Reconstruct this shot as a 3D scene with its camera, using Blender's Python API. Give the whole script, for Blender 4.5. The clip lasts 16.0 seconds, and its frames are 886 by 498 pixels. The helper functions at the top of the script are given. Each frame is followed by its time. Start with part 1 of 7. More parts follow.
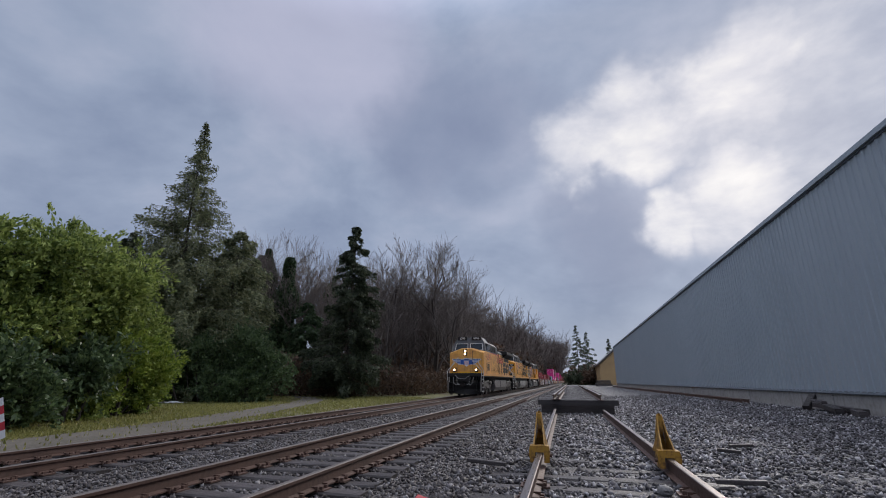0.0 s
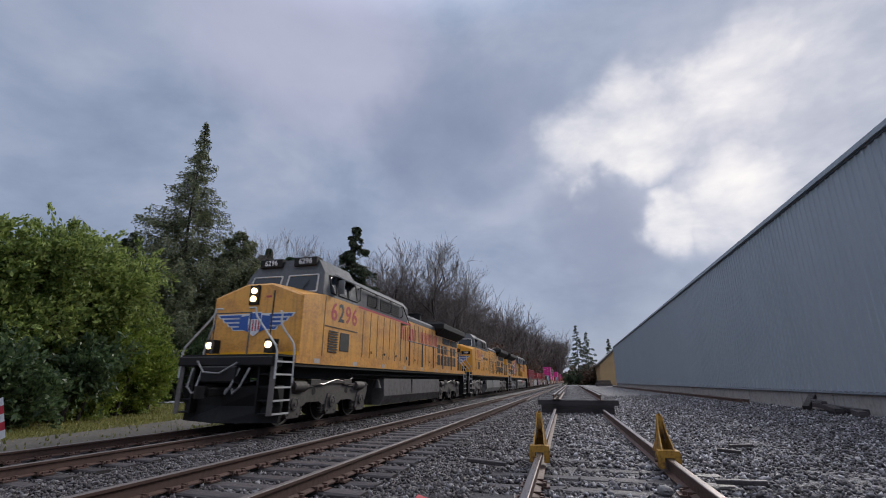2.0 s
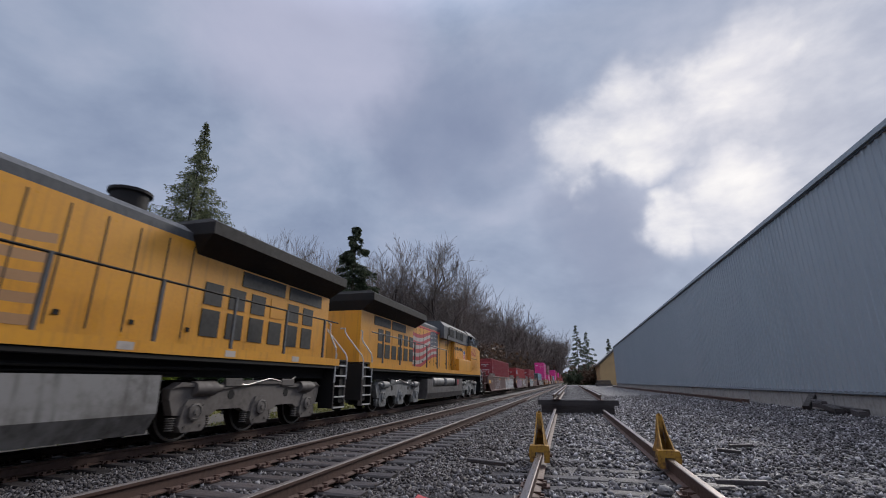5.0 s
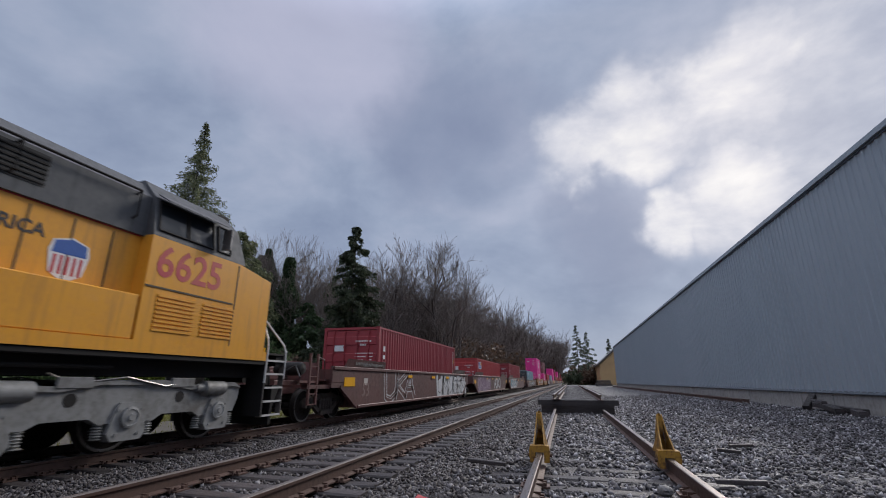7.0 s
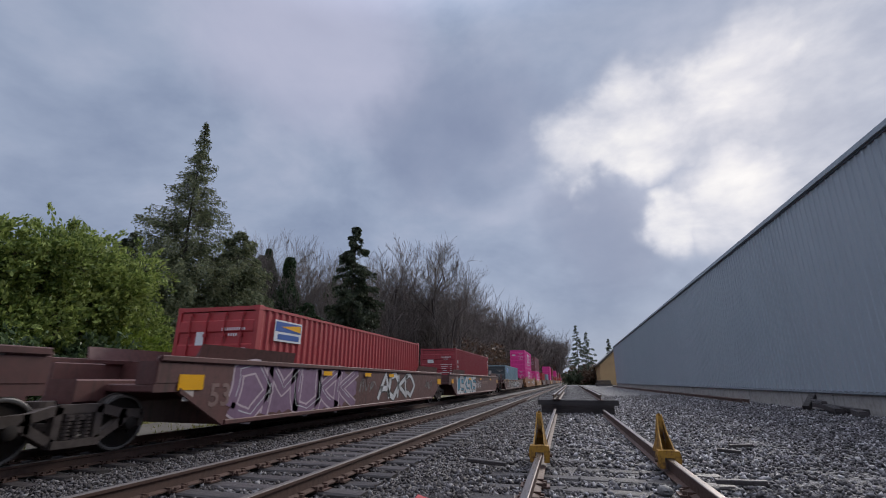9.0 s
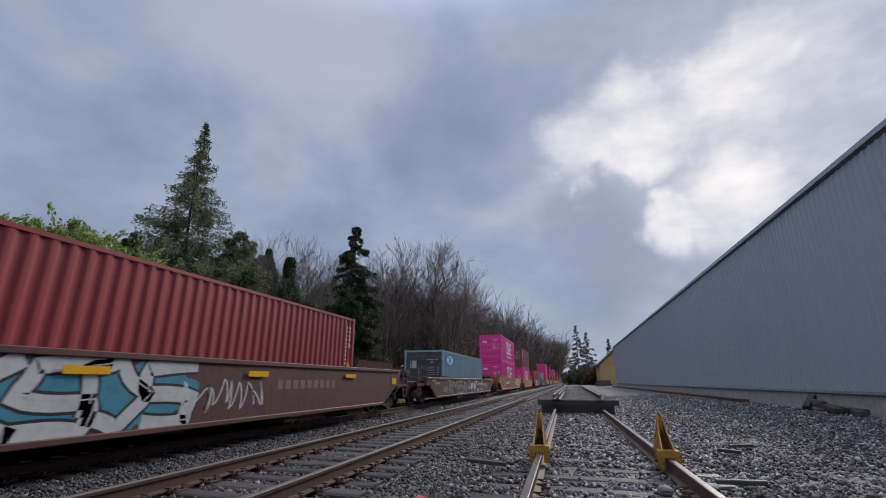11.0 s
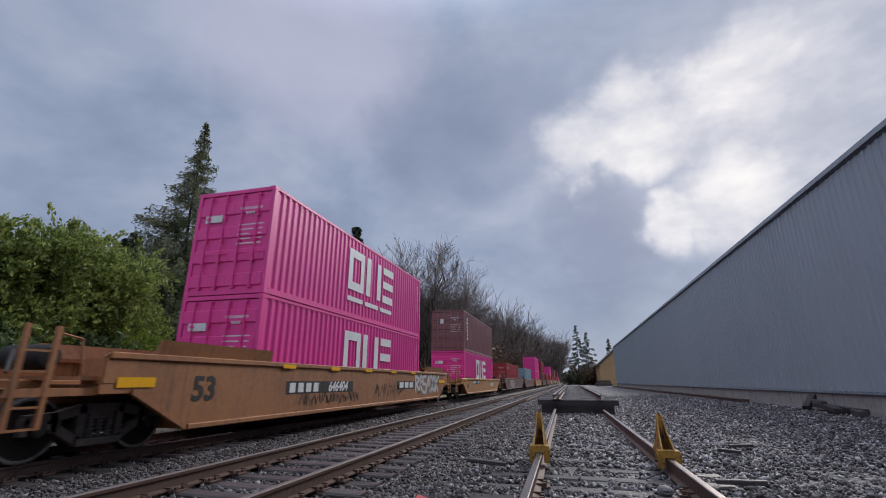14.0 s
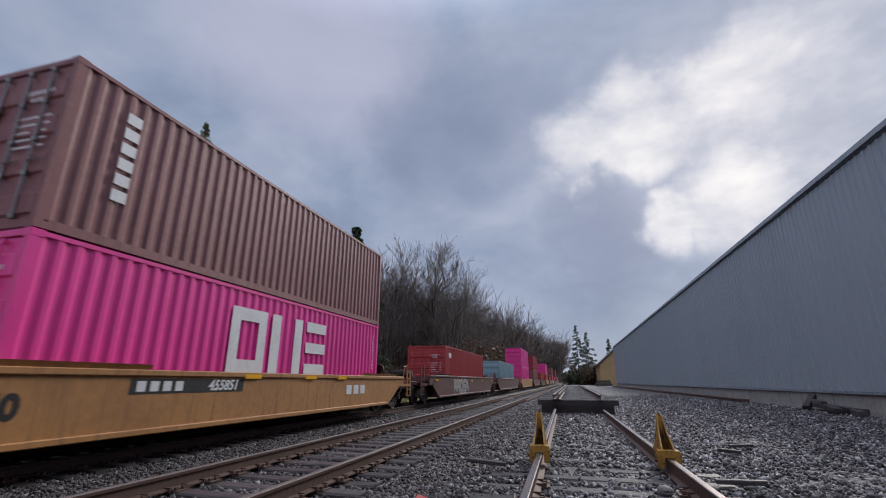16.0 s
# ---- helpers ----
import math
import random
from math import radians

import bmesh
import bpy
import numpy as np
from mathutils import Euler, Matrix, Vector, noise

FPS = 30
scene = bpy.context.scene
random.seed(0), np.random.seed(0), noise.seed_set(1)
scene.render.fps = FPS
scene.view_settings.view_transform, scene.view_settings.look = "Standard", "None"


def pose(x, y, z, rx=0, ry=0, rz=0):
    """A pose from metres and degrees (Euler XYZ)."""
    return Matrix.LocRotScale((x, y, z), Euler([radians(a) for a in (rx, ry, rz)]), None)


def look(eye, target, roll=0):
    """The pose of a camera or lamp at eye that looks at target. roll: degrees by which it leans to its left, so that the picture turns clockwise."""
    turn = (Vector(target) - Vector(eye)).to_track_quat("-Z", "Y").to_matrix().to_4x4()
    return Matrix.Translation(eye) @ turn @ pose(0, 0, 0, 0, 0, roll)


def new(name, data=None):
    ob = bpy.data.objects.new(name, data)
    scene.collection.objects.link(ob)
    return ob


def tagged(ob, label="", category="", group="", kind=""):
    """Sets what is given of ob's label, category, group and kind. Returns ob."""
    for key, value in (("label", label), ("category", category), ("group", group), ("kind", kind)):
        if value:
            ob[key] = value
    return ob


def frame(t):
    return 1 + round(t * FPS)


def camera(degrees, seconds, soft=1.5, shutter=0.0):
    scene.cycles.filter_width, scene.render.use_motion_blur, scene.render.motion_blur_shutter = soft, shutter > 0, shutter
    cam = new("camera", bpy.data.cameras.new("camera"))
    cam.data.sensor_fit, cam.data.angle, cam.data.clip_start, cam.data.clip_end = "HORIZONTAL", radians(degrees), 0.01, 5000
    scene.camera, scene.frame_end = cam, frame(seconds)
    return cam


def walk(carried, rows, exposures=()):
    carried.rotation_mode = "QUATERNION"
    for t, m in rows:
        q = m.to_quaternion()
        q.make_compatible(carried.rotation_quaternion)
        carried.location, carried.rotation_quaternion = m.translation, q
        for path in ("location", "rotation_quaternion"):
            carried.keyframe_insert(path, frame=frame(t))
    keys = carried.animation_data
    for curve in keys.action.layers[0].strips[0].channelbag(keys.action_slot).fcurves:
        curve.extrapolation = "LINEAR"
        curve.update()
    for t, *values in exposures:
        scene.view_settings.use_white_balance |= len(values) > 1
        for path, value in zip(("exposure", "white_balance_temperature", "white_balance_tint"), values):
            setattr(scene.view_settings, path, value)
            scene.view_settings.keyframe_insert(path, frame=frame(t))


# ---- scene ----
import functools
from mathutils import Quaternion

# camera on a low stand beside the siding, looking up along the tracks
cam = camera(90.0, 16.0, soft=1.0, shutter=0.12)
_pit, _yaw = radians(16.58), radians(15.58)
_eye = Vector((0, 0, 1.0))
_aim = _eye + Vector((-math.sin(_yaw) * math.cos(_pit), math.cos(_yaw) * math.cos(_pit), math.sin(_pit)))
_pose = look(_eye, _aim, 0.2)
walk(cam, [(0.0, _pose), (16.0, _pose)])


# ---- world and sun: a broken overcast with a brighter opening ahead to the right ----
def view_dir(px, py):
    f = 784.0 / math.tan(radians(45.0))
    m = _pose.to_3x3()
    return (m @ Vector(((px - 784) / f, (441 - py) / f, -1))).normalized()


SUN_DIR = view_dir(1310, 170)
world = bpy.data.worlds.new("overcast_sky")
scene.world = world
world.use_nodes = True


class Nodes:
    """A short way to write node trees."""

    def __init__(self, tree):
        self.t = tree
        tree.nodes.clear()

    def n(self, kind, **sets):
        nd = self.t.nodes.new(kind)
        for k, v in sets.items():
            setattr(nd, k, v)
        return nd

    def l(self, a, b):
        self.t.links.new(a, b)

    def val(self, sock, v):
        if isinstance(v, bpy.types.NodeSocket):
            self.l(v, sock)
        elif v is not None:
            sock.default_value = v

    def math(self, op, a, b=None, c=None, clamp=False):
        nd = self.n("ShaderNodeMath", operation=op, use_clamp=clamp)
        for i, v in enumerate((a, b, c)):
            self.val(nd.inputs[i], v)
        return nd.outputs[0]

    def vmath(self, op, a, b=None, out=0):
        nd = self.n("ShaderNodeVectorMath", operation=op)
        self.val(nd.inputs[0], a)
        self.val(nd.inputs[1], b)
        return nd.outputs[out]

    def noise(self, vec, scale, detail=4, rough=0.55, dist=0.0, out=0):
        nd = self.n("ShaderNodeTexNoise")
        self.val(nd.inputs["Vector"], vec)
        nd.inputs["Scale"].default_value, nd.inputs["Detail"].default_value = scale, detail
        nd.inputs["Roughness"].default_value, nd.inputs["Distortion"].default_value = rough, dist
        return nd.outputs[out]

    def ramp(self, fac, stops, mode="LINEAR"):
        nd = self.n("ShaderNodeValToRGB")
        cr = nd.color_ramp
        cr.interpolation = mode
        while len(cr.elements) < len(stops):
            cr.elements.new(0.5)
        for e, (p, c) in zip(cr.elements, stops):
            e.position = p
            e.color = (*c, 1) if len(c) == 3 else c
        self.val(nd.inputs[0], fac)
        return nd.outputs[0]

    def mix(self, fac, a, b, blend="MIX"):
        nd = self.n("ShaderNodeMix", data_type="RGBA", blend_type=blend)
        self.val(nd.inputs[0], fac)
        for i, v in ((6, a), (7, b)):
            self.val(nd.inputs[i], (*v, 1) if isinstance(v, tuple) and len(v) == 3 else v)
        return nd.outputs[2]

    def remap(self, v, a, b, c=0.0, d=1.0, smooth=True):
        nd = self.n("ShaderNodeMapRange", interpolation_type="SMOOTHSTEP" if smooth else "LINEAR")
        for i, x in enumerate((v, a, b, c, d)):
            self.val(nd.inputs[i], x)
        return nd.outputs[0]


def build_world():
    N = Nodes(world.node_tree)
    co = N.n("ShaderNodeTexCoord").outputs["Generated"]
    w1 = N.noise(co, 2.2, 5, 0.6, out=1)
    w2 = N.noise(co, 7.0, 5, 0.6, out=1)
    warp = N.vmath("SUBTRACT", w1, (0.5, 0.5, 0.5))
    sc = N.n("ShaderNodeVectorMath", operation="SCALE")
    N.l(warp, sc.inputs[0])
    sc.inputs[3].default_value = 0.30
    sc2 = N.n("ShaderNodeVectorMath", operation="SCALE")
    N.l(N.vmath("SUBTRACT", w2, (0.5, 0.5, 0.5)), sc2.inputs[0])
    sc2.inputs[3].default_value = 0.09
    wd = N.vmath("NORMALIZE", N.vmath("ADD", N.vmath("ADD", co, sc.outputs[0]), sc2.outputs[0]))

    def lobe(px, py, inner, outer):
        d = N.vmath("DOT_PRODUCT", wd, tuple(view_dir(px, py)), out=1)
        return N.remap(d, math.cos(radians(outer)), math.cos(radians(inner)))

    # thinner cloud, where the sun stands behind
    thin = lobe(1250, 150, 1, 12)
    side = N.math("MULTIPLY", N.math("MAXIMUM", lobe(1500, 90, 1, 17), lobe(1440, 250, 1, 12)), 0.66)
    thin = N.math("MAXIMUM", thin, side)
    for q in ((1045, 285, 1, 8), (1110, 240, 1, 9), (1190, 395, 1, 6), (1310, 350, 1, 9), (1150, 190, 1, 9)):
        thin = N.math("MAXIMUM", thin, lobe(*q))
    thick = N.math("MAXIMUM", lobe(960, 90, 2, 9), N.math("MAXIMUM", lobe(1090, 375, 1, 5), lobe(1200, 10, 1, 8)))
    thin = N.math("MULTIPLY", thin, N.math("SUBTRACT", 1.0, N.math("MULTIPLY", thick, 0.8)))
    veil = lobe(560, 40, 2, 17)
    dark = N.math("MAXIMUM", lobe(820, 220, 3, 14), lobe(1060, 440, 2, 9))
    flat = N.vmath("MULTIPLY", co, (1.0, 1.0, 1.7))
    big = N.noise(flat, 2.6, 6, 0.55, 0.4)
    fine = N.noise(flat, 7.0, 7, 0.54, 0.15)
    f = N.math("ADD", N.math("MULTIPLY", big, 0.7), N.math("MULTIPLY", fine, 0.3))
    base = N.ramp(f, [(0.36, (0.225, 0.275, 0.400)), (0.5, (0.305, 0.360, 0.488)), (0.64, (0.395, 0.435, 0.560))])
    base = N.mix(N.math("MULTIPLY", veil, 0.65), base, (0.50, 0.50, 0.64))
    base = N.mix(N.math("MULTIPLY", dark, 0.6), base, (0.210, 0.245, 0.365))
    glow_f = N.math("ADD", N.math("MULTIPLY", thin, 0.62), N.math("MULTIPLY", N.math("SUBTRACT", fine, 0.5), 1.5))
    bright = N.ramp(glow_f, [(0.0, (0.34, 0.375, 0.49)), (0.35, (0.50, 0.525, 0.62)), (0.60, (0.66, 0.665, 0.73)), (0.80, (0.80, 0.79, 0.81)), (1.0, (0.93, 0.91, 0.90))])
    cloud = N.mix(N.remap(thin, 0.0, 0.95), base, bright)
    # an overcast is brighter overhead than low down
    sp = N.n("ShaderNodeSeparateXYZ")
    N.l(N.vmath("NORMALIZE", co), sp.inputs[0])
    high = N.math("ADD", N.remap(sp.outputs[2], 0.66, 0.98, 1.0, 4.5), N.remap(sp.outputs[1], 0.2, -0.7, 0.0, 0.40))
    cloud = N.mix(1.0, cloud, N.ramp(N.math("MULTIPLY", high, 1.0 / 6.0), [(0.0, (0, 0, 0)), (1.0, (6.0, 6.0, 6.0))]), "MULTIPLY")
    cloud = N.mix(N.remap(high, 1.1, 2.6, 0.0, 1.0), cloud, N.mix(1.0, cloud, (1.12, 1.0, 0.86), "MULTIPLY"))
    # a little of the clear sky above the cloud comes through
    sky = N.n("ShaderNodeTexSky", sky_type="NISHITA", sun_disc=False)
    sky.sun_elevation = math.asin(SUN_DIR.z)
    sky.sun_rotation = math.atan2(SUN_DIR.x, SUN_DIR.y)
    b1 = N.n("ShaderNodeBackground")
    N.l(cloud, b1.inputs[0])
    b1.inputs[1].default_value = 1.0
    b2 = N.n("ShaderNodeBackground")
    N.l(sky.outputs[0], b2.inputs[0])
    b2.inputs[1].default_value = 0.006
    add = N.n("ShaderNodeAddShader")
    N.l(b1.outputs[0], add.inputs[0])
    N.l(b2.outputs[0], add.inputs[1])
    N.l(add.outputs[0], N.n("ShaderNodeOutputWorld").inputs[0])


build_world()
_sun = bpy.data.lights.new("sun", "SUN")
_sun.energy, _sun.angle, _sun.color = 1.9, radians(16), (1.0, 0.95, 0.9)
sun = new("sun", _sun)
sun.matrix_world = look(SUN_DIR * 100, (0, 0, 0))
scene.view_settings.exposure = 0.0


# ---- materials ----
def material(name, color, rough=0.6, metal=0.0, dark=None, grain=8.0, blotch=0.7, amount=0.5, bump=0.15, bump_scale=60.0,
             stretch=(1, 1, 1), streak=None, streak_amount=0.0, spec=0.5, wet=0.0, rand=0.0):
    """A worn surface: colour with blotches, grain, streaks and fine relief, in metres of the object's own space."""
    m = bpy.data.materials.new(name)
    m.use_nodes = True
    N = Nodes(m.node_tree)
    co = N.n("ShaderNodeTexCoord").outputs["Object"]
    mp = N.n("ShaderNodeMapping")
    mp.inputs["Scale"].default_value = stretch
    N.l(co, mp.inputs[0])
    v = mp.outputs[0]
    dark = dark or tuple(c * 0.5 for c in color)
    a = N.noise(v, blotch, 5, 0.6)
    b = N.noise(v, grain, 4, 0.65)
    f = N.math("ADD", N.math("MULTIPLY", a, 0.6), N.math("MULTIPLY", b, 0.4))
    f = N.math("MULTIPLY", N.remap(f, 0.42, 0.68), amount)
    c = N.mix(f, color, dark)
    if streak:
        mp2 = N.n("ShaderNodeMapping")
        mp2.inputs["Scale"].default_value = (5, 5, 0.35)
        N.l(co, mp2.inputs[0])
        s = N.remap(N.noise(mp2.outputs[0], 1.6, 5, 0.6), 0.5, 0.72)
        c = N.mix(N.math("MULTIPLY", s, streak_amount), c, streak)
    if rand:
        oi = N.n("ShaderNodeObjectInfo").outputs["Random"]
        hs = N.n("ShaderNodeHueSaturation")
        N.l(c, hs.inputs["Color"])
        N.l(N.remap(oi, 0, 1, 1 - rand, 1 + rand, False), hs.inputs["Value"])
        c = hs.outputs[0]
    p = N.n("ShaderNodeBsdfPrincipled")
    N.l(c, p.inputs["Base Color"])
    p.inputs["Metallic"].default_value = metal
    p.inputs["Specular IOR Level"].default_value = spec
    N.l(N.remap(b, 0.3, 0.7, max(0.03, rough - 0.12 - wet), min(1, rough + 0.12), False), p.inputs["Roughness"])
    if bump:
        bp = N.n("ShaderNodeBump")
        bp.inputs["Strength"].default_value = bump
        bp.inputs["Distance"].default_value = 0.01
        N.l(N.noise(v, bump_scale, 3, 0.6), bp.inputs["Height"])
        N.l(bp.outputs[0], p.inputs["Normal"])
    N.l(p.outputs[0], N.n("ShaderNodeOutputMaterial").inputs[0])
    return m


def glow(name, color, strength):
    m = bpy.data.materials.new(name)
    m.use_nodes = True
    N = Nodes(m.node_tree)
    e = N.n("ShaderNodeEmission")
    e.inputs[0].default_value = (*color, 1)
    e.inputs[1].default_value = strength
    N.l(e.outputs[0], N.n("ShaderNodeOutputMaterial").inputs[0])
    return m


def leafy(name, c1, c2, rough=0.55):
    """Leaves or needles that differ from clump to clump."""
    m = bpy.data.materials.new(name)
    m.use_nodes = True
    N = Nodes(m.node_tree)
    g = N.n("ShaderNodeNewGeometry").outputs["Random Per Island"]
    co = N.n("ShaderNodeTexCoord").outputs["Object"]
    f = N.math("ADD", N.math("MULTIPLY", g, 0.65), N.math("MULTIPLY", N.noise(co, 0.7, 3), 0.5))
    c = N.mix(N.remap(f, 0.25, 0.85), c1, c2)
    p = N.n("ShaderNodeBsdfPrincipled")
    N.l(c, p.inputs["Base Color"])
    p.inputs["Roughness"].default_value = rough
    p.inputs["Specular IOR Level"].default_value = 0.3
    tr = N.n("ShaderNodeBsdfTranslucent")
    N.l(c, tr.inputs[0])
    ms = N.n("ShaderNodeMixShader")
    ms.inputs[0].default_value = 0.38
    N.l(p.outputs[0], ms.inputs[1])
    N.l(tr.outputs[0], ms.inputs[2])
    N.l(ms.outputs[0], N.n("ShaderNodeOutputMaterial").inputs[0])
    return m


M = {}
M["yellow"] = material("loco_yellow", (0.76, 0.36, 0.065), 0.45, 0, (0.40, 0.17, 0.055), 11, 1.4, 0.75, 0.08, 30, (1, 0.8, 1.3), (0.16, 0.085, 0.045), 0.4)
M["yellow_fresh"] = material("loco_yellow_fresh", (0.74, 0.34, 0.035), 0.38, 0, (0.56, 0.23, 0.03), 14, 0.5, 0.4, 0.04, 30, (1, 1, 1), (0.25, 0.13, 0.05), 0.3)
M["loco_grey"] = material("loco_grey", (0.080, 0.083, 0.089), 0.68, 0, (0.05, 0.05, 0.055), 10, 0.6, 0.6, 0.05, 30, (1, 1, 1), (0.03, 0.03, 0.03), 0.5)
M["loco_black"] = material("sooty_black", (0.014, 0.013, 0.013), 0.7, 0, (0.030, 0.024, 0.021), 12, 0.9, 0.6, 0.1, spec=0.25)
M["truck_grey"] = material("truck_grey", (0.25, 0.25, 0.245), 0.55, 0, (0.06, 0.05, 0.04), 9, 1.2, 0.7, 0.15)
M["truck_mid"] = material("truck_brown_grey", (0.145, 0.125, 0.112), 0.65, 0, (0.05, 0.04, 0.034), 9, 1.2, 0.7, 0.2)
M["truck_dirty"] = material("truck_dirty", (0.090, 0.075, 0.066), 0.7, 0, (0.04, 0.032, 0.027), 9, 1.2, 0.7, 0.2)
M["freight_iron"] = material("freight_cast_iron", (0.085, 0.066, 0.058), 0.75, 0, (0.035, 0.028, 0.024), 9, 1.2, 0.7, 0.2, spec=0.3)
M["tank"] = material("fuel_tank_grey", (0.25, 0.24, 0.23), 0.5, 0, (0.07, 0.06, 0.05), 6, 0.9, 0.7, 0.1, 40, (1, 1, 1), (0.05, 0.04, 0.035), 0.6)
M["tank_dirty"] = material("fuel_tank_grime", (0.125, 0.113, 0.108), 0.55, 0, (0.05, 0.042, 0.038), 6, 0.9, 0.7, 0.1, 40, (1, 1, 1), (0.04, 0.032, 0.028), 0.7)
M["steel"] = material("worn_steel", (0.25, 0.24, 0.23), 0.35, 0.8, (0.1, 0.08, 0.07), 20, 2, 0.6, 0.1)
M["wheel"] = material("wheel_steel", (0.024, 0.020, 0.018), 0.75, 0.0, (0.03, 0.02, 0.015), 20, 3, 0.7, 0.1, spec=0.2)
M["glass"] = material("cab_glass", (0.02, 0.025, 0.03), 0.08, 0, (0.03, 0.035, 0.04), 3, 1, 0.5, 0)
M["rubber"] = material("black_rubber", (0.015, 0.015, 0.015), 0.6)
M["white"] = material("white_paint", (0.72, 0.72, 0.72), 0.5, 0, (0.5, 0.48, 0.46), 15, 2, 0.5, 0.03)
M["rail_white"] = material("handrail_white", (0.55, 0.54, 0.52), 0.45, 0, (0.3, 0.27, 0.24), 25, 3, 0.6, 0)
M["red_line"] = material("red_stripe", (0.50, 0.035, 0.05), 0.45, 0, (0.3, 0.03, 0.035), 15, 1, 0.5, 0)
M["red_digit"] = material("red_lettering", (0.45, 0.04, 0.055), 0.5, 0, (0.45, 0.12, 0.06), 18, 2, 0.6, 0)
M["blue"] = material("blue_paint", (0.03, 0.10, 0.36), 0.45, 0, (0.02, 0.06, 0.2), 15, 1, 0.5, 0)
M["logo_blue"] = material("light_blue_paint", (0.03, 0.23, 0.62), 0.45, 0, (0.03, 0.17, 0.45), 15, 1, 0.5, 0)
M["dark_text"] = material("dark_lettering", (0.03, 0.03, 0.035), 0.5, bump=0)
M["pink"] = material("magenta_container", (0.80, 0.045, 0.30), 0.42, 0, (0.64, 0.04, 0.235), 10, 0.5, 0.45, 0.03, 30, (1, 1, 1), (0.38, 0.03, 0.14), 0.25)
M["maroon"] = material("maroon_container", (0.30, 0.032, 0.042), 0.5, 0, (0.22, 0.02, 0.028), 10, 0.5, 0.5, 0.04, 30, (1, 1, 1), (0.12, 0.03, 0.02), 0.35)
M["red"] = material("red_container", (0.40, 0.038, 0.042), 0.5, 0, (0.28, 0.032, 0.034), 10, 0.5, 0.5, 0.04, 30, (1, 1, 1), (0.18, 0.04, 0.02), 0.3)
M["brown"] = material("brown_container", (0.235, 0.090, 0.092), 0.55, 0, (0.155, 0.058, 0.058), 10, 0.5, 0.5, 0.04, 30, (1, 1, 1), (0.08, 0.035, 0.025), 0.4)
M["teal"] = material("grey_blue_container", (0.25, 0.37, 0.42), 0.5, 0, (0.13, 0.19, 0.21), 10, 0.5, 0.5, 0.04, 30, (1, 1, 1), (0.18, 0.12, 0.09), 0.4)
M["charcoal"] = material("charcoal_doors", (0.05, 0.06, 0.065), 0.5, 0, (0.09, 0.1, 0.1), 8, 0.8, 0.6, 0.04)
M["orange"] = material("orange_red_container", (0.42, 0.06, 0.03), 0.5, 0, (0.3, 0.05, 0.03), 10, 0.5, 0.5, 0.04)
M["well_brown"] = material("well_car_brown", (0.115, 0.045, 0.040), 0.55, 0, (0.065, 0.030, 0.026), 8, 0.6, 0.7, 0.08, 40, (1, 1, 1), (0.035, 0.022, 0.018), 0.6)
M["well_tan"] = material("well_car_tan", (0.42, 0.20, 0.065), 0.55, 0, (0.27, 0.12, 0.045), 8, 0.6, 0.7, 0.08, 40, (1, 1, 1), (0.15, 0.07, 0.035), 0.6)
M["well_rust"] = material("well_car_rust_orange", (0.33, 0.135, 0.05), 0.6, 0, (0.19, 0.08, 0.035), 8, 0.6, 0.7, 0.1, 40, (1, 1, 1), (0.1, 0.05, 0.03), 0.6)
M["reflector"] = material("yellow_reflector", (0.85, 0.42, 0.01), 0.35, bump=0, amount=0.2)
M["rail"] = material("rail_rust", (0.105, 0.060, 0.046), 0.6, 0.2, (0.055, 0.034, 0.028), 18, 1.5, 0.6, 0.2)
M["rail_head"] = material("polished_rail_head", (0.15, 0.128, 0.120), 0.55, 0.45, (0.08, 0.064, 0.056), 40, 3, 0.5, 0.02, 50, (1, 0.1, 1))
M["rail_dull"] = material("dull_rail_head", (0.19, 0.16, 0.15), 0.35, 0.8, (0.1, 0.075, 0.06), 30, 3, 0.6, 0.05, 50, (1, 0.1, 1))
M["tie"] = material("wet_timber_tie", (0.058, 0.050, 0.050), 0.55, 0, (0.020, 0.017, 0.017), 16, 2, 0.7, 0.5, 40, (0.25, 3, 3), rand=0.3, wet=0.1, spec=0.3)
M["ballast"] = material("ballast_ground", (0.155, 0.150, 0.150), 0.7, 0, (0.05, 0.047, 0.047), 45, 1.1, 0.75, 1.0, 45, wet=0.15)
M["wall_metal"] = material("blue_grey_cladding", (0.33, 0.380, 0.420), 0.40, 0, (0.285, 0.33, 0.37), 6, 0.25, 0.6, 0.02, 20, (1, 1, 0.2))
M["wall_trim"] = material("dark_wall_trim", (0.085, 0.10, 0.12), 0.45, bump=0.02)
M["concrete"] = material("stained_concrete", (0.36, 0.34, 0.32), 0.8, 0, (0.2, 0.19, 0.175), 9, 1.1, 0.7, 0.3, 40, (1, 1, 1), (0.13, 0.12, 0.11), 0.5)
M["stop_yellow"] = material("chipped_yellow_steel", (0.38, 0.20, 0.022), 0.55, 0, (0.10, 0.045, 0.02), 26, 7, 1.0, 0.25)
M["bark"] = material("bark", (0.095, 0.078, 0.068), 0.9, 0, (0.05, 0.04, 0.033), 12, 1.5, 0.7, 0.6, 25, (3, 3, 0.6))
M["bark_dark"] = material("dark_bark", (0.055, 0.042, 0.034), 0.9, 0, (0.025, 0.02, 0.016), 12, 1.5, 0.7, 0.6, 25, (3, 3, 0.6))
M["twig"] = material("bare_twigs", (0.15, 0.122, 0.108), 0.9, 0, (0.085, 0.068, 0.06), 6, 0.4, 0.7, 0)
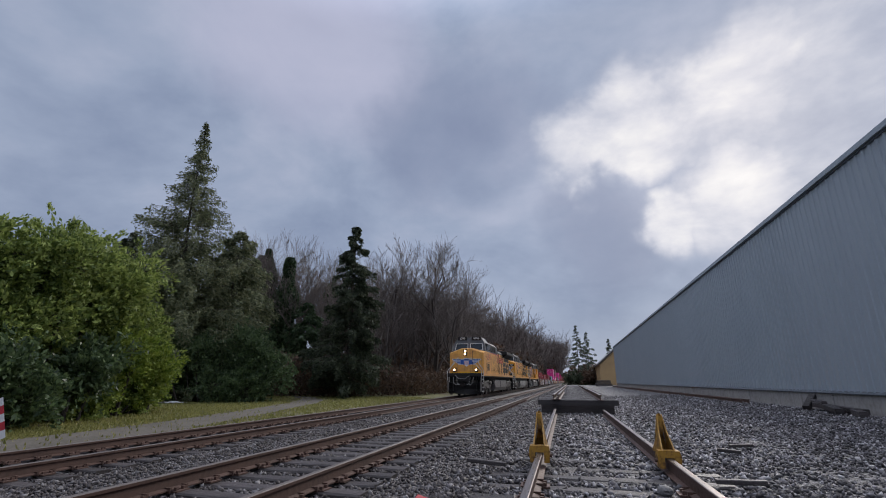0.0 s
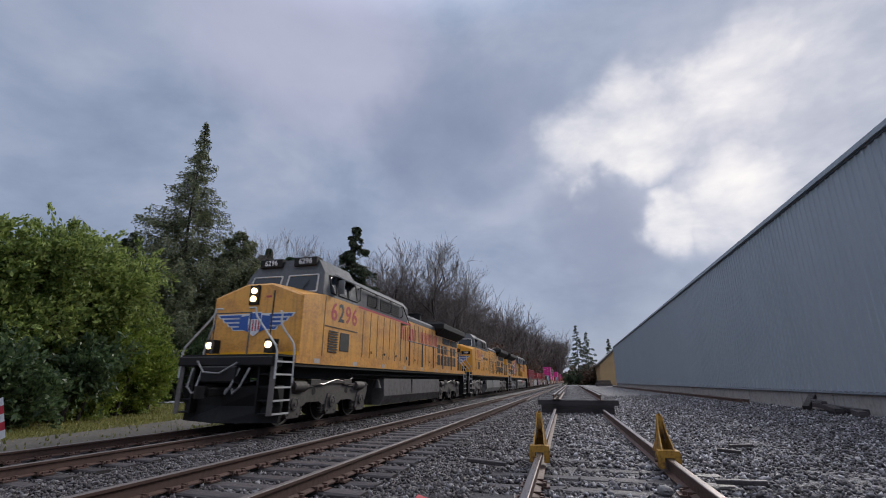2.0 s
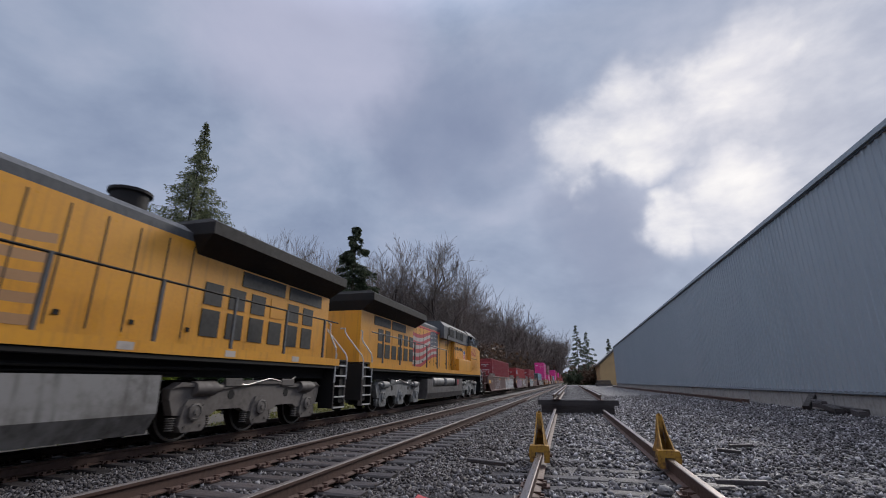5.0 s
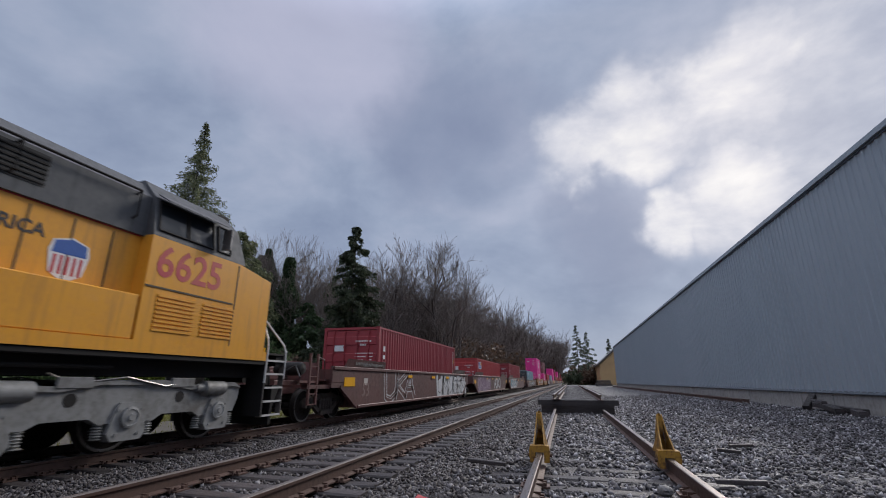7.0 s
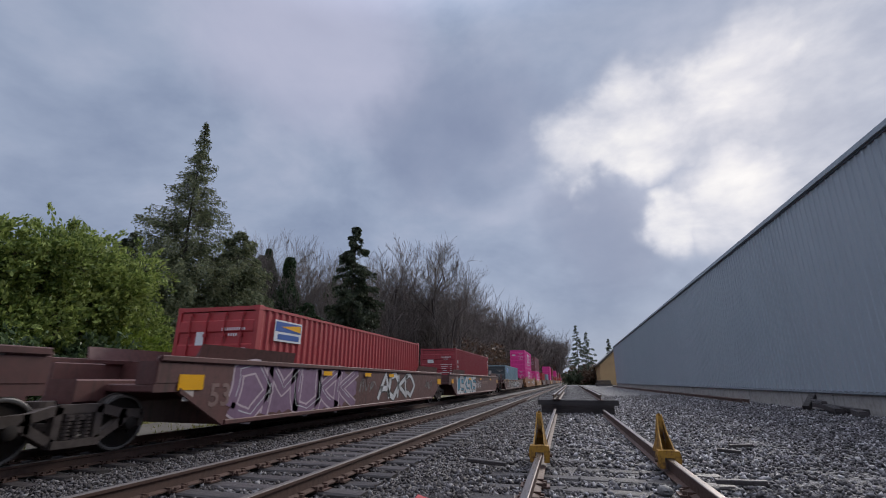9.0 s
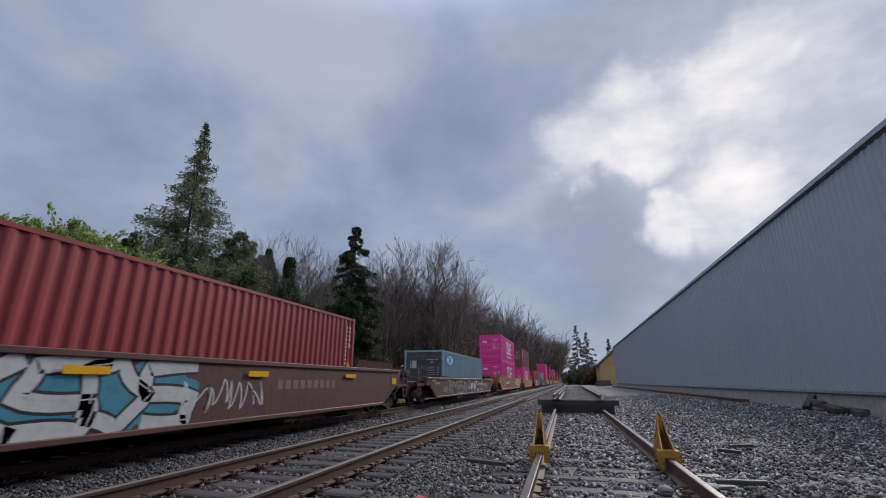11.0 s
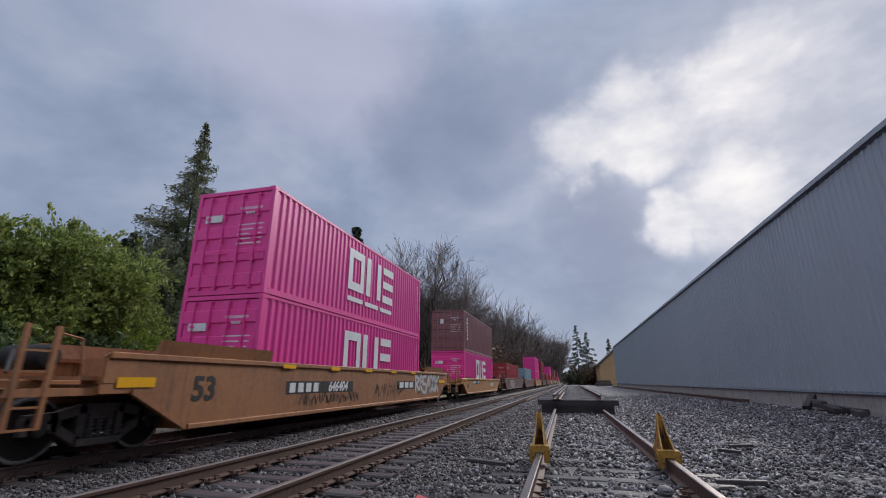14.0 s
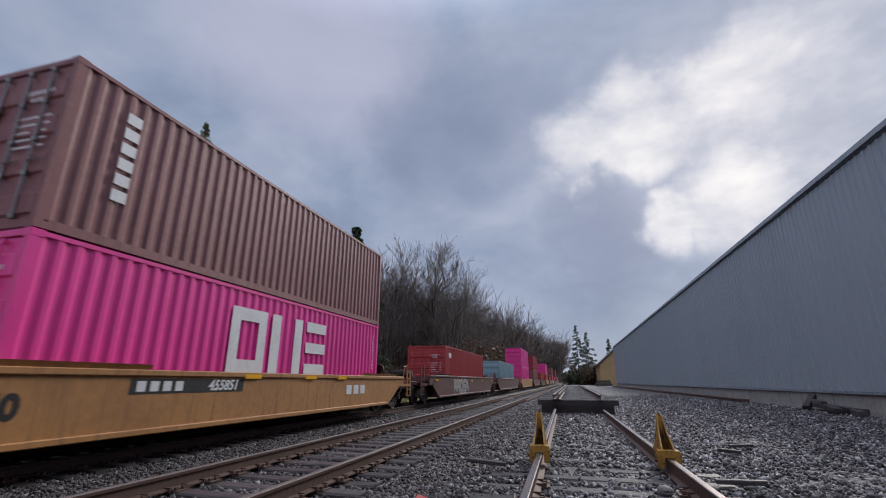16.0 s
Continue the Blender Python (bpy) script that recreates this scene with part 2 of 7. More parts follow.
M["tan_wall"] = material("tan_siding", (0.42, 0.28, 0.13), 0.7, 0, (0.32, 0.2, 0.1), 6, 0.5, 0.6, 0.05)
M["roof_dark"] = material("dark_roof", (0.06, 0.055, 0.055), 0.7)


# ---- geometry helpers ----
class Shape:
    """Collects boxes, prisms, tubes and plates, and becomes one mesh."""

    def __init__(self):
        self.v, self.f, self.mi, self.cur = [], [], [], 0

    def add(self, vs, fs):
        o = len(self.v)
        self.v += [tuple(p) for p in vs]
        self.f += [tuple(i + o for i in f) for f in fs]
        self.mi += [self.cur] * len(fs)
        return self

    def slot(self, i):
        self.cur = i
        return self

    def box(self, x0, x1, y0, y1, z0, z1, c=0.0):
        """A box; c chamfers its edges along the longest side."""
        if not c:
            vs = [(x, y, z) for z in (z0, z1) for y in (y0, y1) for x in (x0, x1)]
            return self.add(vs, [(0, 2, 3, 1), (4, 5, 7, 6), (0, 1, 5, 4), (2, 6, 7, 3), (0, 4, 6, 2), (1, 3, 7, 5)])
        d = [x1 - x0, y1 - y0, z1 - z0]
        ax = d.index(max(d))
        lo, hi = [(x0, x1), (y0, y1), (z0, z1)][ax]
        (a0, a1), (b0, b1) = [r for i, r in enumerate([(x0, x1), (y0, y1), (z0, z1)]) if i != ax]
        prof = [(a0 + c, b0), (a1 - c, b0), (a1, b0 + c), (a1, b1 - c), (a1 - c, b1), (a0 + c, b1), (a0, b1 - c), (a0, b0 + c)]
        return self.prism(prof, "xyz"[ax], lo, hi)

    def prism(self, prof, axis, a, b):
        """A profile of (u, v) points pulled along an axis: x -> (y, z), y -> (x, z), z -> (x, y)."""
        put = {"x": lambda u, v, w: (w, u, v), "y": lambda u, v, w: (u, w, v), "z": lambda u, v, w: (u, v, w)}[axis]
        n = len(prof)
        vs = [put(u, v, a) for u, v in prof] + [put(u, v, b) for u, v in prof]
        fs = [tuple(range(n))[::-1], tuple(range(n, 2 * n))] + [(i, (i + 1) % n, n + (i + 1) % n, n + i) for i in range(n)]
        return self.add(vs, fs)

    def tube(self, pts, r, n=8, cap=True):
        """A round bar along points; r may be one radius or one for each point."""
        pts = [Vector(p) for p in pts]
        rs = r if isinstance(r, (list, tuple)) else [r] * len(pts)
        vs, fs = [], []
        for i, p in enumerate(pts):
            d = (pts[min(i + 1, len(pts) - 1)] - pts[max(i - 1, 0)]).normalized()
            a = d.orthogonal().normalized() if abs(d.z) < 0.99 else Vector((1, 0, 0))
            if abs(d.z) < 0.99:
                a = Vector((0, 0, 1)).cross(d).normalized()
            b = d.cross(a)
            vs += [p + (a * math.cos(2 * math.pi * k / n) + b * math.sin(2 * math.pi * k / n)) * rs[i] for k in range(n)]
        for i in range(len(pts) - 1):
            fs += [(i * n + k, i * n + (k + 1) % n, (i + 1) * n + (k + 1) % n, (i + 1) * n + k) for k in range(n)]
        if cap:
            fs += [tuple(range(n))[::-1], tuple(range((len(pts) - 1) * n, len(pts) * n))]
        return self.add(vs, fs)

    def cyl(self, c, axis, r, length, n=20):
        d = {"x": Vector((1, 0, 0)), "y": Vector((0, 1, 0)), "z": Vector((0, 0, 1))}[axis] * (length / 2)
        return self.tube([Vector(c) - d, Vector(c) + d], r, n)

    def lathe(self, c, axis, prof, n=24, cap=True):
        """Rings of (along, radius) round an axis."""
        c = Vector(c)
        d = {"x": Vector((1, 0, 0)), "y": Vector((0, 1, 0)), "z": Vector((0, 0, 1))}[axis]
        a = d.orthogonal().normalized()
        b = d.cross(a)
        vs = [c + d * w + (a * math.cos(2 * math.pi * k / n) + b * math.sin(2 * math.pi * k / n)) * r for w, r in prof for k in range(n)]
        fs = [(i * n + k, i * n + (k + 1) % n, (i + 1) * n + (k + 1) % n, (i + 1) * n + k) for i in range(len(prof) - 1) for k in range(n)]
        if cap:
            fs += [tuple(range(n))[::-1], tuple(range((len(prof) - 1) * n, len(prof) * n))]
        return self.add(vs, fs)

    def mesh(self, name, mats, smooth=False):
        me = bpy.data.meshes.new(name)
        me.from_pydata(self.v, [], self.f)
        for m in (mats if isinstance(mats, (list, tuple)) else [mats]):
            me.materials.append(m)
        if max(self.mi, default=0):
            me.polygons.foreach_set("material_index", self.mi)
        bm = bmesh.new()
        bm.from_mesh(me)
        bmesh.ops.recalc_face_normals(bm, faces=bm.faces)
        bm.to_mesh(me)
        bm.free()
        if smooth:
            me.polygons.foreach_set("use_smooth", [True] * len(me.polygons))
            me.set_sharp_from_angle(angle=radians(35))
        return me


def part(name, shape, mat, parent, label="", smooth=False, at=None):
    ob = new(name, shape.mesh(name, mat, smooth) if isinstance(shape, Shape) else shape)
    ob.parent = parent
    if at is not None:
        ob.matrix_basis = at
    if label:
        ob["label"] = label
    return ob


def thing(name, m, label, category, group="", kind=""):
    e = new(name)
    e.matrix_basis = m
    e.empty_display_size = 0.3
    return tagged(e, label, category, group, kind)


def writing(text, size, mat, parent, at, name="lettering", depth=0.002, shear=0.0, bold=0.0, label=""):
    """Flat raised letters in the built-in font, as a mesh."""
    cu = bpy.data.curves.new(name, "FONT")
    cu.body, cu.size, cu.align_x, cu.align_y = text, size, "CENTER", "CENTER"
    cu.extrude, cu.shear, cu.offset, cu.resolution_u = depth, shear, bold, 3
    tmp = bpy.data.objects.new(name, cu)
    scene.collection.objects.link(tmp)
    me = bpy.data.meshes.new_from_object(tmp.evaluated_get(bpy.context.evaluated_depsgraph_get()))
    bpy.data.objects.remove(tmp)
    bpy.data.curves.remove(cu)
    me.materials.clear()
    me.materials.append(mat)
    return part(name, me, mat, parent, label, at=at)


def side_pose(x, y, z, sign=1):
    """A plane of writing that faces +x (sign 1) or -x (sign -1)."""
    m = Matrix(((0, 0, 1, x), (1, 0, 0, y), (0, 1, 0, z), (0, 0, 0, 1)))
    if sign < 0:
        m = Matrix(((0, 0, -1, x), (-1, 0, 0, y), (0, 1, 0, z), (0, 0, 0, 1)))
    return m


def end_pose(x, y, z, sign=-1):
    """A plane of writing that faces -y (sign -1) or +y."""
    if sign < 0:
        return Matrix(((1, 0, 0, x), (0, 0, -1, y), (0, 1, 0, z), (0, 0, 0, 1)))
    return Matrix(((-1, 0, 0, x), (0, 0, 1, y), (0, 1, 0, z), (0, 0, 0, 1)))


# ---- ground ----
X_SIDING, X_NEAR, X_FAR = 0.22, -3.64, -8.41
Z_SIDING, Z_NEAR, Z_FAR = 0.13, 0.0, -0.16


def ground_height(x, y):
    pts = ((-3000, 15.0), (-140, 15.0), (-75, 10.0), (-46, 3.2), (-31, -0.40), (-14, -0.45), (-11.2, -0.50), (-10.0, -0.40), (-7.0, -0.40), (-6.0, -0.42), (-5.2, -0.235), (-2.1, -0.235), (-1.4, -0.12),
           (-1.1, -0.075), (1.8, -0.075), (2.6, -0.03), (5.5, 0.05), (7.6, 0.12), (3000, 0.12))
    for (xa, za), (xb, zb) in zip(pts, pts[1:]):
        if x <= xb:
            t = (x - xa) / (xb - xa)
            return za + (zb - za) * t
    return 0.0


def grid_mesh(xs, ys, height):
    xs, ys = list(xs), list(ys)
    v = [(x, y, height(x, y)) for y in ys for x in xs]
    n = len(xs)
    f = [(j * n + i, j * n + i + 1, (j + 1) * n + i + 1, (j + 1) * n + i) for j in range(len(ys) - 1) for i in range(n - 1)]
    return v, f


def steps(stops):
    """Numbers from (start, end, step) runs."""
    out = []
    for a, b, s in stops:
        k = max(1, round((b - a) / s))
        out += [a + (b - a) * i / k for i in range(k)]
    return out + [stops[-1][1]]


def ground_material():
    m = bpy.data.materials.new("ground_mix")
    m.use_nodes = True
    N = Nodes(m.node_tree)
    co = N.n("ShaderNodeTexCoord").outputs["Object"]
    sp = N.n("ShaderNodeSeparateXYZ")
    N.l(co, sp.inputs[0])
    warp = N.math("MULTIPLY", N.math("SUBTRACT", N.noise(co, 0.35, 4), 0.5), 2.2)
    x = N.math("ADD", sp.outputs[0], warp)
    vor = N.n("ShaderNodeTexVoronoi")
    N.l(co, vor.inputs["Vector"])
    vor.inputs["Scale"].default_value = 22
    stones = N.ramp(vor.outputs["Color"], [(0.0, (0.020, 0.019, 0.020)), (0.5, (0.085, 0.080, 0.082)), (0.95, (0.30, 0.285, 0.285))])
    stones = N.mix(N.remap(N.noise(co, 0.8, 5), 0.4, 0.7, 0, 0.5), stones, (0.07, 0.06, 0.055))
    grass = N.mix(N.remap(N.noise(co, 9, 5, 0.7), 0.35, 0.65), (0.11, 0.12, 0.032), (0.22, 0.21, 0.07))
    grass = N.mix(N.remap(N.noise(co, 0.5, 4), 0.45, 0.65), grass, (0.12, 0.095, 0.055))
    dirt = N.mix(N.noise(co, 3, 6, 0.7), (0.13, 0.115, 0.10), (0.21, 0.19, 0.165))
    litter = N.mix(N.noise(co, 4, 5, 0.7), (0.05, 0.036, 0.024), (0.12, 0.085, 0.055))
    grass = N.mix(N.remap(x, -24.0, -29.0), grass, litter)
    stones = N.mix(N.remap(x, 1.0, -1.6, 0, 0.6), stones, (0.045, 0.035, 0.031))
    land = N.mix(N.remap(x, -13.0, -11.6, 0, 0.8), grass, dirt)
    c = N.mix(N.remap(x, -11.9, -11.2), land, stones)
    p = N.n("ShaderNodeBsdfPrincipled")
    N.l(c, p.inputs["Base Color"])
    p.inputs["Roughness"].default_value = 0.62
    b = N.n("ShaderNodeBump")
    b.inputs["Strength"].default_value, b.inputs["Distance"].default_value = 0.9, 0.03
    N.l(N.math("ADD", vor.outputs["Distance"], N.noise(co, 60, 3)), b.inputs["Height"])
    N.l(b.outputs[0], p.inputs["Normal"])
    N.l(p.outputs[0], N.n("ShaderNodeOutputMaterial").inputs[0])
    return m


def build_ground():
    xs = steps([(-2500, -120, 400), (-120, -30, 10), (-30, -12, 1.5), (-12, 9, 0.25), (9, 40, 8), (40, 2500, 400)])
    ys = steps([(-400, -10, 60), (-10, 2, 2), (2, 30, 0.4), (30, 120, 6), (120, 600, 60), (600, 4000, 500)])

    def h(x, y):
        z = ground_height(x, y)
        if -10 < x < 10 and 0 < y < 60:
            z += 0.03 * noise.noise((x * 0.9, y * 0.9, 0)) + 0.015 * noise.noise((x * 3, y * 3, 5))
        return z

    v, f = grid_mesh(xs, ys, h)
    me = bpy.data.meshes.new("ground")
    me.from_pydata(v, [], f)
    me.materials.append(ground_material())
    me.polygons.foreach_set("use_smooth", [True] * len(f))
    tagged(new("ground", me), "ballast, grass verge and dirt lane under grey light", "ground", kind="structure")


build_ground()


# ---- tracks ----
RAIL_PROF = [(-0.07, -0.17), (0.07, -0.17), (0.07, -0.158), (0.012, -0.14), (0.009, -0.05), (0.034, -0.036), (0.036, -0.006), (0.028, 0.0), (-0.028, 0.0),
             (-0.036, -0.006), (-0.034, -0.036), (-0.009, -0.05), (-0.012, -0.14), (-0.07, -0.158)]


def rail_shape(y0, y1, dx=0.0):
    """A rail with its running face in the second slot; dx leans it sideways over its length."""
    s = Shape()
    n = len(RAIL_PROF)
    vs = [(u, y0, v) for u, v in RAIL_PROF] + [(u + dx, y1, v) for u, v in RAIL_PROF]
    s.add(vs, [tuple(range(n))[::-1], tuple(range(n, 2 * n))])
    for i in range(n):
        s.slot(1 if i in (6, 7, 8) else 0)
        s.add([vs[i], vs[(i + 1) % n], vs[n + (i + 1) % n], vs[n + i]], [(0, 1, 2, 3)])
    return s


def tie_mesh(seed, length=2.6):
    rnd = random.Random(seed)
    s = Shape()
    n = 7
    rings = []
    for i in range(n):
        x = -length / 2 + length * i / (n - 1)
        w = 0.115 + rnd.uniform(-0.006, 0.006)
        t = rnd.uniform(-0.006, 0.006)
        rings.append([(x, -w, -0.17), (x, w, -0.17), (x, w, t - 0.02), (x, w - 0.02, t), (x, -w + 0.02, t + rnd.uniform(-0.005, 0.005)), (x, -w, t - 0.02)])
    vs = [p for r in rings for p in r]
    k = 6
    fs = [tuple(range(k))[::-1], tuple(range((n - 1) * k, n * k))]
    for i in range(n - 1):
        fs += [(i * k + j, i * k + (j + 1) % k, (i + 1) * k + (j + 1) % k, (i + 1) * k + j) for j in range(k)]
    s.add(vs, fs)
    return s.mesh("tie", M["tie"])


TIE_AT = []
TIES = [tie_mesh(i) for i in range(6)]


def spike_mesh():
    """A tie plate with spikes and an anchor clip."""
    s = Shape()
    s.box(-0.15, 0.15, -0.09, 0.09, 0.0, 0.018)
    for x in (-0.1, 0.1):
        for y in (-0.05, 0.05):
            s.box(x - 0.018, x + 0.018, y - 0.018, y + 0.018, 0.015, 0.05)
    s.box(-0.085, 0.085, 0.10, 0.125, 0.0, 0.055)
    s.box(-0.085, 0.085, -0.125, -0.10, 0.0, 0.055)
    return s.mesh("tie_plate", M["rail"])


PLATE = spike_mesh()


def build_track(name, x, z, y0, y1, ties_to, label, head, lean=0.0, spacing=0.5, kind="structure", plates_to=30.0):
    tr = thing(name, pose(x, 0, z, 0, 0, lean), label, "railway track", "", kind)
    for sx in (-0.755, 0.755):
        part("rail", rail_shape(y0, y1), [M["rail"], head], tr, at=pose(sx, 0, 0))
    rnd = random.Random(name)
    rest, plates = Shape(), Shape()
    y, k = y0, 0
    while y < y1:
        if 2.0 <= y <= ties_to:
            TIE_AT.append((x, y))
            part("tie", TIES[k % 6], None, tr, at=pose(rnd.uniform(-0.04, 0.04), y, -0.185 + rnd.uniform(-0.012, 0.004), 0, rnd.uniform(-0.4, 0.4), rnd.uniform(-1.2, 1.2)))
            if y < plates_to:
                for sx in (-0.755, 0.755):
                    part("tie_plate", PLATE, None, tr, at=pose(sx, y, -0.187))
        elif y < 160:
            rest.box(-1.3 + rnd.uniform(-0.04, 0.04), 1.3, y - 0.115, y + 0.115, -0.34, -0.187 + rnd.uniform(-0.012, 0.004))
        k += 1
        y += spacing + rnd.uniform(-0.02, 0.02)
    if rest.v:
        tagged(part("far_ties", rest, M["tie"], tr), kind="stuff")
    return tr


build_track("track_main_near", X_NEAR, Z_NEAR, -6, 420, 34, "main railway track with brown rails and shiny running faces", M["rail_head"])
build_track("track_main_far", X_FAR, Z_FAR, -6, 420, 26, "main railway track that carries the freight train", M["rail_head"], plates_to=18)
build_track("track_siding", X_SIDING + 0.16, Z_SIDING, -4, 16.0, 16, "disused siding track with sunken timber ties", M["rail_dull"], lean=0.75, spacing=0.58, plates_to=5.5)


def build_panels():
    """Prefabricated lengths of track laid on the siding."""
    y = 16.3
    for k in range(4):
        p = thing("track_panel", pose(0.13 - 0.02 * k, y, 0.575 - 0.005 * k), "prefabricated track panel of timber ties and rails lying on the siding", "track panel", "track panels")
        n = 20
        L = 11.6
        for sx in (-0.755, 0.755):
            part("rail", rail_shape(-0.15, L - 0.2), [M["rail"], M["rail_dull"]], p, at=pose(sx, 0, 0))
        for i in range(n):
            part("tie", TIES[(i + k) % 6], None, p, at=pose(random.uniform(-0.02, 0.02), 0.12 + i * (L - 0.3) / n, -0.17))
        if k == 0:
            part("guard_rail", rail_shape(-0.1, L - 0.4), [M["rail"], M["rail_dull"]], p, at=pose(-0.6, 0, 0))
        for by in (0.6, 5.5, 10.5):
            part("bearer", Shape().box(-1.2, 1.2, by - 0.1, by + 0.1, -0.62, -0.34, 0.015), M["tie"], p)
        y += L


build_panels()


# ---- warehouse ----
WX, WY0, WY1, WZ0, WZ1 = 8.0, -40.0, 90.0, 0.69, 7.03


def build_warehouse():
    w = thing("warehouse", pose(WX, 0, 0), "long windowless warehouse of blue-grey ribbed metal cladding on a concrete base", "building", "", "structure")
    # ribbed cladding: a sheet with trapezoid ribs and full thickness
    s = Shape()
    pitch = 0.305
    pts = []
    y = WY0
    while y < WY1:
        pts += [(0.0, y), (0.0, y + 0.19), (-0.032, y + 0.215), (-0.032, y + 0.28)]
        y += pitch
    n = len(pts)
    vs = [(x, yy, z) for z in (WZ0, WZ1) for x, yy in pts]
    s.add(vs, [(i, i + 1, n + i + 1, n + i) for i in range(n - 1)])
    part("cladding", s, M["wall_metal"], w)
    b = Shape().box(0.03, 38, WY0, WY1, 0.0, WZ1)
    part("wall", b, M["wall_metal"], w)
    r = Shape().prism([(-0.12, WZ1 + 0.02), (0.0, WZ1 + 0.02), (19, WZ1 + 2.2), (38.2, WZ1 + 0.02), (38.2, WZ1 + 0.17), (19, WZ1 + 2.35), (-0.12, WZ1 + 0.17)], "y", WY0 - 0.15, WY1 + 0.15)
    part("roof", r, M["wall_metal"], w)
    # a dark strip puts the eave's shadow line into colour
    t = Shape().box(-0.06, 0.02, WY0, WY1, WZ1 - 0.035, WZ1 + 0.015)
    part("eave_trim", t, M["wall_trim"], w, "dark trim strip that draws the shadow line below the eave")
    t = Shape().prism([(-0.02, WZ0 - 0.05), (-0.10, WZ0 - 0.03), (-0.10, WZ0 - 0.01), (0.0, WZ0 + 0.06), (0.02, WZ0 + 0.06)], "y", WY0, WY1)
    part("base_flashing", t, M["wall_trim"], w, "dark metal drip flashing")
    y = WY0
    i = 0
    while y < WY1:
        L = 3.6
        c = Shape().box(-0.03 + 0.006 * math.sin(i * 2.3), 0.25, y + 0.012, min(y + L, WY1) - 0.012, -0.5, WZ0 - 0.03, 0.02)
        part("base_panel", c, M["concrete"], w, "stained concrete base panel")
        y += L
        i += 1


build_warehouse()


# ---- train: shared running gear ----
def train_y(t):
    """How far the train stands along the track from where it is at eight seconds."""
    u = (t - 8) / 8
    return -(13.42 * u + 0.039 * u * u + 0.08 * u ** 3) * 8


TRAIN = []    # (thing, y at eight seconds, turn)
SPINNING = []  # (wheelset, place in its truck, radius, sense)


@functools.lru_cache(None)
def wheelset_mesh(r):
    s = Shape()
    for sx in (-1, 1):
        prof = [(-0.075, r + 0.028), (-0.05, r + 0.028), (-0.04, r), (0.065, r - 0.006), (0.065, r - 0.07), (0.03, r - 0.085), (0.02, 0.16), (0.05, 0.13), (0.09, 0.1), (0.09, 0.0)]
        s.lathe((sx * 0.755, 0, 0), "x", [(a * sx, b) for a, b in prof], 28)
        s.slot(1).lathe((sx * 0.755, 0, 0), "x", [(0.066 * sx, r - 0.008), (0.068 * sx, r - 0.012), (0.068 * sx, r - 0.05), (0.066 * sx, r - 0.055)], 28, False).slot(0)
        for k in range(4):
            a = k * math.pi / 2
            s.cyl((sx * 0.79, math.cos(a) * r * 0.55, math.sin(a) * r * 0.55), "x", 0.03, 0.05, 8)
    s.cyl((0, 0, 0), "x", 0.085, 1.9, 12)
    return s.mesh("wheelset", [M["wheel"], M["steel"]], True)


@functools.lru_cache(None)
def freight_frame_mesh():
    """A cast side frame with its spring nest."""
    s = Shape()
    def bar(p, q, w, x0=0.93, x1=1.06):
        d = (Vector(q) - Vector(p)).normalized()
        n = Vector((-d.y, d.x)) * w / 2
        p, q = Vector(p) - d * w * 0.3, Vector(q) + d * w * 0.3
        s.prism([tuple(p - n), tuple(q - n), tuple(q + n), tuple(p + n)], "x", x0, x1)

    for sy in (-1, 1):
        bar((sy * 1.05, 0.60), (sy * 0.72, 0.62), 0.15)
        bar((sy * 0.72, 0.62), (sy * 0.34, 0.72), 0.14)
        bar((sy * 0.78, 0.54), (sy * 0.32, 0.25), 0.12)
        bar((sy * 0.31, 0.25), (sy * 0.31, 0.72), 0.11)
        bar((sy * 1.08, 0.42), (sy * 1.08, 0.60), 0.08)
        bar((sy * 0.70, 0.44), (sy * 0.70, 0.60), 0.08)
    bar((-0.32, 0.73), (0.32, 0.73), 0.13)
    bar((-0.32, 0.235), (0.32, 0.235), 0.11, 0.93, 1.10)
    return s.mesh("side_frame", M["freight_iron"])


@functools.lru_cache(None)
def spring_mesh():
    s = Shape()
    for cy in (-0.15, 0.0, 0.15):
        for k in range(7):
            s.cyl((1.02, cy, 0.315 + k * 0.052), "z", 0.062, 0.03, 10)
        s.cyl((1.02, cy, 0.48), "z", 0.035, 0.36, 8)
    return s.mesh("spring_nest", M["freight_iron"])


@functools.lru_cache(None)
def bolster_mesh():
    s = Shape()
    s.box(-1.05, 1.05, -0.2, 0.2, 0.56, 0.72, 0.03)
    s.box(-0.75, 0.75, -0.62, -0.54, 0.3, 0.42).box(-0.75, 0.75, 0.54, 0.62, 0.3, 0.42)
    s.cyl((0, 0, 0.76), "z", 0.3, 0.12, 20)
    return s.mesh("bolster", M["freight_iron"])


@functools.lru_cache(None)
def bearing_mesh():
    return Shape().lathe((0, 0, 0), "x", [(0.0, 0.10), (0.1, 0.11), (0.16, 0.1), (0.18, 0.06), (0.18, 0.0)], 14).mesh("bearing", M["wheel"], True)


def freight_truck(parent, y, spin):
    t = new("truck")
    t.parent = parent
    t.matrix_basis = pose(0, y, 0)
    for turn in (0, 180):
        part("side_frame", freight_frame_mesh(), None, t, at=pose(0, 0, 0, 0, 0, turn))
        part("spring_nest", spring_mesh(), None, t, at=pose(0, 0, 0, 0, 0, turn))
        for ay in (-0.89, 0.89):
            part("bearing", bearing_mesh(), None, t, at=pose(0.9 if not turn else -0.9, ay, 0.46, 0, 0, turn))
    part("bolster", bolster_mesh(), None, t)
    for ay in (-0.89, 0.89):
        w = part("wheelset", wheelset_mesh(0.46), None, t, at=pose(0, ay, 0.46))
        if spin:
            SPINNING.append((w, (0, ay, 0.46), 0.46, 1))
    return t


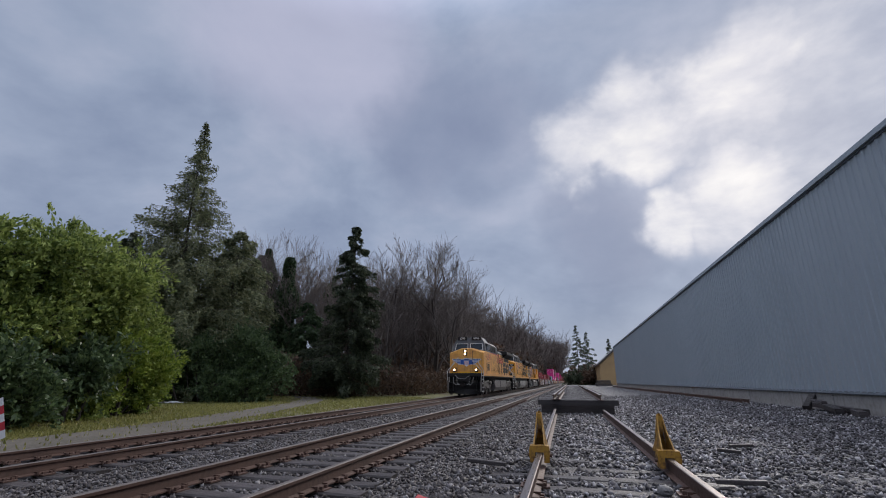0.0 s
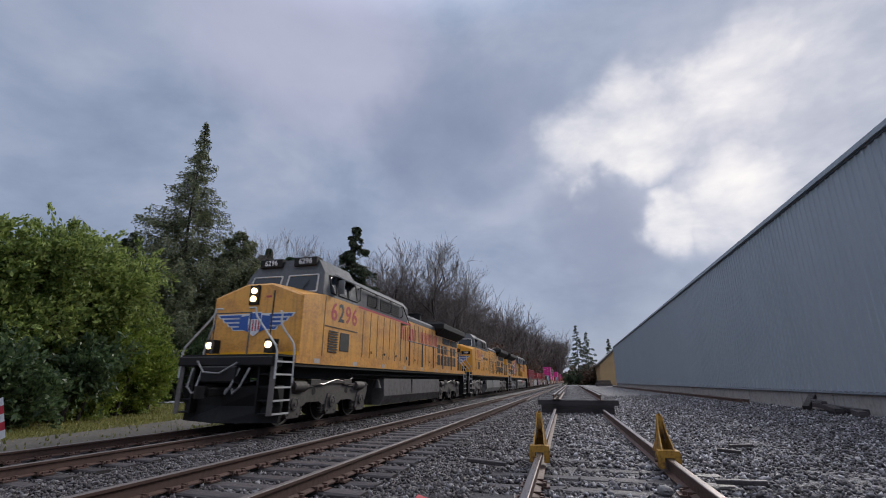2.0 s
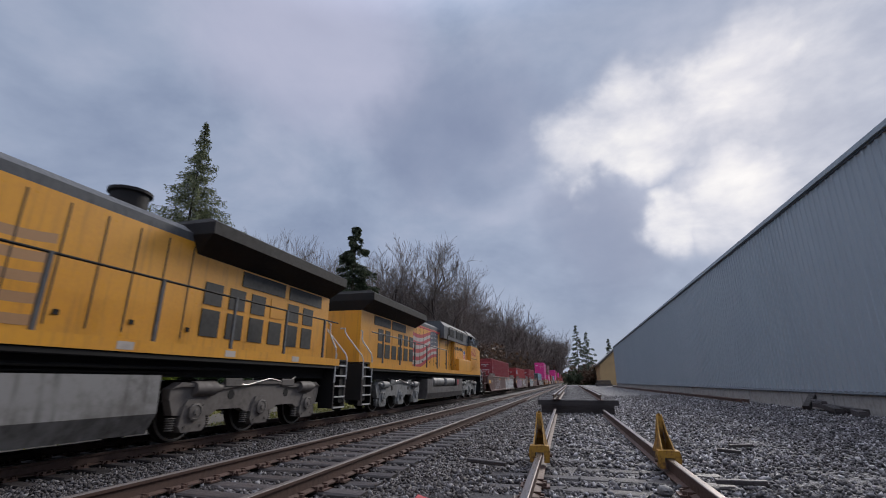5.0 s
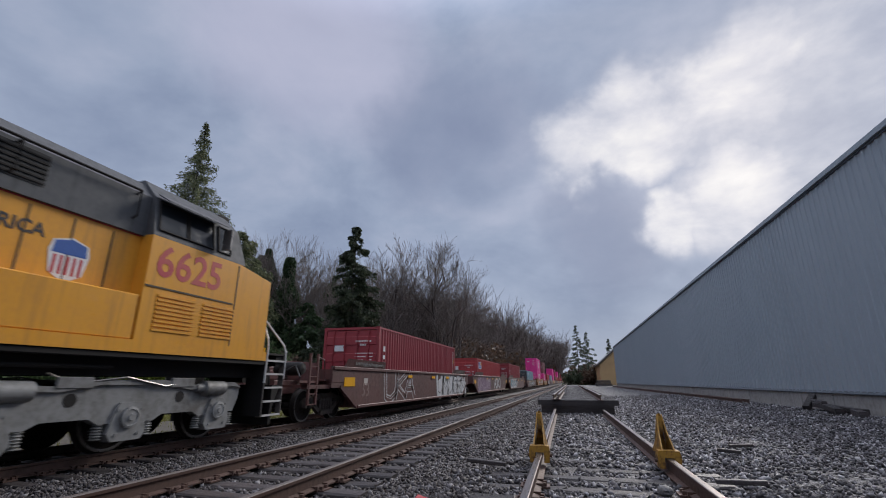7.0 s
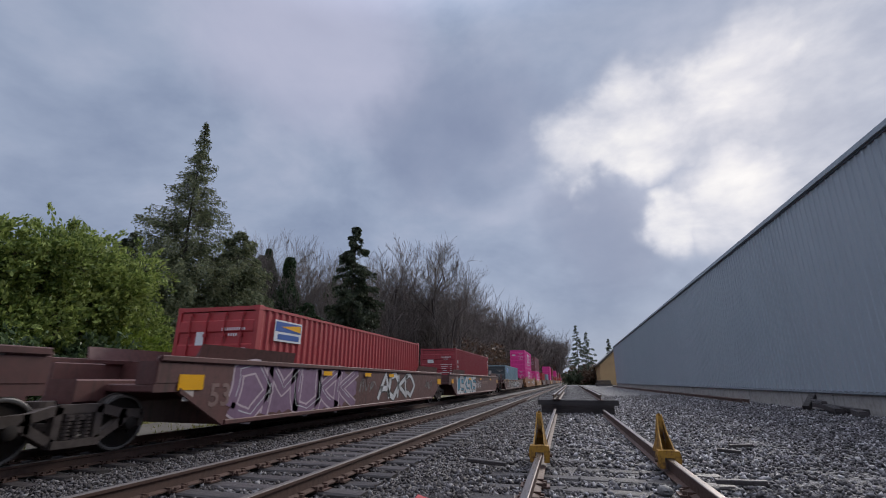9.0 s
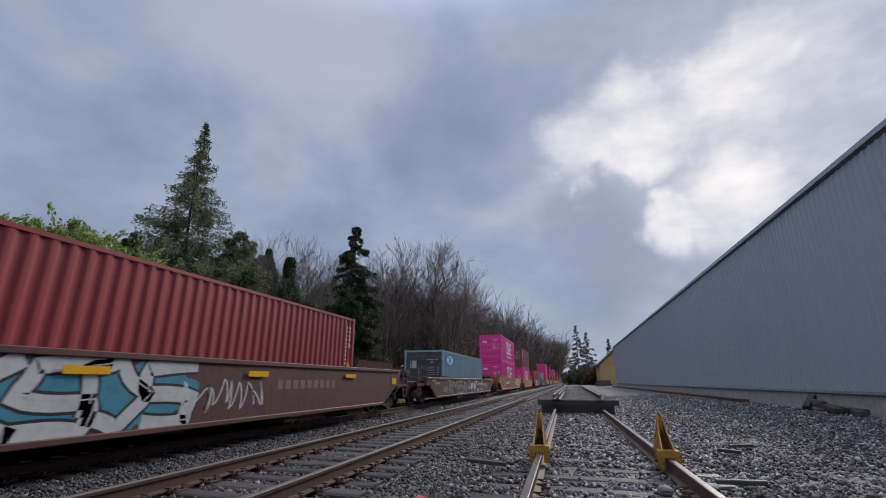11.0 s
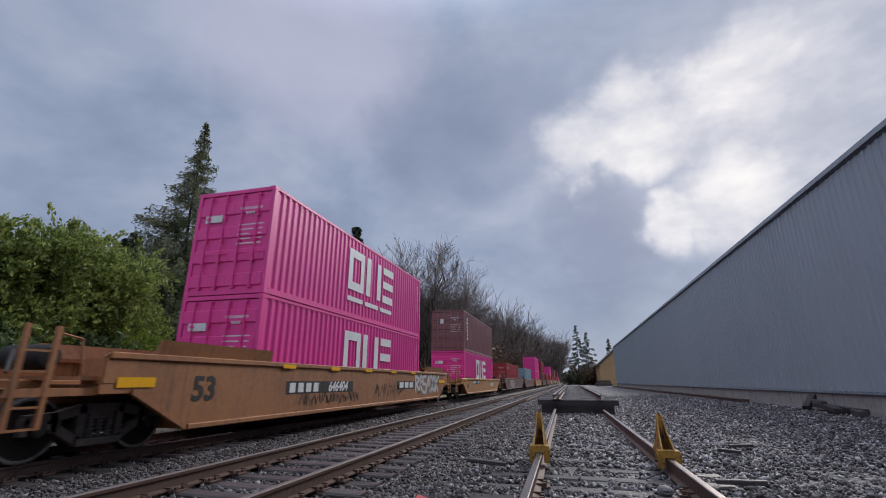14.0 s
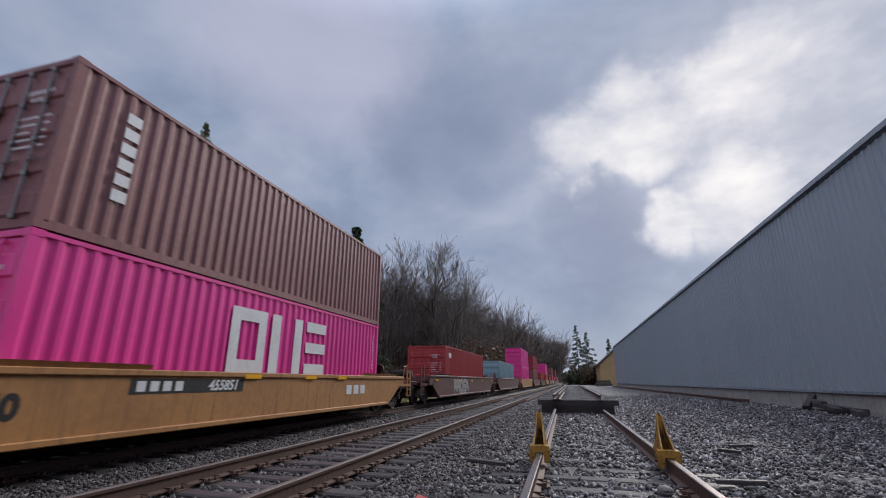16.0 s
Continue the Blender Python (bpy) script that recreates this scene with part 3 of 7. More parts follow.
@functools.lru_cache(None)
def coupler_mesh():
    s = Shape()
    s.box(-0.09, 0.09, 0.0, 0.75, 0.78, 0.98, 0.02)
    s.prism([(-0.16, 0.0), (0.02, -0.03), (0.17, -0.22), (0.1, -0.30), (-0.02, -0.14), (-0.1, -0.2), (-0.19, -0.16)], "z", 0.74, 1.02)
    return s.mesh("coupler", M["wheel"])


def hose(s, x, y, z, dy):
    s.tube([(x, y, z), (x + 0.03, y + dy * 0.4, z - 0.18), (x - 0.02, y + dy * 0.8, z - 0.3), (x, y + dy, z - 0.28)], 0.025, 6)


# ---- containers ----
def corrugated(length, h0, h1, pitch=0.278, depth=0.036):
    """A sheet of pressed steel with trapezoid waves along y, its outer face towards +x."""
    s = Shape()
    n = round(length / pitch)
    p = length / n
    pts = []
    for i in range(n):
        y = -length / 2 + i * p
        pts += [(0.0, y), (0.0, y + p * 0.26), (-depth, y + p * 0.50), (-depth, y + p * 0.76)]
    pts.append((0.0, length / 2))
    k = len(pts)
    vs = [(x, y, z) for z in (h0, h1) for x, y in pts] + [(x - 0.003, y, z) for z in (h0, h1) for x, y in pts]
    fs = []
    for i in range(k - 1):
        fs += [(i, i + 1, k + i + 1, k + i), (2 * k + i + 1, 2 * k + i, 3 * k + i, 3 * k + i + 1)]
    return s.add(vs, fs)


def box_frame(L, W, H):
    s = Shape()
    hw, hl = W / 2, L / 2
    for sx in (-1, 1):
        for sy in (-1, 1):
            x0, x1 = sorted((sx * hw, sx * (hw - 0.11)))
            y0, y1 = sorted((sy * hl, sy * (hl - 0.13)))
            s.box(x0, x1, y0, y1, 0.1, H - 0.1)
            for z0, z1 in ((0, 0.118), (H - 0.118, H)):
                a0, a1 = sorted((sx * (hw + 0.004), sx * (hw - 0.16)))
                b0, b1 = sorted((sy * (hl + 0.004), sy * (hl - 0.178)))
                s.box(a0, a1, b0, b1, z0, z1, 0.01)
        x0, x1 = sorted((sx * (hw - 0.004), sx * (hw - 0.07)))
        s.box(x0, x1, -hl + 0.17, hl - 0.17, H - 0.085, H - 0.015)
        s.box(x0, x1, -hl + 0.17, hl - 0.17, 0.012, 0.16)
    for sy in (-1, 1):
        y0, y1 = sorted((sy * (hl - 0.004), sy * (hl - 0.09)))
        s.box(-hw + 0.15, hw - 0.15, y0, y1, H - 0.11, H - 0.01)
        s.box(-hw + 0.15, hw - 0.15, y0, y1, 0.01, 0.14)
    return s


def door_shape(w, h):
    """A door leaf with four pressed panels, as one folded sheet."""
    prof = [(0.03, 0.0), (-0.012, 0.0)]
    q = h / 4
    for k in range(4):
        z0 = k * q
        prof += [(-0.012, z0 + 0.07), (-0.047, z0 + 0.10), (-0.047, z0 + q * 0.60), (-0.012, z0 + q * 0.60 + 0.03)]
    prof += [(-0.012, h), (0.03, h)]
    return Shape().prism(prof, "x", -w / 2, w / 2)


def rod_shape(h):
    s = Shape()
    s.tube([(0, -0.075, 0.02), (0, -0.075, h - 0.02)], 0.019, 8)
    for z in (0.05, h * 0.28, h * 0.5, h * 0.75, h - 0.06):
        s.box(-0.045, 0.045, -0.095, -0.04, z - 0.035, z + 0.035)
    s.tube([(0, -0.09, h * 0.36), (0.32, -0.10, h * 0.36)], 0.014, 6)
    return s


@functools.lru_cache(None)
def container_meshes(L, H, mat, door):
    W = 2.438
    h0, h1 = 0.15, H - 0.08
    end = corrugated(W - 0.24, 0.13, H - 0.1, 0.25, 0.04)
    roof = Shape()
    n = 56
    for i in range(n):
        y = -L / 2 + 0.12 + (L - 0.24) * i / n
        p = (L - 0.24) / n
        roof.prism([(y, H - 0.05), (y + p * 0.5, H - 0.05), (y + p * 0.75, H - 0.03), (y + p, H - 0.05), (y + p, H - 0.06), (y, H - 0.06)], "x", -W / 2 + 0.06, W / 2 - 0.06)
    dw = (W - 0.24) / 2 - 0.006
    return (box_frame(L, W, H).mesh("frame", M[mat]), corrugated(L - 0.24, h0, h1).mesh("side_panel", M[mat]), end.mesh("end_panel", M[mat]), roof.mesh("roof_panel", M[mat]),
            door_shape(dw, H - 0.27).mesh("door", M[door]), rod_shape(H - 0.27).mesh("lock_rod", M["steel"] if mat == "brown" else M[door]), dw)


def container(y, z, H, mat, label, door=None, L=12.192, detail=True):
    c = thing("container", pose(X_FAR, y, Z_FAR + z), label, "shipping container", "containers on the train")
    fr, sd, en, rf, dr, rod, dw = container_meshes(L, H, mat, door or mat)
    W = 2.438
    part("frame", fr, None, c)
    part("side_panel", sd, None, c, at=pose(W / 2 - 0.012, 0, 0))
    part("side_panel", sd, None, c, at=pose(-W / 2 + 0.012, 0, 0, 0, 0, 180))
    part("end_panel", en, None, c, at=pose(0, L / 2 - 0.02, 0, 0, 0, 90))
    part("roof_panel", rf, None, c)
    for sx in (-1, 1):
        d = part("door", dr, None, c, at=pose(sx * (dw / 2 + 0.003), -L / 2 + 0.045, 0.135))
        if detail:
            for rx in (-0.28, 0.22):
                part("lock_rod", rod, None, d, at=pose(rx * sx, 0, 0))
    TRAIN.append((c, y, 0))
    return c


def plate(parent, name, mat, y0, y1, z0, z1, x, slant=0.0, label=""):
    """A thin painted patch on a side that faces +x."""
    s = Shape().prism([(y0, z0), (y1, z0), (y1 + slant, z1), (y0 + slant, z1)], "x", x, x + 0.004)
    return part(name, s, M[mat], parent, label)


def end_plate(parent, name, mat, x0, x1, z0, z1, y, label=""):
    return part(name, Shape().box(x0, x1, y - 0.004, y, z0, z1), M[mat], parent, label)


def code_bars(parent, mat, y, z, x, n, dz=0.0, w=0.11, h=0.16):
    """Small code characters that cannot be read, as plain bars."""
    s = Shape()
    for i in range(n):
        s.box(x, x + 0.003, y + i * w * 1.5 if not dz else y, (y + i * w * 1.5 if not dz else y) + w, z - i * dz, z - i * dz + h)
    return part("code_marking", s, M[mat], parent)


def door_codes(c, L, H, mat="white", sticker=True):
    s = Shape()
    y = -L / 2 - 0.003
    rnd = random.Random(round(H * 100 + L))
    for k in range(10):
        s.box(0.2 + k * 0.07, 0.24 + k * 0.07, y - 0.003, y, H - 0.60, H - 0.53)
    for k in range(4):
        s.box(0.4 + k * 0.07, 0.44 + k * 0.07, y - 0.003, y, H - 0.74, H - 0.67)
    for r in range(5):
        s.box(0.2, 0.2 + rnd.uniform(0.3, 0.6), y - 0.003, y, H - 1.05 - r * 0.13, H - 1.02 - r * 0.13)
        s.box(0.82, 0.82 + rnd.uniform(0.1, 0.18), y - 0.003, y, H - 1.05 - r * 0.13, H - 1.02 - r * 0.13)
    part("door_marking", s, M[mat], c)
    if sticker:
        end_plate(c, "sticker", "white", -0.55, -0.3, H - 0.95, H - 0.62, y)


def square_logo(c, L, H, y0, z0, size, whole=True):
    """Three plain white figures: a hollow square, a pair of uprights and three bars."""
    x = 1.2235
    h, w = size, size * 0.84
    t = size * 0.2
    s = Shape()
    s.box(x, x + 0.004, y0, y0 + w, z0 + h - t, z0 + h)
    s.box(x, x + 0.004, y0, y0 + t, z0, z0 + h - t).box(x, x + 0.004, y0 + w - t, y0 + w, z0, z0 + h - t)
    if whole:
        s.box(x, x + 0.004, y0 + t, y0 + w - t, z0, z0 + t)
    part("logo_square", s, M["white"], c, "white hollow square mark")
    y1 = y0 + w + 0.21
    for yy in (y1, y1 + size * 0.93 - t * 1.25):
        part("logo_upright", Shape().box(x, x + 0.004, yy, yy + t * 1.25, z0, z0 + h), M["white"], c, "white upright bar")
    y2 = y1 + size * 0.93 + 0.22
    for zz in (z0, z0 + h * 0.4, z0 + h - t):
        part("logo_bar", Shape().box(x, x + 0.004, y2, y2 + size * 0.72, zz, zz + t), M["white"], c, "white level bar")
    return y2 + w * 0.8


# ---- well cars ----
M["graf_white"] = material("sprayed_white", (0.55, 0.55, 0.56), 0.6, 0, (0.35, 0.34, 0.34), 8, 1, 0.6, 0)
M["graf_purple"] = material("sprayed_purple", (0.20, 0.115, 0.19), 0.6, 0, (0.14, 0.08, 0.13), 8, 1, 0.6, 0)
M["graf_silver"] = material("sprayed_grey", (0.24, 0.23, 0.22), 0.5, 0, (0.14, 0.13, 0.12), 8, 1, 0.6, 0)
M["graf_black"] = material("sprayed_black", (0.015, 0.014, 0.015), 0.6, bump=0)
M["faded_mark"] = material("faded_mark", (0.21, 0.13, 0.115), 0.6, 0, (0.13, 0.07, 0.06), 8, 1, 0.6, 0)
M["graf_blue"] = material("sprayed_blue", (0.05, 0.25, 0.36), 0.6, bump=0)
M["graf_pale"] = material("sprayed_pale_pink", (0.52, 0.42, 0.45), 0.6, bump=0)


def ribbon(s, pts, w, x):
    """A flat painted stroke along (y, z) points."""
    P = [Vector((a, b)) for a, b in pts]
    L, R = [], []
    for i, p in enumerate(P):
        d = P[min(i + 1, len(P) - 1)] - P[max(i - 1, 0)]
        n = Vector((-d.y, d.x)).normalized() * w / 2
        L.append(p + n)
        R.append(p - n)
    vs = [(x, q.x, q.y) for q in L] + [(x, q.x, q.y) for q in R]
    k = len(P)
    s.add(vs, [(i, i + 1, k + i + 1, k + i) for i in range(k - 1)])


def painted_figures(parent, x, y0, y1, z0, z1, fill, line, seed, n=5, back=None, weight=0.2, label="sprayed graffiti figures"):
    """Sprayed figures: slanted, bent strokes with an outline and highlights over a cloud of paint; no real letters."""
    rnd = random.Random(seed)
    w = (y1 - y0) / n
    h = z1 - z0
    g = new("graffiti")
    g.parent = parent
    g["label"] = label
    if back:
        bk = Shape()
        m = 10 * n
        top, bot = [], []
        for i in range(m + 1):
            yy = y0 - 0.12 + (y1 - y0 + 0.24) * i / m
            e = min(1.0, 4.0 * min(i, m - i) / m + 0.35)
            top.append((x + 0.0015, yy, (z0 + z1) / 2 + h * e * (0.44 + 0.12 * rnd.random())))
            bot.append((x + 0.0015, yy, (z0 + z1) / 2 - h * e * (0.42 + 0.12 * rnd.random())))
        k = m + 1
        bk.add(top + bot, [(i, i + 1, k + i + 1, k + i) for i in range(m)])
        part("paint_cloud", bk, M[back], g)
    for i in range(n):
        a, b = y0 + w * i - w * 0.06, y0 + w * (i + 1) + w * 0.04
        c = (a + b) / 2
        sl = rnd.uniform(-0.12, 0.22) * h
        zm = (z0 + z1) / 2
        kinds = [[[(a, z0), (a + sl, z1)], [(a + sl, z1), (c, zm), (b + sl, z1), (b, z0)]],
                 [[(a, z0), (c + sl, z1), (b, z0)], [(a + w * 0.2, zm - h * 0.1), (b - w * 0.2, zm - h * 0.1)]],
                 [[(b + sl, z1), (a + sl, z1 - h * 0.1), (a, zm), (b, zm - h * 0.08), (b - w * 0.1, z0), (a, z0 + h * 0.05)]],
                 [[(a + sl, z1), (a, z0)], [(b + sl, z1), (a + w * 0.15, zm), (b, z0)]],
                 [[(a, z0), (a + sl, z1), (b, z1 - h * 0.22), (a + w * 0.1, zm), (b, z0)]],
                 [[(a, z1), (a + w * 0.1, z0 + h * 0.1), (c, z0), (b, z0 + h * 0.25), (b + sl, z1)]],
                 [[(a, z0 + h * 0.2), (a + sl, z1 - h * 0.1), (c + sl, z1), (b, zm), (c, z0), (a, z0 + h * 0.2)]]]
        out, inn, hi = Shape(), Shape(), Shape()
        for path in rnd.choice(kinds):
            fine = []
            for (p, q), (p2, q2) in zip(path, path[1:]):
                bend = rnd.uniform(-0.1, 0.1) * h
                for t in range(5):
                    u = t / 5
                    fine.append((p + (p2 - p) * u + bend * math.sin(u * math.pi), q + (q2 - q) * u + bend * 0.5 * math.sin(u * math.pi)))
            fine.append(path[-1])
            fine = [(p, min(max(q, z0), z1)) for p, q in fine]
            ww = weight * h * rnd.uniform(0.85, 1.2)
            ribbon(out, fine, ww + 0.09, x + 0.003)
            ribbon(inn, fine, ww, x + 0.0045)
            ribbon(hi, [(p + ww * 0.2, q + ww * 0.15) for p, q in fine[1:-2]], 0.022, x + 0.006)
        part("figure_outline", out, M[line], g)
        part("figure", inn, M[fill], g)
        part("highlight", hi, M["graf_white"], g)


def tag_line(parent, x, y0, y1, z, h, mat, seed, w=0.025):
    """A thin sprayed scrawl."""
    rnd = random.Random(seed)
    s = Shape()
    n = max(5, int((y1 - y0) / (h * 0.16)))
    pts = []
    for i in range(n):
        pts.append((y0 + (y1 - y0) * i / n + rnd.uniform(-0.3, 0.3) * h, z + (0.5 if i % 2 else -0.5) * h * rnd.uniform(0.3, 1)))
    fine = []
    for i in range(len(pts) - 1):
        for t in range(5):
            u = t / 5
            q = (1 - math.cos(u * math.pi)) / 2
            fine.append((pts[i][0] + (pts[i + 1][0] - pts[i][0]) * u + math.sin(u * math.pi) * 0.1 * h, pts[i][1] + (pts[i + 1][1] - pts[i][1]) * q))
    ribbon(s, fine, w, x + 0.004)
    part("scrawl", s, M[mat], parent)


def well_car(ya, yb, mat, zt, label, front="coupler", rear="coupler", spin=True, raised=False):
    """A well car body from ya to yb; each end has its own truck and coupler, or shares a truck with the next unit."""
    yc = (ya + yb) / 2
    c = thing("well_car", pose(X_FAR, yc, Z_FAR), label, "well car", "well cars of the train")
    a, b = ya - yc, yb - yc
    hw = 1.455
    zl, zb = (0.95, 0.30)
    prof = [(a, zl), (a + 0.55, zl), (a + 1.75, zb), (b - 1.75, zb), (b - 0.55, zl), (b, zl), (b, zt - 0.06), (b - 0.06, zt), (a + 0.06, zt), (a, zt - 0.06)]
    for sx in (-1, 1):
        s = Shape()
        x0, x1 = sorted((sx * hw, sx * (hw - 0.03)))
        s.prism(prof, "x", x0, x1)
        xo0, xo1 = sorted((sx * (hw + 0.05), sx * (hw - 0.10)))
        s.box(xo0, xo1, a + 0.06, b - 0.06, zt - 0.10, zt + 0.006, 0.015)
        s.box(xo0, xo1 , a + 1.8, b - 1.8, zb - 0.02, zb + 0.08, 0.015)
        s.prism([(a + 0.55, zl - 0.02), (a + 1.75, zb - 0.02), (a + 1.75, zb + 0.07), (a + 0.55, zl + 0.07)], "x", *sorted((sx * (hw + 0.03), sx * (hw - 0.08))))
        s.prism([(b - 0.55, zl - 0.02), (b - 1.75, zb - 0.02), (b - 1.75, zb + 0.07), (b - 0.55, zl + 0.07)], "x", *sorted((sx * (hw + 0.03), sx * (hw - 0.08))))
        n = 9
        for k in range(n):
            y = a + 2.6 + (b - a - 5.2) * k / (n - 1)
            r0, r1 = sorted((sx * (hw - 0.03), sx * (hw - 0.12)))
            s.box(r0, r1, y - 0.05, y + 0.05, zb, zt - 0.08)
        part("side_sill", s, M[mat], c)
        # raised guide plates at the ends of the well
        for y0, y1 in ((a + 0.9, a + 4.1), (b - 4.1, b - 0.9)):
            g = Shape()
            dz = 0.26 if raised else 0.09
            g.add([(sx * (hw - 0.02), y0, zt - 0.02), (sx * (hw - 0.02), y1, zt - 0.02), (sx * (hw + 0.05), y1 - 0.03, zt + dz), (sx * (hw + 0.05), y0 + 0.03, zt + dz),
                   (sx * (hw - 0.10), y0, zt - 0.02), (sx * (hw - 0.10), y1, zt - 0.02), (sx * (hw + 0.02), y1 - 0.03, zt + dz), (sx * (hw + 0.02), y0 + 0.03, zt + dz)],
                  [(0, 1, 2, 3), (5, 4, 7, 6), (3, 2, 6, 7), (0, 3, 7, 4), (1, 5, 6, 2), (0, 4, 5, 1)])
            part("guide_plate", g, M[mat], c)
    f = Shape()
    for k in range(8):
        y = a + 2.1 + (b - a - 4.2) * k / 7
        f.box(-hw + 0.04, hw - 0.04, y - 0.16, y + 0.16, zb + 0.01, zb + 0.06)
    part("well_floor", f, M[mat], c)
    for e, sgn, kind in ((a, 1, front), (b, -1, rear)):
        d = Shape()
        y0, y1 = sorted((e + sgn * 0.02, e + sgn * 1.75))
        d.box(-hw + 0.04, hw - 0.04, y0, y1, zl, zl + 0.14, 0.02)
        w0, w1 = sorted((e + sgn * 1.70, e + sgn * 1.78))
        d.box(-hw + 0.04, hw - 0.04, w0, w1, zb, zt - 0.05)
        c0, c1 = sorted((e - sgn * (1.25 if kind == "coupler" else 0.5), e + sgn * 1.7))
        d.box(-0.36, 0.36, c0, c1, zl - 0.18, zl + 0.22, 0.03)
        part("end_deck", d, M[mat], c)
        for sx in (-1, 1):
            q0, q1 = sorted((e + sgn * 0.02, e + sgn * 1.0))
            x0, x1 = sorted((sx * (hw + 0.01), sx * (hw - 0.45)))
            part("end_box", Shape().box(x0, x1, q0, q1, zl + 0.14, zt - 0.1, 0.02), M[mat], c)
        if kind == "coupler":
            p = Shape()
            o = e - sgn * 1.2
            p0, p1 = sorted((o, e + sgn * 0.05))
            p.box(-1.38, 1.38, p0, p0 + 0.28 if sgn > 0 else p0 + 0.12, zl + 0.02, zl + 0.09)
            p.box(-1.38, -1.2, p0, p1, zl - 0.02, zl + 0.09).box(1.2, 1.38, p0, p1, zl - 0.02, zl + 0.09)
            p.box(-1.35, 1.35, p1 - 0.3, p1, zl + 0.2, zl + 0.26)
            part("end_platform", p, M[mat], c)
            for sx in (-1, 1):
                r = Shape()
                xx = sx * 1.36
                for yy in (o + sgn * 0.1, o + sgn * 0.5):
                    r.box(xx - 0.03, xx + 0.03, yy - 0.03, yy + 0.03, 0.5, zl + 0.95 if sx * sgn > 0 else zl + 0.62)
                for zz in (0.5, 0.78, zl + 0.3, zl + 0.58):
                    ry0, ry1 = sorted((o + sgn * 0.1, o + sgn * 0.5))
                    r.box(xx - 0.02, xx + 0.02, ry0, ry1, zz, zz + 0.03)
                r.tube([(xx, o + sgn * 0.5, zl + 0.6), (xx, o + sgn * 0.55, zl + 0.85), (xx, o + sgn * 0.85, zl + 0.8), (xx, o + sgn * 0.95, zl + 0.3)], 0.02, 6)
                part("ladder", r, M[mat], c)
            part("coupler", coupler_mesh(), None, c, at=pose(0, e - sgn * 1.75, 0, 0, 0, 0 if sgn > 0 else 180))
            h = Shape()
            hose(h, 0.4, o, zl - 0.1, -sgn * 0.5)
            hose(h, -0.35, o, zl - 0.1, -sgn * 0.5)
            h.tube([(1.0, o + sgn * 0.2, zl + 0.3), (0.7, o + sgn * 0.4, zl + 0.62), (0.2, o + sgn * 0.7, zl + 0.5), (0.0, o + sgn * 1.0, zl + 0.2)], 0.025, 6)
            part("brake_hose", h, M["rubber"], c)
            if sgn > 0:
                bw = Shape()
                bw.lathe((-0.85, o + 0.05, zl + 0.75), "y", [(-0.02, 0.25), (0.02, 0.25), (0.02, 0.21), (-0.02, 0.21)], 20)
                for k in range(3):
                    an = k * math.pi / 3
                    bw.tube([(-0.85 - 0.24 * math.cos(an), o + 0.05, zl + 0.75 - 0.24 * math.sin(an)), (-0.85 + 0.24 * math.cos(an), o + 0.05, zl + 0.75 + 0.24 * math.sin(an))], 0.015, 6)
                bw.box(-0.95, -0.75, o + 0.08, o + 0.25, zl + 0.1, zl + 0.95, 0.02)
                part("brake_wheel", bw, M[mat], c)
                tk = Shape().lathe((0.1, o + 1.0, zl + 0.55), "x", [(-0.5, 0.0), (-0.47, 0.16), (-0.4, 0.2), (0.4, 0.2), (0.47, 0.16), (0.5, 0.0)], 16)
                part("air_tank", tk, M["loco_black"], c, smooth=True)
            freight_truck(c, e + sgn * 0.45, spin)
        elif kind == "shared":
            freight_truck(c, e + 0.85 if sgn < 0 else e - 0.85, spin)
    TRAIN.append((c, yc, 0))
    return c


def yellow_marks(c, ya, yb, ys, z, w=0.42, h=0.13, mat="reflector"):
    yc = (ya + yb) / 2
    for y in ys:
        plate(c, "reflector", mat, y - yc - w / 2, y - yc + w / 2, z - h / 2, z + h / 2, 1.470 if z < 1.2 else 1.507)


# ---- locomotives ----
def loft(rings):
    """Skin through rings of equally many points, closed at both ends."""
    s = Shape()
    n = len(rings[0])
    vs = [p for r in rings for p in r]
    fs = [tuple(range(n))[::-1], tuple(range((len(rings) - 1) * n, len(rings) * n))]
    for i in range(len(rings) - 1):
        fs += [(i * n + k, i * n + (k + 1) % n, (i + 1) * n + (k + 1) % n, (i + 1) * n + k) for k in range(n)]
    return s.add(vs, fs)


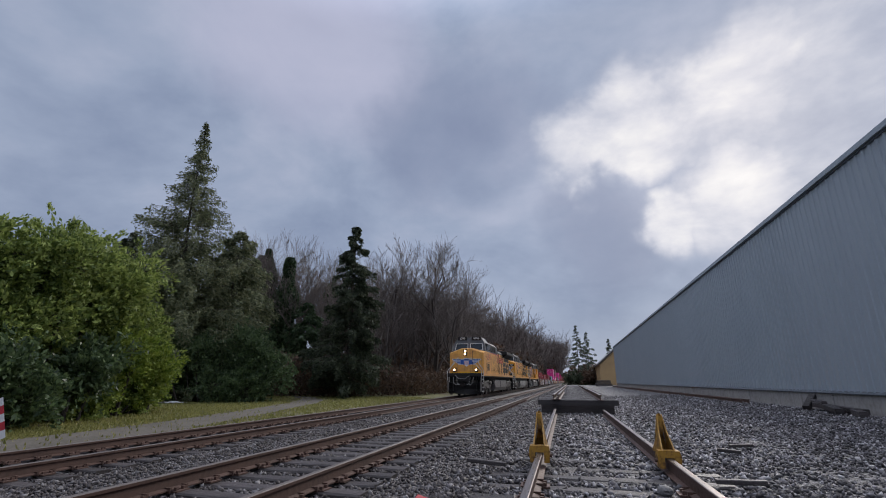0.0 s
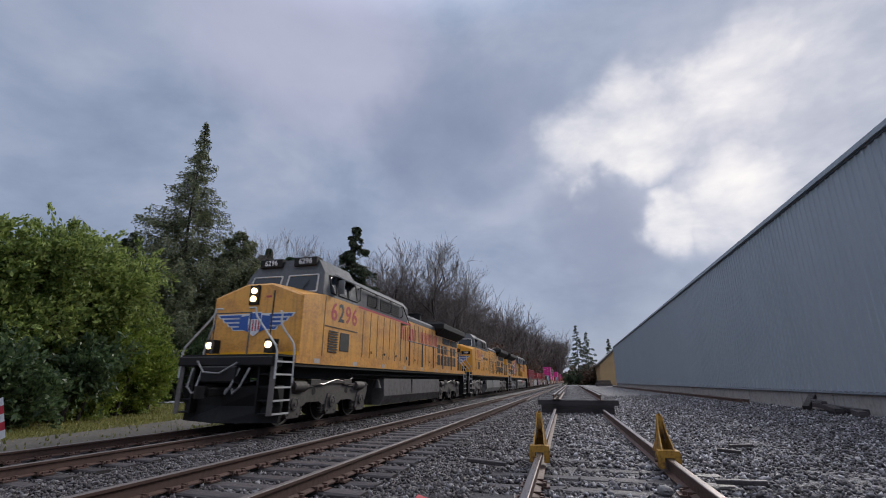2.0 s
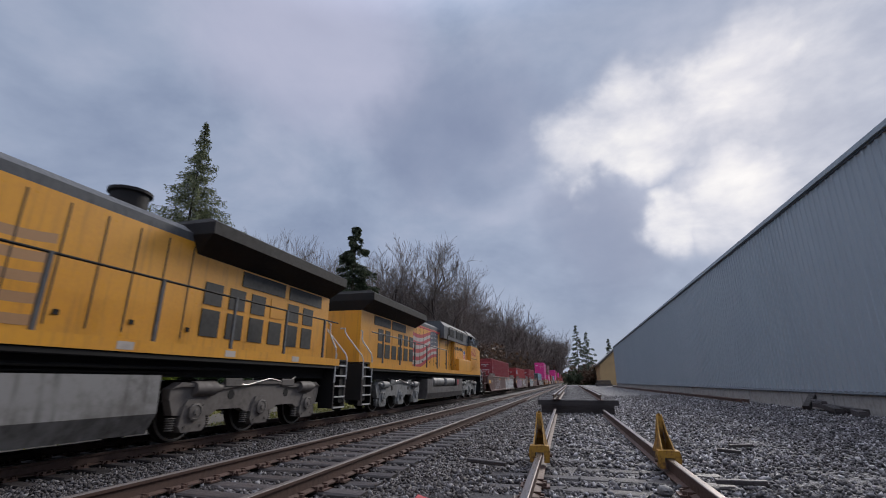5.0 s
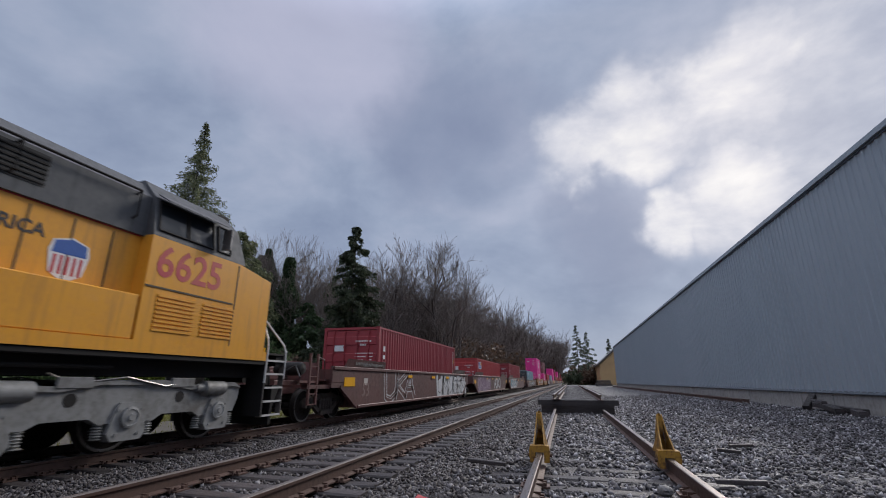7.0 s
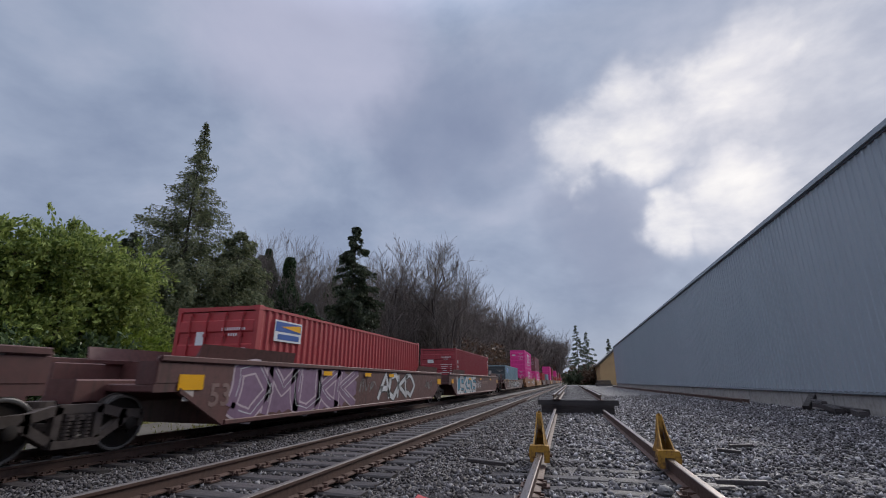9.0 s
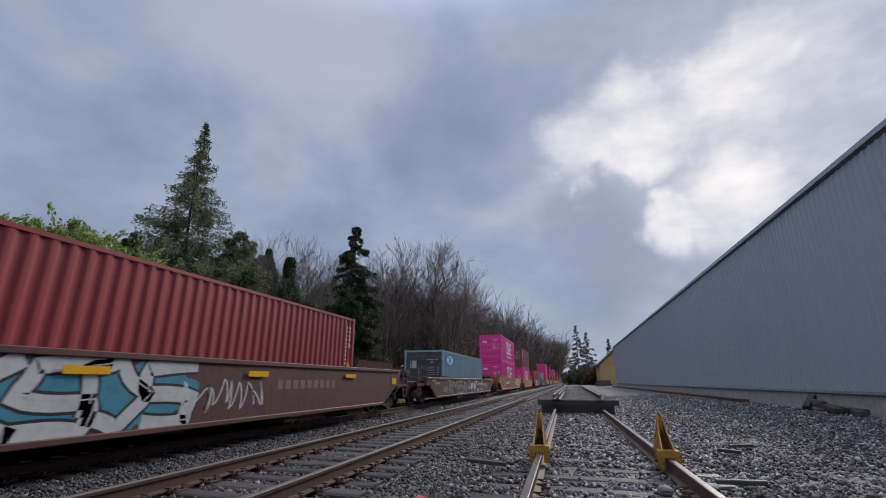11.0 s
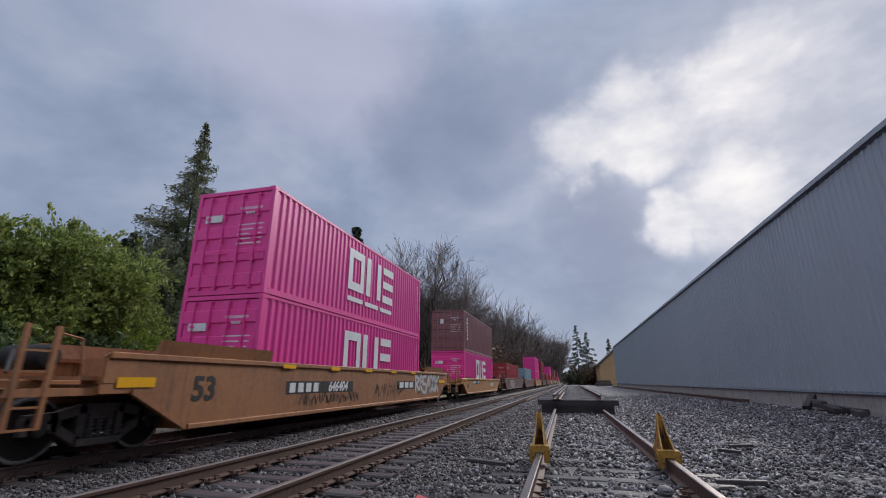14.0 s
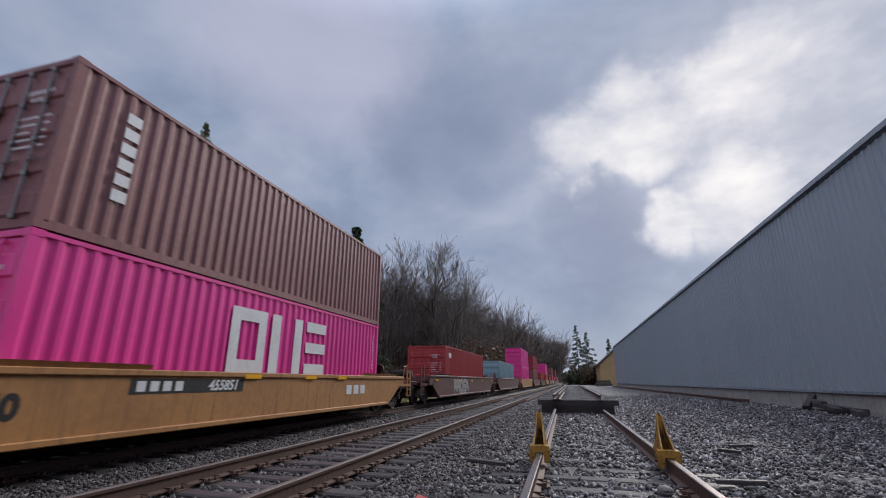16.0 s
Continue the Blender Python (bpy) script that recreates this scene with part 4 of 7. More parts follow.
def loco_truck(parent, y, mat, sense):
    t = new("truck")
    t.parent = parent
    t.matrix_basis = pose(0, y, 0)
    ax = (-2.0, 0.0, 2.0)
    for sx in (-1, 1):
        x0, x1 = sorted((sx * 1.02, sx * 1.20))
        s = Shape()
        prof = [(-2.60, 0.80), (-2.48, 0.52), (-1.52, 0.48), (-1.36, 0.57), (-0.66, 0.57), (-0.50, 0.48), (0.50, 0.48), (0.66, 0.57), (1.36, 0.57), (1.52, 0.48), (2.48, 0.52), (2.60, 0.80),
                (2.62, 1.0), (2.4, 1.12), (1.2, 1.06), (0.6, 1.16), (-0.6, 1.16), (-1.2, 1.06), (-2.4, 1.12), (-2.62, 1.0)]
        s.prism(prof, "x", x0, x1)
        s.prism([(-2.62, 1.0), (-2.4, 1.12), (-1.2, 1.06), (-0.6, 1.16), (0.6, 1.16), (1.2, 1.06), (2.4, 1.12), (2.62, 1.0), (2.4, 1.04), (1.2, 0.98), (0.6, 1.08), (-0.6, 1.08), (-1.2, 0.98), (-2.4, 1.04)], "x", *sorted((sx * 1.2, sx * 1.245)))
        part("side_frame", s, mat, t)
        for q in (-1.0, 1.0):
            # no hole is cut: a black disc paints the shade inside each opening
            part("frame_opening", Shape().cyl((sx * 1.2, q, 0.86), "x", 0.10, 0.012, 14), M["loco_black"], t, "black disc for the shade in a round opening")
            part("wear_pad", Shape().box(*sorted((sx * 1.2, sx * 1.26)), q - 0.26, q + 0.26, 1.02, 1.20, 0.02), mat, t)
        for a in ax:
            b = Shape()
            b.prism([(a - 0.26, 0.20), (a + 0.26, 0.20), (a + 0.34, 0.32), (a + 0.28, 0.62), (a + 0.20, 0.80), (a - 0.20, 0.80), (a - 0.28, 0.62), (a - 0.34, 0.32)], "x", *sorted((sx * 1.03, sx * 1.235)))
            b.lathe((sx * 1.23, a, 0.56), "x", [(0, 0.17), (sx * 0.05, 0.17), (sx * 0.06, 0.13), (sx * 0.045, 0.12), (sx * 0.05, 0.06), (sx * 0.07, 0.05), (sx * 0.07, 0)], 16)
            for q in (-0.2, 0.2):
                for z in (0.30, 0.68):
                    b.cyl((sx * 1.24, a + q, z), "x", 0.025, 0.03, 6)
            part("axle_box", b, mat, t)
            for q in (-0.44, 0.44):
                coil = []
                for k in range(6):
                    coil += [(0.24 + k * 0.042, 0.06), (0.255 + k * 0.042, 0.09), (0.27 + k * 0.042, 0.06)]
                part("coil_spring", Shape().lathe((sx * 1.12, a + q, 0), "z", coil, 12), mat, t)
        for q in (-1.75, 1.9):
            c = Shape().lathe((sx * 1.2, q, 1.0), "y", [(-0.34, 0.0), (-0.34, 0.14), (0.2, 0.15), (0.24, 0.1), (0.4, 0.08), (0.42, 0.0)], 14)
            part("brake_cylinder", c, mat, t, smooth=True)
        h = Shape()
        h.tube([(sx * 1.2, -1.2, 1.15), (sx * 1.26, -0.6, 1.05), (sx * 1.26, 0.2, 1.2), (sx * 1.22, 1.0, 1.1), (sx * 1.2, 1.4, 1.25)], 0.018, 6)
        part("air_hose", h, M["steel"], t)
    cross = Shape()
    for q in (-1.0, 1.0):
        cross.box(-1.0, 1.0, q - 0.2, q + 0.2, 0.7, 0.95)
    part("transom", cross, M["loco_black"], t)
    for a in ax:
        w = part("wheelset", wheelset_mesh(0.53), None, t, at=pose(0, a, 0.53))
        SPINNING.append((w, (0, a, 0.53), 0.53, sense))


def wing_emblem(parent, y, z):
    """A striped shield between a pair of spread wings in blue and white."""
    for sx in (-1, 1):
        back, feathers = Shape(), []
        for k in range(4):
            z1 = z + 0.20 - k * 0.115
            x0, x1 = 0.16, 1.28 - k * 0.16
            back.add([(sx * x0, y, z1 - 0.085), (sx * (x1 - 0.09), y, z1 - 0.085), (sx * x1, y, z1 + 0.04), (sx * x0, y, z1 + 0.04)], [(0, 1, 2, 3)])
            feathers.append(Shape().add([(sx * (x0 + 0.3 - k * 0.05), y - 0.003, z1 - 0.062), (sx * (x1 - 0.12), y - 0.003, z1 - 0.062), (sx * (x1 - 0.07), y - 0.003, z1 + 0.008), (sx * (x0 + 0.3 - k * 0.05), y - 0.003, z1 + 0.008)], [(0, 1, 2, 3)]))
        feathers.append(Shape().add([(sx * 0.16, y - 0.0035, z - 0.28), (sx * 0.5, y - 0.0035, z - 0.16), (sx * 0.52, y - 0.0035, z + 0.15), (sx * 0.16, y - 0.0035, z + 0.2)], [(0, 1, 2, 3)]))
        w = part("wing", back, M["white"], parent, "white-edged wing")
        for fe in feathers:
            part("feather", fe, M["blue"], w)
    sh = Shape().prism([(-0.2, z + 0.28), (-0.22, z), (-0.16, z - 0.28), (0, z - 0.40), (0.16, z - 0.28), (0.22, z), (0.2, z + 0.28)], "y", y - 0.012, y - 0.006)
    shield = part("shield", sh, M["white"], parent, "striped shield")
    st = Shape()
    for k in range(4):
        x = -0.165 + k * 0.095
        st.box(x, x + 0.045, y - 0.015, y - 0.012, z - 0.26 + abs(k - 1.5) * 0.02, z + 0.06)
    part("shield_stripes", st, M["red_digit"], shield)
    part("shield_top", Shape().box(-0.19, 0.19, y - 0.015, y - 0.012, z + 0.08, z + 0.25), M["blue"], shield)


def side_shield(parent, x, y, z, sign):
    sh = Shape().prism([(y - 0.26, z + 0.26), (y - 0.3, z + 0.1), (y - 0.24, z - 0.22), (y, z - 0.36), (y + 0.24, z - 0.22), (y + 0.3, z + 0.1), (y + 0.26, z + 0.26), (y, z + 0.34)], "x", *sorted((x, x + sign * 0.004)))
    shield = part("side_shield", sh, M["white"], parent, "striped shield emblem")
    st = Shape()
    for k in range(5):
        q = y - 0.21 + k * 0.095
        st.box(*sorted((x + sign * 0.004, x + sign * 0.007)), q, q + 0.045, z - 0.24, z + 0.04)
    part("shield_stripes", st, M["red_digit"], shield)
    part("shield_top", Shape().prism([(y - 0.25, z + 0.07), (y + 0.25, z + 0.07), (y + 0.23, z + 0.25), (y, z + 0.31), (y - 0.23, z + 0.25)], "x", *sorted((x + sign * 0.004, x + sign * 0.007))), M["blue"], shield)


def flag_mural(parent, x, sign, y0, y1, z0, z1, yl, cols=("red_digit", "flag_white", "flag_blue")):
    """A waving striped flag, painted over the hood doors."""
    n = 9
    for k in range(n):
        s = Shape()
        seg = 14
        vs = []
        for side in (k, k + 1):
            for i in range(seg + 1):
                u = i / seg
                yy = y0 + (y1 - y0) * u
                zz = z1 - (z1 - z0) * (side / n) * (0.75 + 0.25 * u) + 0.16 * math.sin(u * 5.2 + 0.6) - 0.12 * u
                vs.append((x + sign * 0.004, yl(yy), zz))
        s.add(vs, [(i, i + 1, seg + 2 + i, seg + 1 + i) for i in range(seg)])
        part("flag_stripe", s, M[cols[k % 2]], parent, "faded stripe of a painted flag")
    s = Shape()
    seg = 6
    vs = []
    for side in (0, 1):
        for i in range(seg + 1):
            u = i / seg * 0.34
            yy = y0 + (y1 - y0) * u
            zz = z1 - (z1 - z0) * (side * 0.55) * (0.75 + 0.25 * u) + 0.16 * math.sin(u * 5.2 + 0.6) - 0.12 * u
            vs.append((x + sign * 0.007, yl(yy), zz))
    s.add(vs, [(i, i + 1, seg + 2 + i, seg + 1 + i) for i in range(seg)])
    cant = part("flag_canton", s, M[cols[2]], parent, "dark blue canton of a painted flag")
    st = Shape()
    for r in range(4):
        for q in range(5):
            u = 0.04 + q * 0.065
            yy = yl(y0 + (y1 - y0) * u)
            zz = z1 - (z1 - z0) * (0.07 + r * 0.125) + 0.16 * math.sin(u * 5.2 + 0.6) - 0.12 * u
            st.box(*sorted((x + sign * 0.007, x + sign * 0.009)), yy - 0.04, yy + 0.04, zz - 0.035, zz + 0.035)
    tagged(part("flag_stars", st, M["flag_white"], cant), kind="stuff")


M["flag_white"] = material("faded_white", (0.50, 0.44, 0.40), 0.5, 0, (0.3, 0.26, 0.22), 10, 1, 0.6, 0)
M["flag_blue"] = material("faded_navy", (0.05, 0.06, 0.09), 0.5, 0, (0.09, 0.08, 0.08), 10, 1, 0.6, 0)
M["mural_tan"] = material("faded_mural", (0.40, 0.22, 0.10), 0.5, 0, (0.3, 0.16, 0.07), 10, 1, 0.6, 0)
M["grille"] = material("black_grille", (0.012, 0.012, 0.012), 0.6, bump=0)
M["door_line"] = material("door_gap_dark", (0.07, 0.05, 0.03), 0.7, bump=0)
M["headlight"] = glow("headlight_glow", (1.0, 0.66, 0.34), 5.0)
M["lamp_off"] = material("lamp_glass", (0.25, 0.25, 0.25), 0.1, bump=0)
M["letter_red"] = material("red_side_lettering", (0.52, 0.05, 0.075), 0.5, 0, (0.50, 0.12, 0.07), 9, 1.5, 0.6, 0)


def locomotive(ya, yb, number, paint, label, kind, turn=0, lit=False):
    L = yb - ya
    yc = (ya + yb) / 2
    e = thing("locomotive", pose(X_FAR, yc, Z_FAR, 0, 0, turn), label, "locomotive", "locomotives at the head of the train")
    Y = lambda s: s - L / 2
    P, G, K = M[paint], M["loco_grey"], M["loco_black"]
    hw, nar = 1.46, 0.98
    hood0 = {1: 10.4, 2: 9.3, 3: 11.6}[kind]
    rad0 = 15.9
    end = L - 1.2
    sense = 1 if not turn else -1
    # underframe, its black also standing for the shaded open gap, and side sills
    s = Shape().box(-1.1, 1.1, Y(0.95), Y(L - 0.95), 1.22, 1.62)
    part("underframe", s, K, e)
    for sx in (-1, 1):
        s = Shape().box(*sorted((sx * (hw - 0.02), sx * (hw - 0.14))), Y(1.42), Y(end + 0.05), 1.50, 1.60, 0.015)
        s.slot(1).box(*sorted((sx * (hw + 0.006), sx * (hw - 0.1))), Y(1.42), Y(end + 0.05), 1.60, 1.80)
        sl = part("side_sill", s, [K, P], e)
        for k in range(8 if kind != 3 else 0):
            yy = Y(2.3 + k * 2.4)
            part("reflector", Shape().box(*sorted((sx * (hw + 0.006), sx * (hw + 0.010))), yy, yy + 0.30, 1.63, 1.76), M["flag_white"], sl)
    s = Shape().box(-hw + 0.02, hw - 0.02, Y(0.6), Y(L - 0.6), 1.745, 1.79)
    part("walkway", s, K, e)
    # nose
    n0, n1 = Y(1.46), Y(2.65)
    ring = lambda y, w, zs, zc: [(-w, y, 1.79), (w, y, 1.79), (w, y, zs), (0.42, y, zc), (-0.42, y, zc), (-w, y, zs)]
    part("nose", loft([ring(n0 + 0.03, hw - 0.05, 3.42, 3.77), ring(n0 + 0.08, hw, 3.46, 3.82), ring(n1, hw, 3.64, 3.90)]), P, e)
    part("nose_marker", Shape().box(0.28, 0.46, n0 + 0.022, n0 + 0.05, 3.40, 3.46), M["red_digit"], e)
    part("nose_door_edge", Shape().box(0.52, 0.56, n0 + 0.012, n0 + 0.05, 1.85, 3.6), M["door_line"], e)
    part("nose_stripe", Shape().box(-hw, hw, n0 + 0.005, n0 + 0.06, 1.80, 1.90), M["reflector"], e)
    wing_emblem(e, n0 + 0.02, 2.72)
    # headlights
    hx = -0.1
    hz = (3.60, 3.37)
    s = Shape().box(hx - 0.17, hx + 0.17, n0 - 0.02, n0 + 0.05, hz[1] - 0.16, hz[0] + 0.16, 0.02)
    hl = part("headlight_housing", s, K, e)
    for z in hz:
        part("headlight", Shape().lathe((hx, n0 - 0.025, z), "y", [(0, 0.085), (-0.03, 0.09), (-0.04, 0.06), (-0.045, 0)], 16), M["headlight"] if lit else M["lamp_off"], hl, smooth=True)
    for sx in (-1, 1):
        dl = part("ditch_light_housing", Shape().box(sx * 0.92 - 0.14, sx * 0.92 + 0.14, Y(0.95), Y(1.2), 1.85, 2.2, 0.02), K, e)
        part("ditch_light", Shape().lathe((sx * 0.92, Y(0.94), 2.05), "y", [(0, 0.09), (-0.03, 0.09), (-0.05, 0.05), (-0.05, 0)], 16), M["headlight"] if lit else M["lamp_off"], dl, smooth=True)
    # cab
    c0, c1 = Y(2.65), Y(4.9)
    part("cab", Shape().box(-hw, hw, c0, c1, 1.79, 3.64), P, e)
    up_z = 0.14 if kind == 1 else 0.0
    up = loft([[(-hw, c0 - 0.15, 3.642), (hw, c0 - 0.15, 3.642), (hw, c1, 3.642), (-hw, c1, 3.642)],
               [(-1.33, c0 + 0.08, 4.38), (1.33, c0 + 0.08, 4.38), (1.33, c1, 4.38), (-1.33, c1, 4.38)],
               [(-1.0, c0 + 0.22, 4.72 + up_z), (1.0, c0 + 0.22, 4.72 + up_z), (1.0, c1, 4.74 + up_z), (-1.0, c1, 4.74 + up_z)]])
    part("cab_roof", up, G, e)
    for sx in (-1, 1):
        # side windows lie on the sloped upper cab
        for a, b in ((3.0, 3.35), (3.5, 4.12), (4.17, 4.8)):
            x_lo, x_hi = sx * (hw - 0.13 * 0.16 + 0.012), sx * (1.33 + 0.13 * 0.08 + 0.012)
            w = Shape().add([(x_lo, Y(a), 3.76), (x_lo, Y(b), 3.76), (x_hi, Y(b), 4.32), (x_hi, Y(a), 4.32), (x_lo - sx * 0.05, Y(a), 3.76), (x_lo - sx * 0.05, Y(b), 3.76), (x_hi - sx * 0.05, Y(b), 4.32), (x_hi - sx * 0.05, Y(a), 4.32)],
                            [(0, 1, 2, 3), (5, 4, 7, 6), (0, 4, 5, 1), (1, 5, 6, 2), (2, 6, 7, 3), (3, 7, 4, 0)])
            win = part("cab_window", w, M["glass"], e, "dark cab side window")
            fr = Shape()
            for (p, q) in (((x_lo, Y(a), 3.76), (x_lo, Y(b), 3.76)), ((x_lo, Y(b), 3.76), (x_hi, Y(b), 4.32)), ((x_hi, Y(b), 4.32), (x_hi, Y(a), 4.32)), ((x_hi, Y(a), 4.32), (x_lo, Y(a), 3.76))):
                fr.tube([p, q], 0.022, 6)
            part("window_frame", fr, K, win)
        sv = Shape().add([(sx * 1.34, Y(3.35), 4.42), (sx * 1.34, Y(4.85), 4.42), (sx * 1.62, Y(4.85), 4.26), (sx * 1.62, Y(3.35), 4.26), (sx * 1.34, Y(3.35), 4.45), (sx * 1.34, Y(4.85), 4.45), (sx * 1.62, Y(4.85), 4.285), (sx * 1.62, Y(3.35), 4.285)],
                         [(0, 1, 2, 3), (7, 6, 5, 4), (0, 4, 5, 1), (1, 5, 6, 2), (2, 6, 7, 3), (3, 7, 4, 0)])
        part("sunshade", sv, G, e)
        mir = Shape().box(*sorted((sx * 1.5, sx * 1.72)), Y(3.30), Y(3.34), 3.78, 4.22, 0.01)
        part("mirror", mir, M["steel"], e)
        # windshield panes
        x0, x1 = sx * 0.12, sx * 1.22
        ww = Shape().add([(x0, c0 - 0.125, 3.74), (x1, c0 - 0.125, 3.74), (x1 * 0.94, c0 + 0.045, 4.30), (x0, c0 + 0.045, 4.30), (x0, c0 - 0.06, 3.74), (x1, c0 - 0.06, 3.74), (x1 * 0.94, c0 + 0.1, 4.30), (x0, c0 + 0.1, 4.30)],
                         [(0, 1, 2, 3), (7, 6, 5, 4), (0, 4, 5, 1), (1, 5, 6, 2), (2, 6, 7, 3), (3, 7, 4, 0)])
        ws = part("windshield", ww, M["glass"], e, "grey windshield pane")
        fr = Shape()
        cs = [(x0, c0 - 0.13, 3.74), (x1, c0 - 0.13, 3.74), (x1 * 0.94, c0 + 0.04, 4.30), (x0, c0 + 0.04, 4.30)]
        for i in range(4):
            fr.tube([cs[i], cs[(i + 1) % 4]], 0.025, 6)
        part("windshield_frame", fr, M["rail_white"], ws)
        part("wiper", Shape().tube([(sx * 0.65, c0 - 0.16, 3.72), (sx * 0.9, c0 - 0.06, 4.1)], 0.012, 5), K, ws)
        # number boards
        if kind == 1 or kind == 3:
            nb = part("number_board", Shape().box(sx * 0.62 - 0.40, sx * 0.62 + 0.40, c0 + 0.06, c0 + 0.40, 4.48 + up_z, 4.76 + up_z, 0.02), K, e)
            writing(number, 0.24, M["white"], nb, end_pose(sx * 0.62, c0 + 0.055, 4.62 + up_z), bold=0.003)
        else:
            nb = part("number_board", Shape().box(sx * 0.98 - 0.33, sx * 0.98 + 0.33, n0 - 0.01, n0 + 0.06, 3.07, 3.30, 0.02), K, e)
            if sx > 0:
                part("porthole", Shape().lathe((0.40, n0 + 0.03, 3.36), "y", [(0, 0.15), (-0.03, 0.15), (-0.04, 0.12), (-0.02, 0.11), (-0.02, 0)], 18), M["glass"], e, "round nose window")
            writing(number, 0.19, M["white"], nb, end_pose(sx * 0.98, n0 - 0.012, 3.185), bold=0.006)
        # road number and cab details
        if kind == 1:
            for q, ch in enumerate(number):
                dq = (q - 1.5) * 0.46 * sx
                writing(ch, 0.80, M["dark_text"] if ch == "2" else M["red_digit"], e, side_pose(sx * (hw + 0.003), Y(3.95) + dq, 3.19, sx), bold=0.013)
        else:
            writing(number, 0.80, M["red_digit"], e, side_pose(sx * (hw + 0.003), Y(3.95), 3.19, sx), bold=0.013)
        if kind != 3:
            louv = Shape()
            for k in range(9):
                louv.box(*sorted((sx * hw, sx * (hw + 0.02))), Y(3.0), Y(3.55), 1.98 + k * 0.075, 2.02 + k * 0.075)
            part("louvre", louv, P if kind == 2 else M["grille"], e)
            part("vent_panel", Shape().box(*sorted((sx * hw, sx * (hw + 0.012))), Y(3.72), Y(4.32), 2.05, 2.62, 0.01), M["grille"], e)
        else:
            for q in (2.7, 3.75):
                louv = Shape()
                for k in range(9):
                    louv.box(*sorted((sx * hw, sx * (hw + 0.02))), Y(q), Y(q + 0.85), 1.98 + k * 0.075, 2.02 + k * 0.075)
                part("louvre", louv, P, e)
        part("cab_panel_line", Shape().box(*sorted((sx * hw, sx * (hw + 0.012))), Y(2.75), Y(4.88), 2.72, 2.75), M["door_line"], e)
        part("cab_door_line", Shape().box(*sorted((sx * hw, sx * (hw + 0.006))), Y(2.68), Y(2.71), 1.85, 3.6), M["door_line"], e)
        # auxiliary hood behind the cab
        ah = hw - 0.03 if kind != 3 else 1.2
        st = part("red_stripe", Shape().box(*sorted((sx * (ah - 0.05), sx * (ah + 0.004))), Y(4.92), Y(8.8 if kind == 3 else hood0), 3.60, 3.67), M["red_line"], e) if kind != 2 else None
        if kind == 3:
            part("red_stripe", Shape().box(*sorted((sx * (nar - 0.05), sx * (nar + 0.004))), Y(8.8), Y(rad0), 3.83, 3.93), M["red_line"], e)
        h1 = min(hood0, 9.2)
        gl = ((6.0, 7.0), (7.2, 8.2), (8.35, 9.25)) if kind == 1 else ((5.4, 6.3), (6.45, 7.3), (7.45, 8.25)) if kind == 2 else ((6.6, 7.5), (7.7, 8.55), (9.3, 10.6))
        for a, b in gl:
            gr = Shape().box(*sorted((sx * 1.18, sx * 1.27)), Y(a), Y(b), 3.82, 4.30)
            gp = part("intake_grille", gr, M["grille"], e)
            sl = Shape()
            for k in range(6):
                sl.box(*sorted((sx * 1.27, sx * 1.285)), Y(a), Y(b), 3.85 + k * 0.075, 3.875 + k * 0.075)
            part("grille_slats", sl, K, gp)
        tr = Shape()
        tr.tube([(sx * 1.36, Y(5.2), 4.36), (sx * 1.36, Y(hood0 - 0.9), 4.36), (sx * 1.42, Y(hood0 - 0.2), 3.7), (sx * 1.42, Y(hood0 - 0.1), 2.95)], 0.022, 6)
        for k in range(4):
            yy = Y(5.2 + (hood0 - 6.1) * k / 3)
            tr.tube([(sx * 1.25, yy, 4.3), (sx * 1.36, yy, 4.36), (sx * 1.36, yy, 3.9), (sx * 1.25, yy, 3.85)], 0.02, 6)
        part("roof_handrail", tr, K, e)
        # hood door seams
        for k in range(26):
            yy = Y(5.4 + k * 0.62)
            x = ah if 5.4 + k * 0.62 < hood0 - 0.2 else nar
            top = 3.55 if 5.4 + k * 0.62 < hood0 - 0.2 else 3.85
            if 5.4 + k * 0.62 < rad0 + 0.2:
                part("hood_door_seam", Shape().box(*sorted((sx * x, sx * (x + 0.008))), yy, yy + 0.025, 1.95, top), M["door_line"], e)
                if k % 2:
                    part("door_latch", Shape().box(*sorted((sx * x, sx * (x + 0.02))), yy + 0.12, yy + 0.2, 2.1, 2.18), K, e)
        # grilles below the radiators
        for k in range(6):
            yy = Y(rad0 + 0.5 + k * 0.75)
            for z0, z1 in ((2.05, 2.62), (2.72, 3.2)):
                part("radiator_door_grille", Shape().box(*sorted((sx * nar, sx * (nar + 0.015))), yy, yy + 0.52, z0, z1), M["grille"] if (k, z0) != (3, 2.72) else P, e)
        for k in range(2):
            part("radiator_intake", Shape().box(*sorted((sx * nar, sx * (nar + 0.02))), Y(rad0 + 1.6 + k * 1.9), Y(rad0 + 3.3 + k * 1.9), 3.32, 3.68), M["grille"], e)
        # handrails along the walkway
        hr = Shape()
        hr.tube([(sx * 1.40, Y(hood0 - 0.2), 2.9), (sx * 1.40, Y(end - 0.1), 2.9)], 0.022, 6)
        part("handrail", hr, G if kind != 2 else K, e)
        k = 0
        yy = hood0
        while yy < end:
            part("handrail_post", Shape().box(*sorted((sx * 1.375, sx * 1.425)), Y(yy) - 0.03, Y(yy) + 0.03, 1.7, 2.92), G, e)
            yy += 1.9
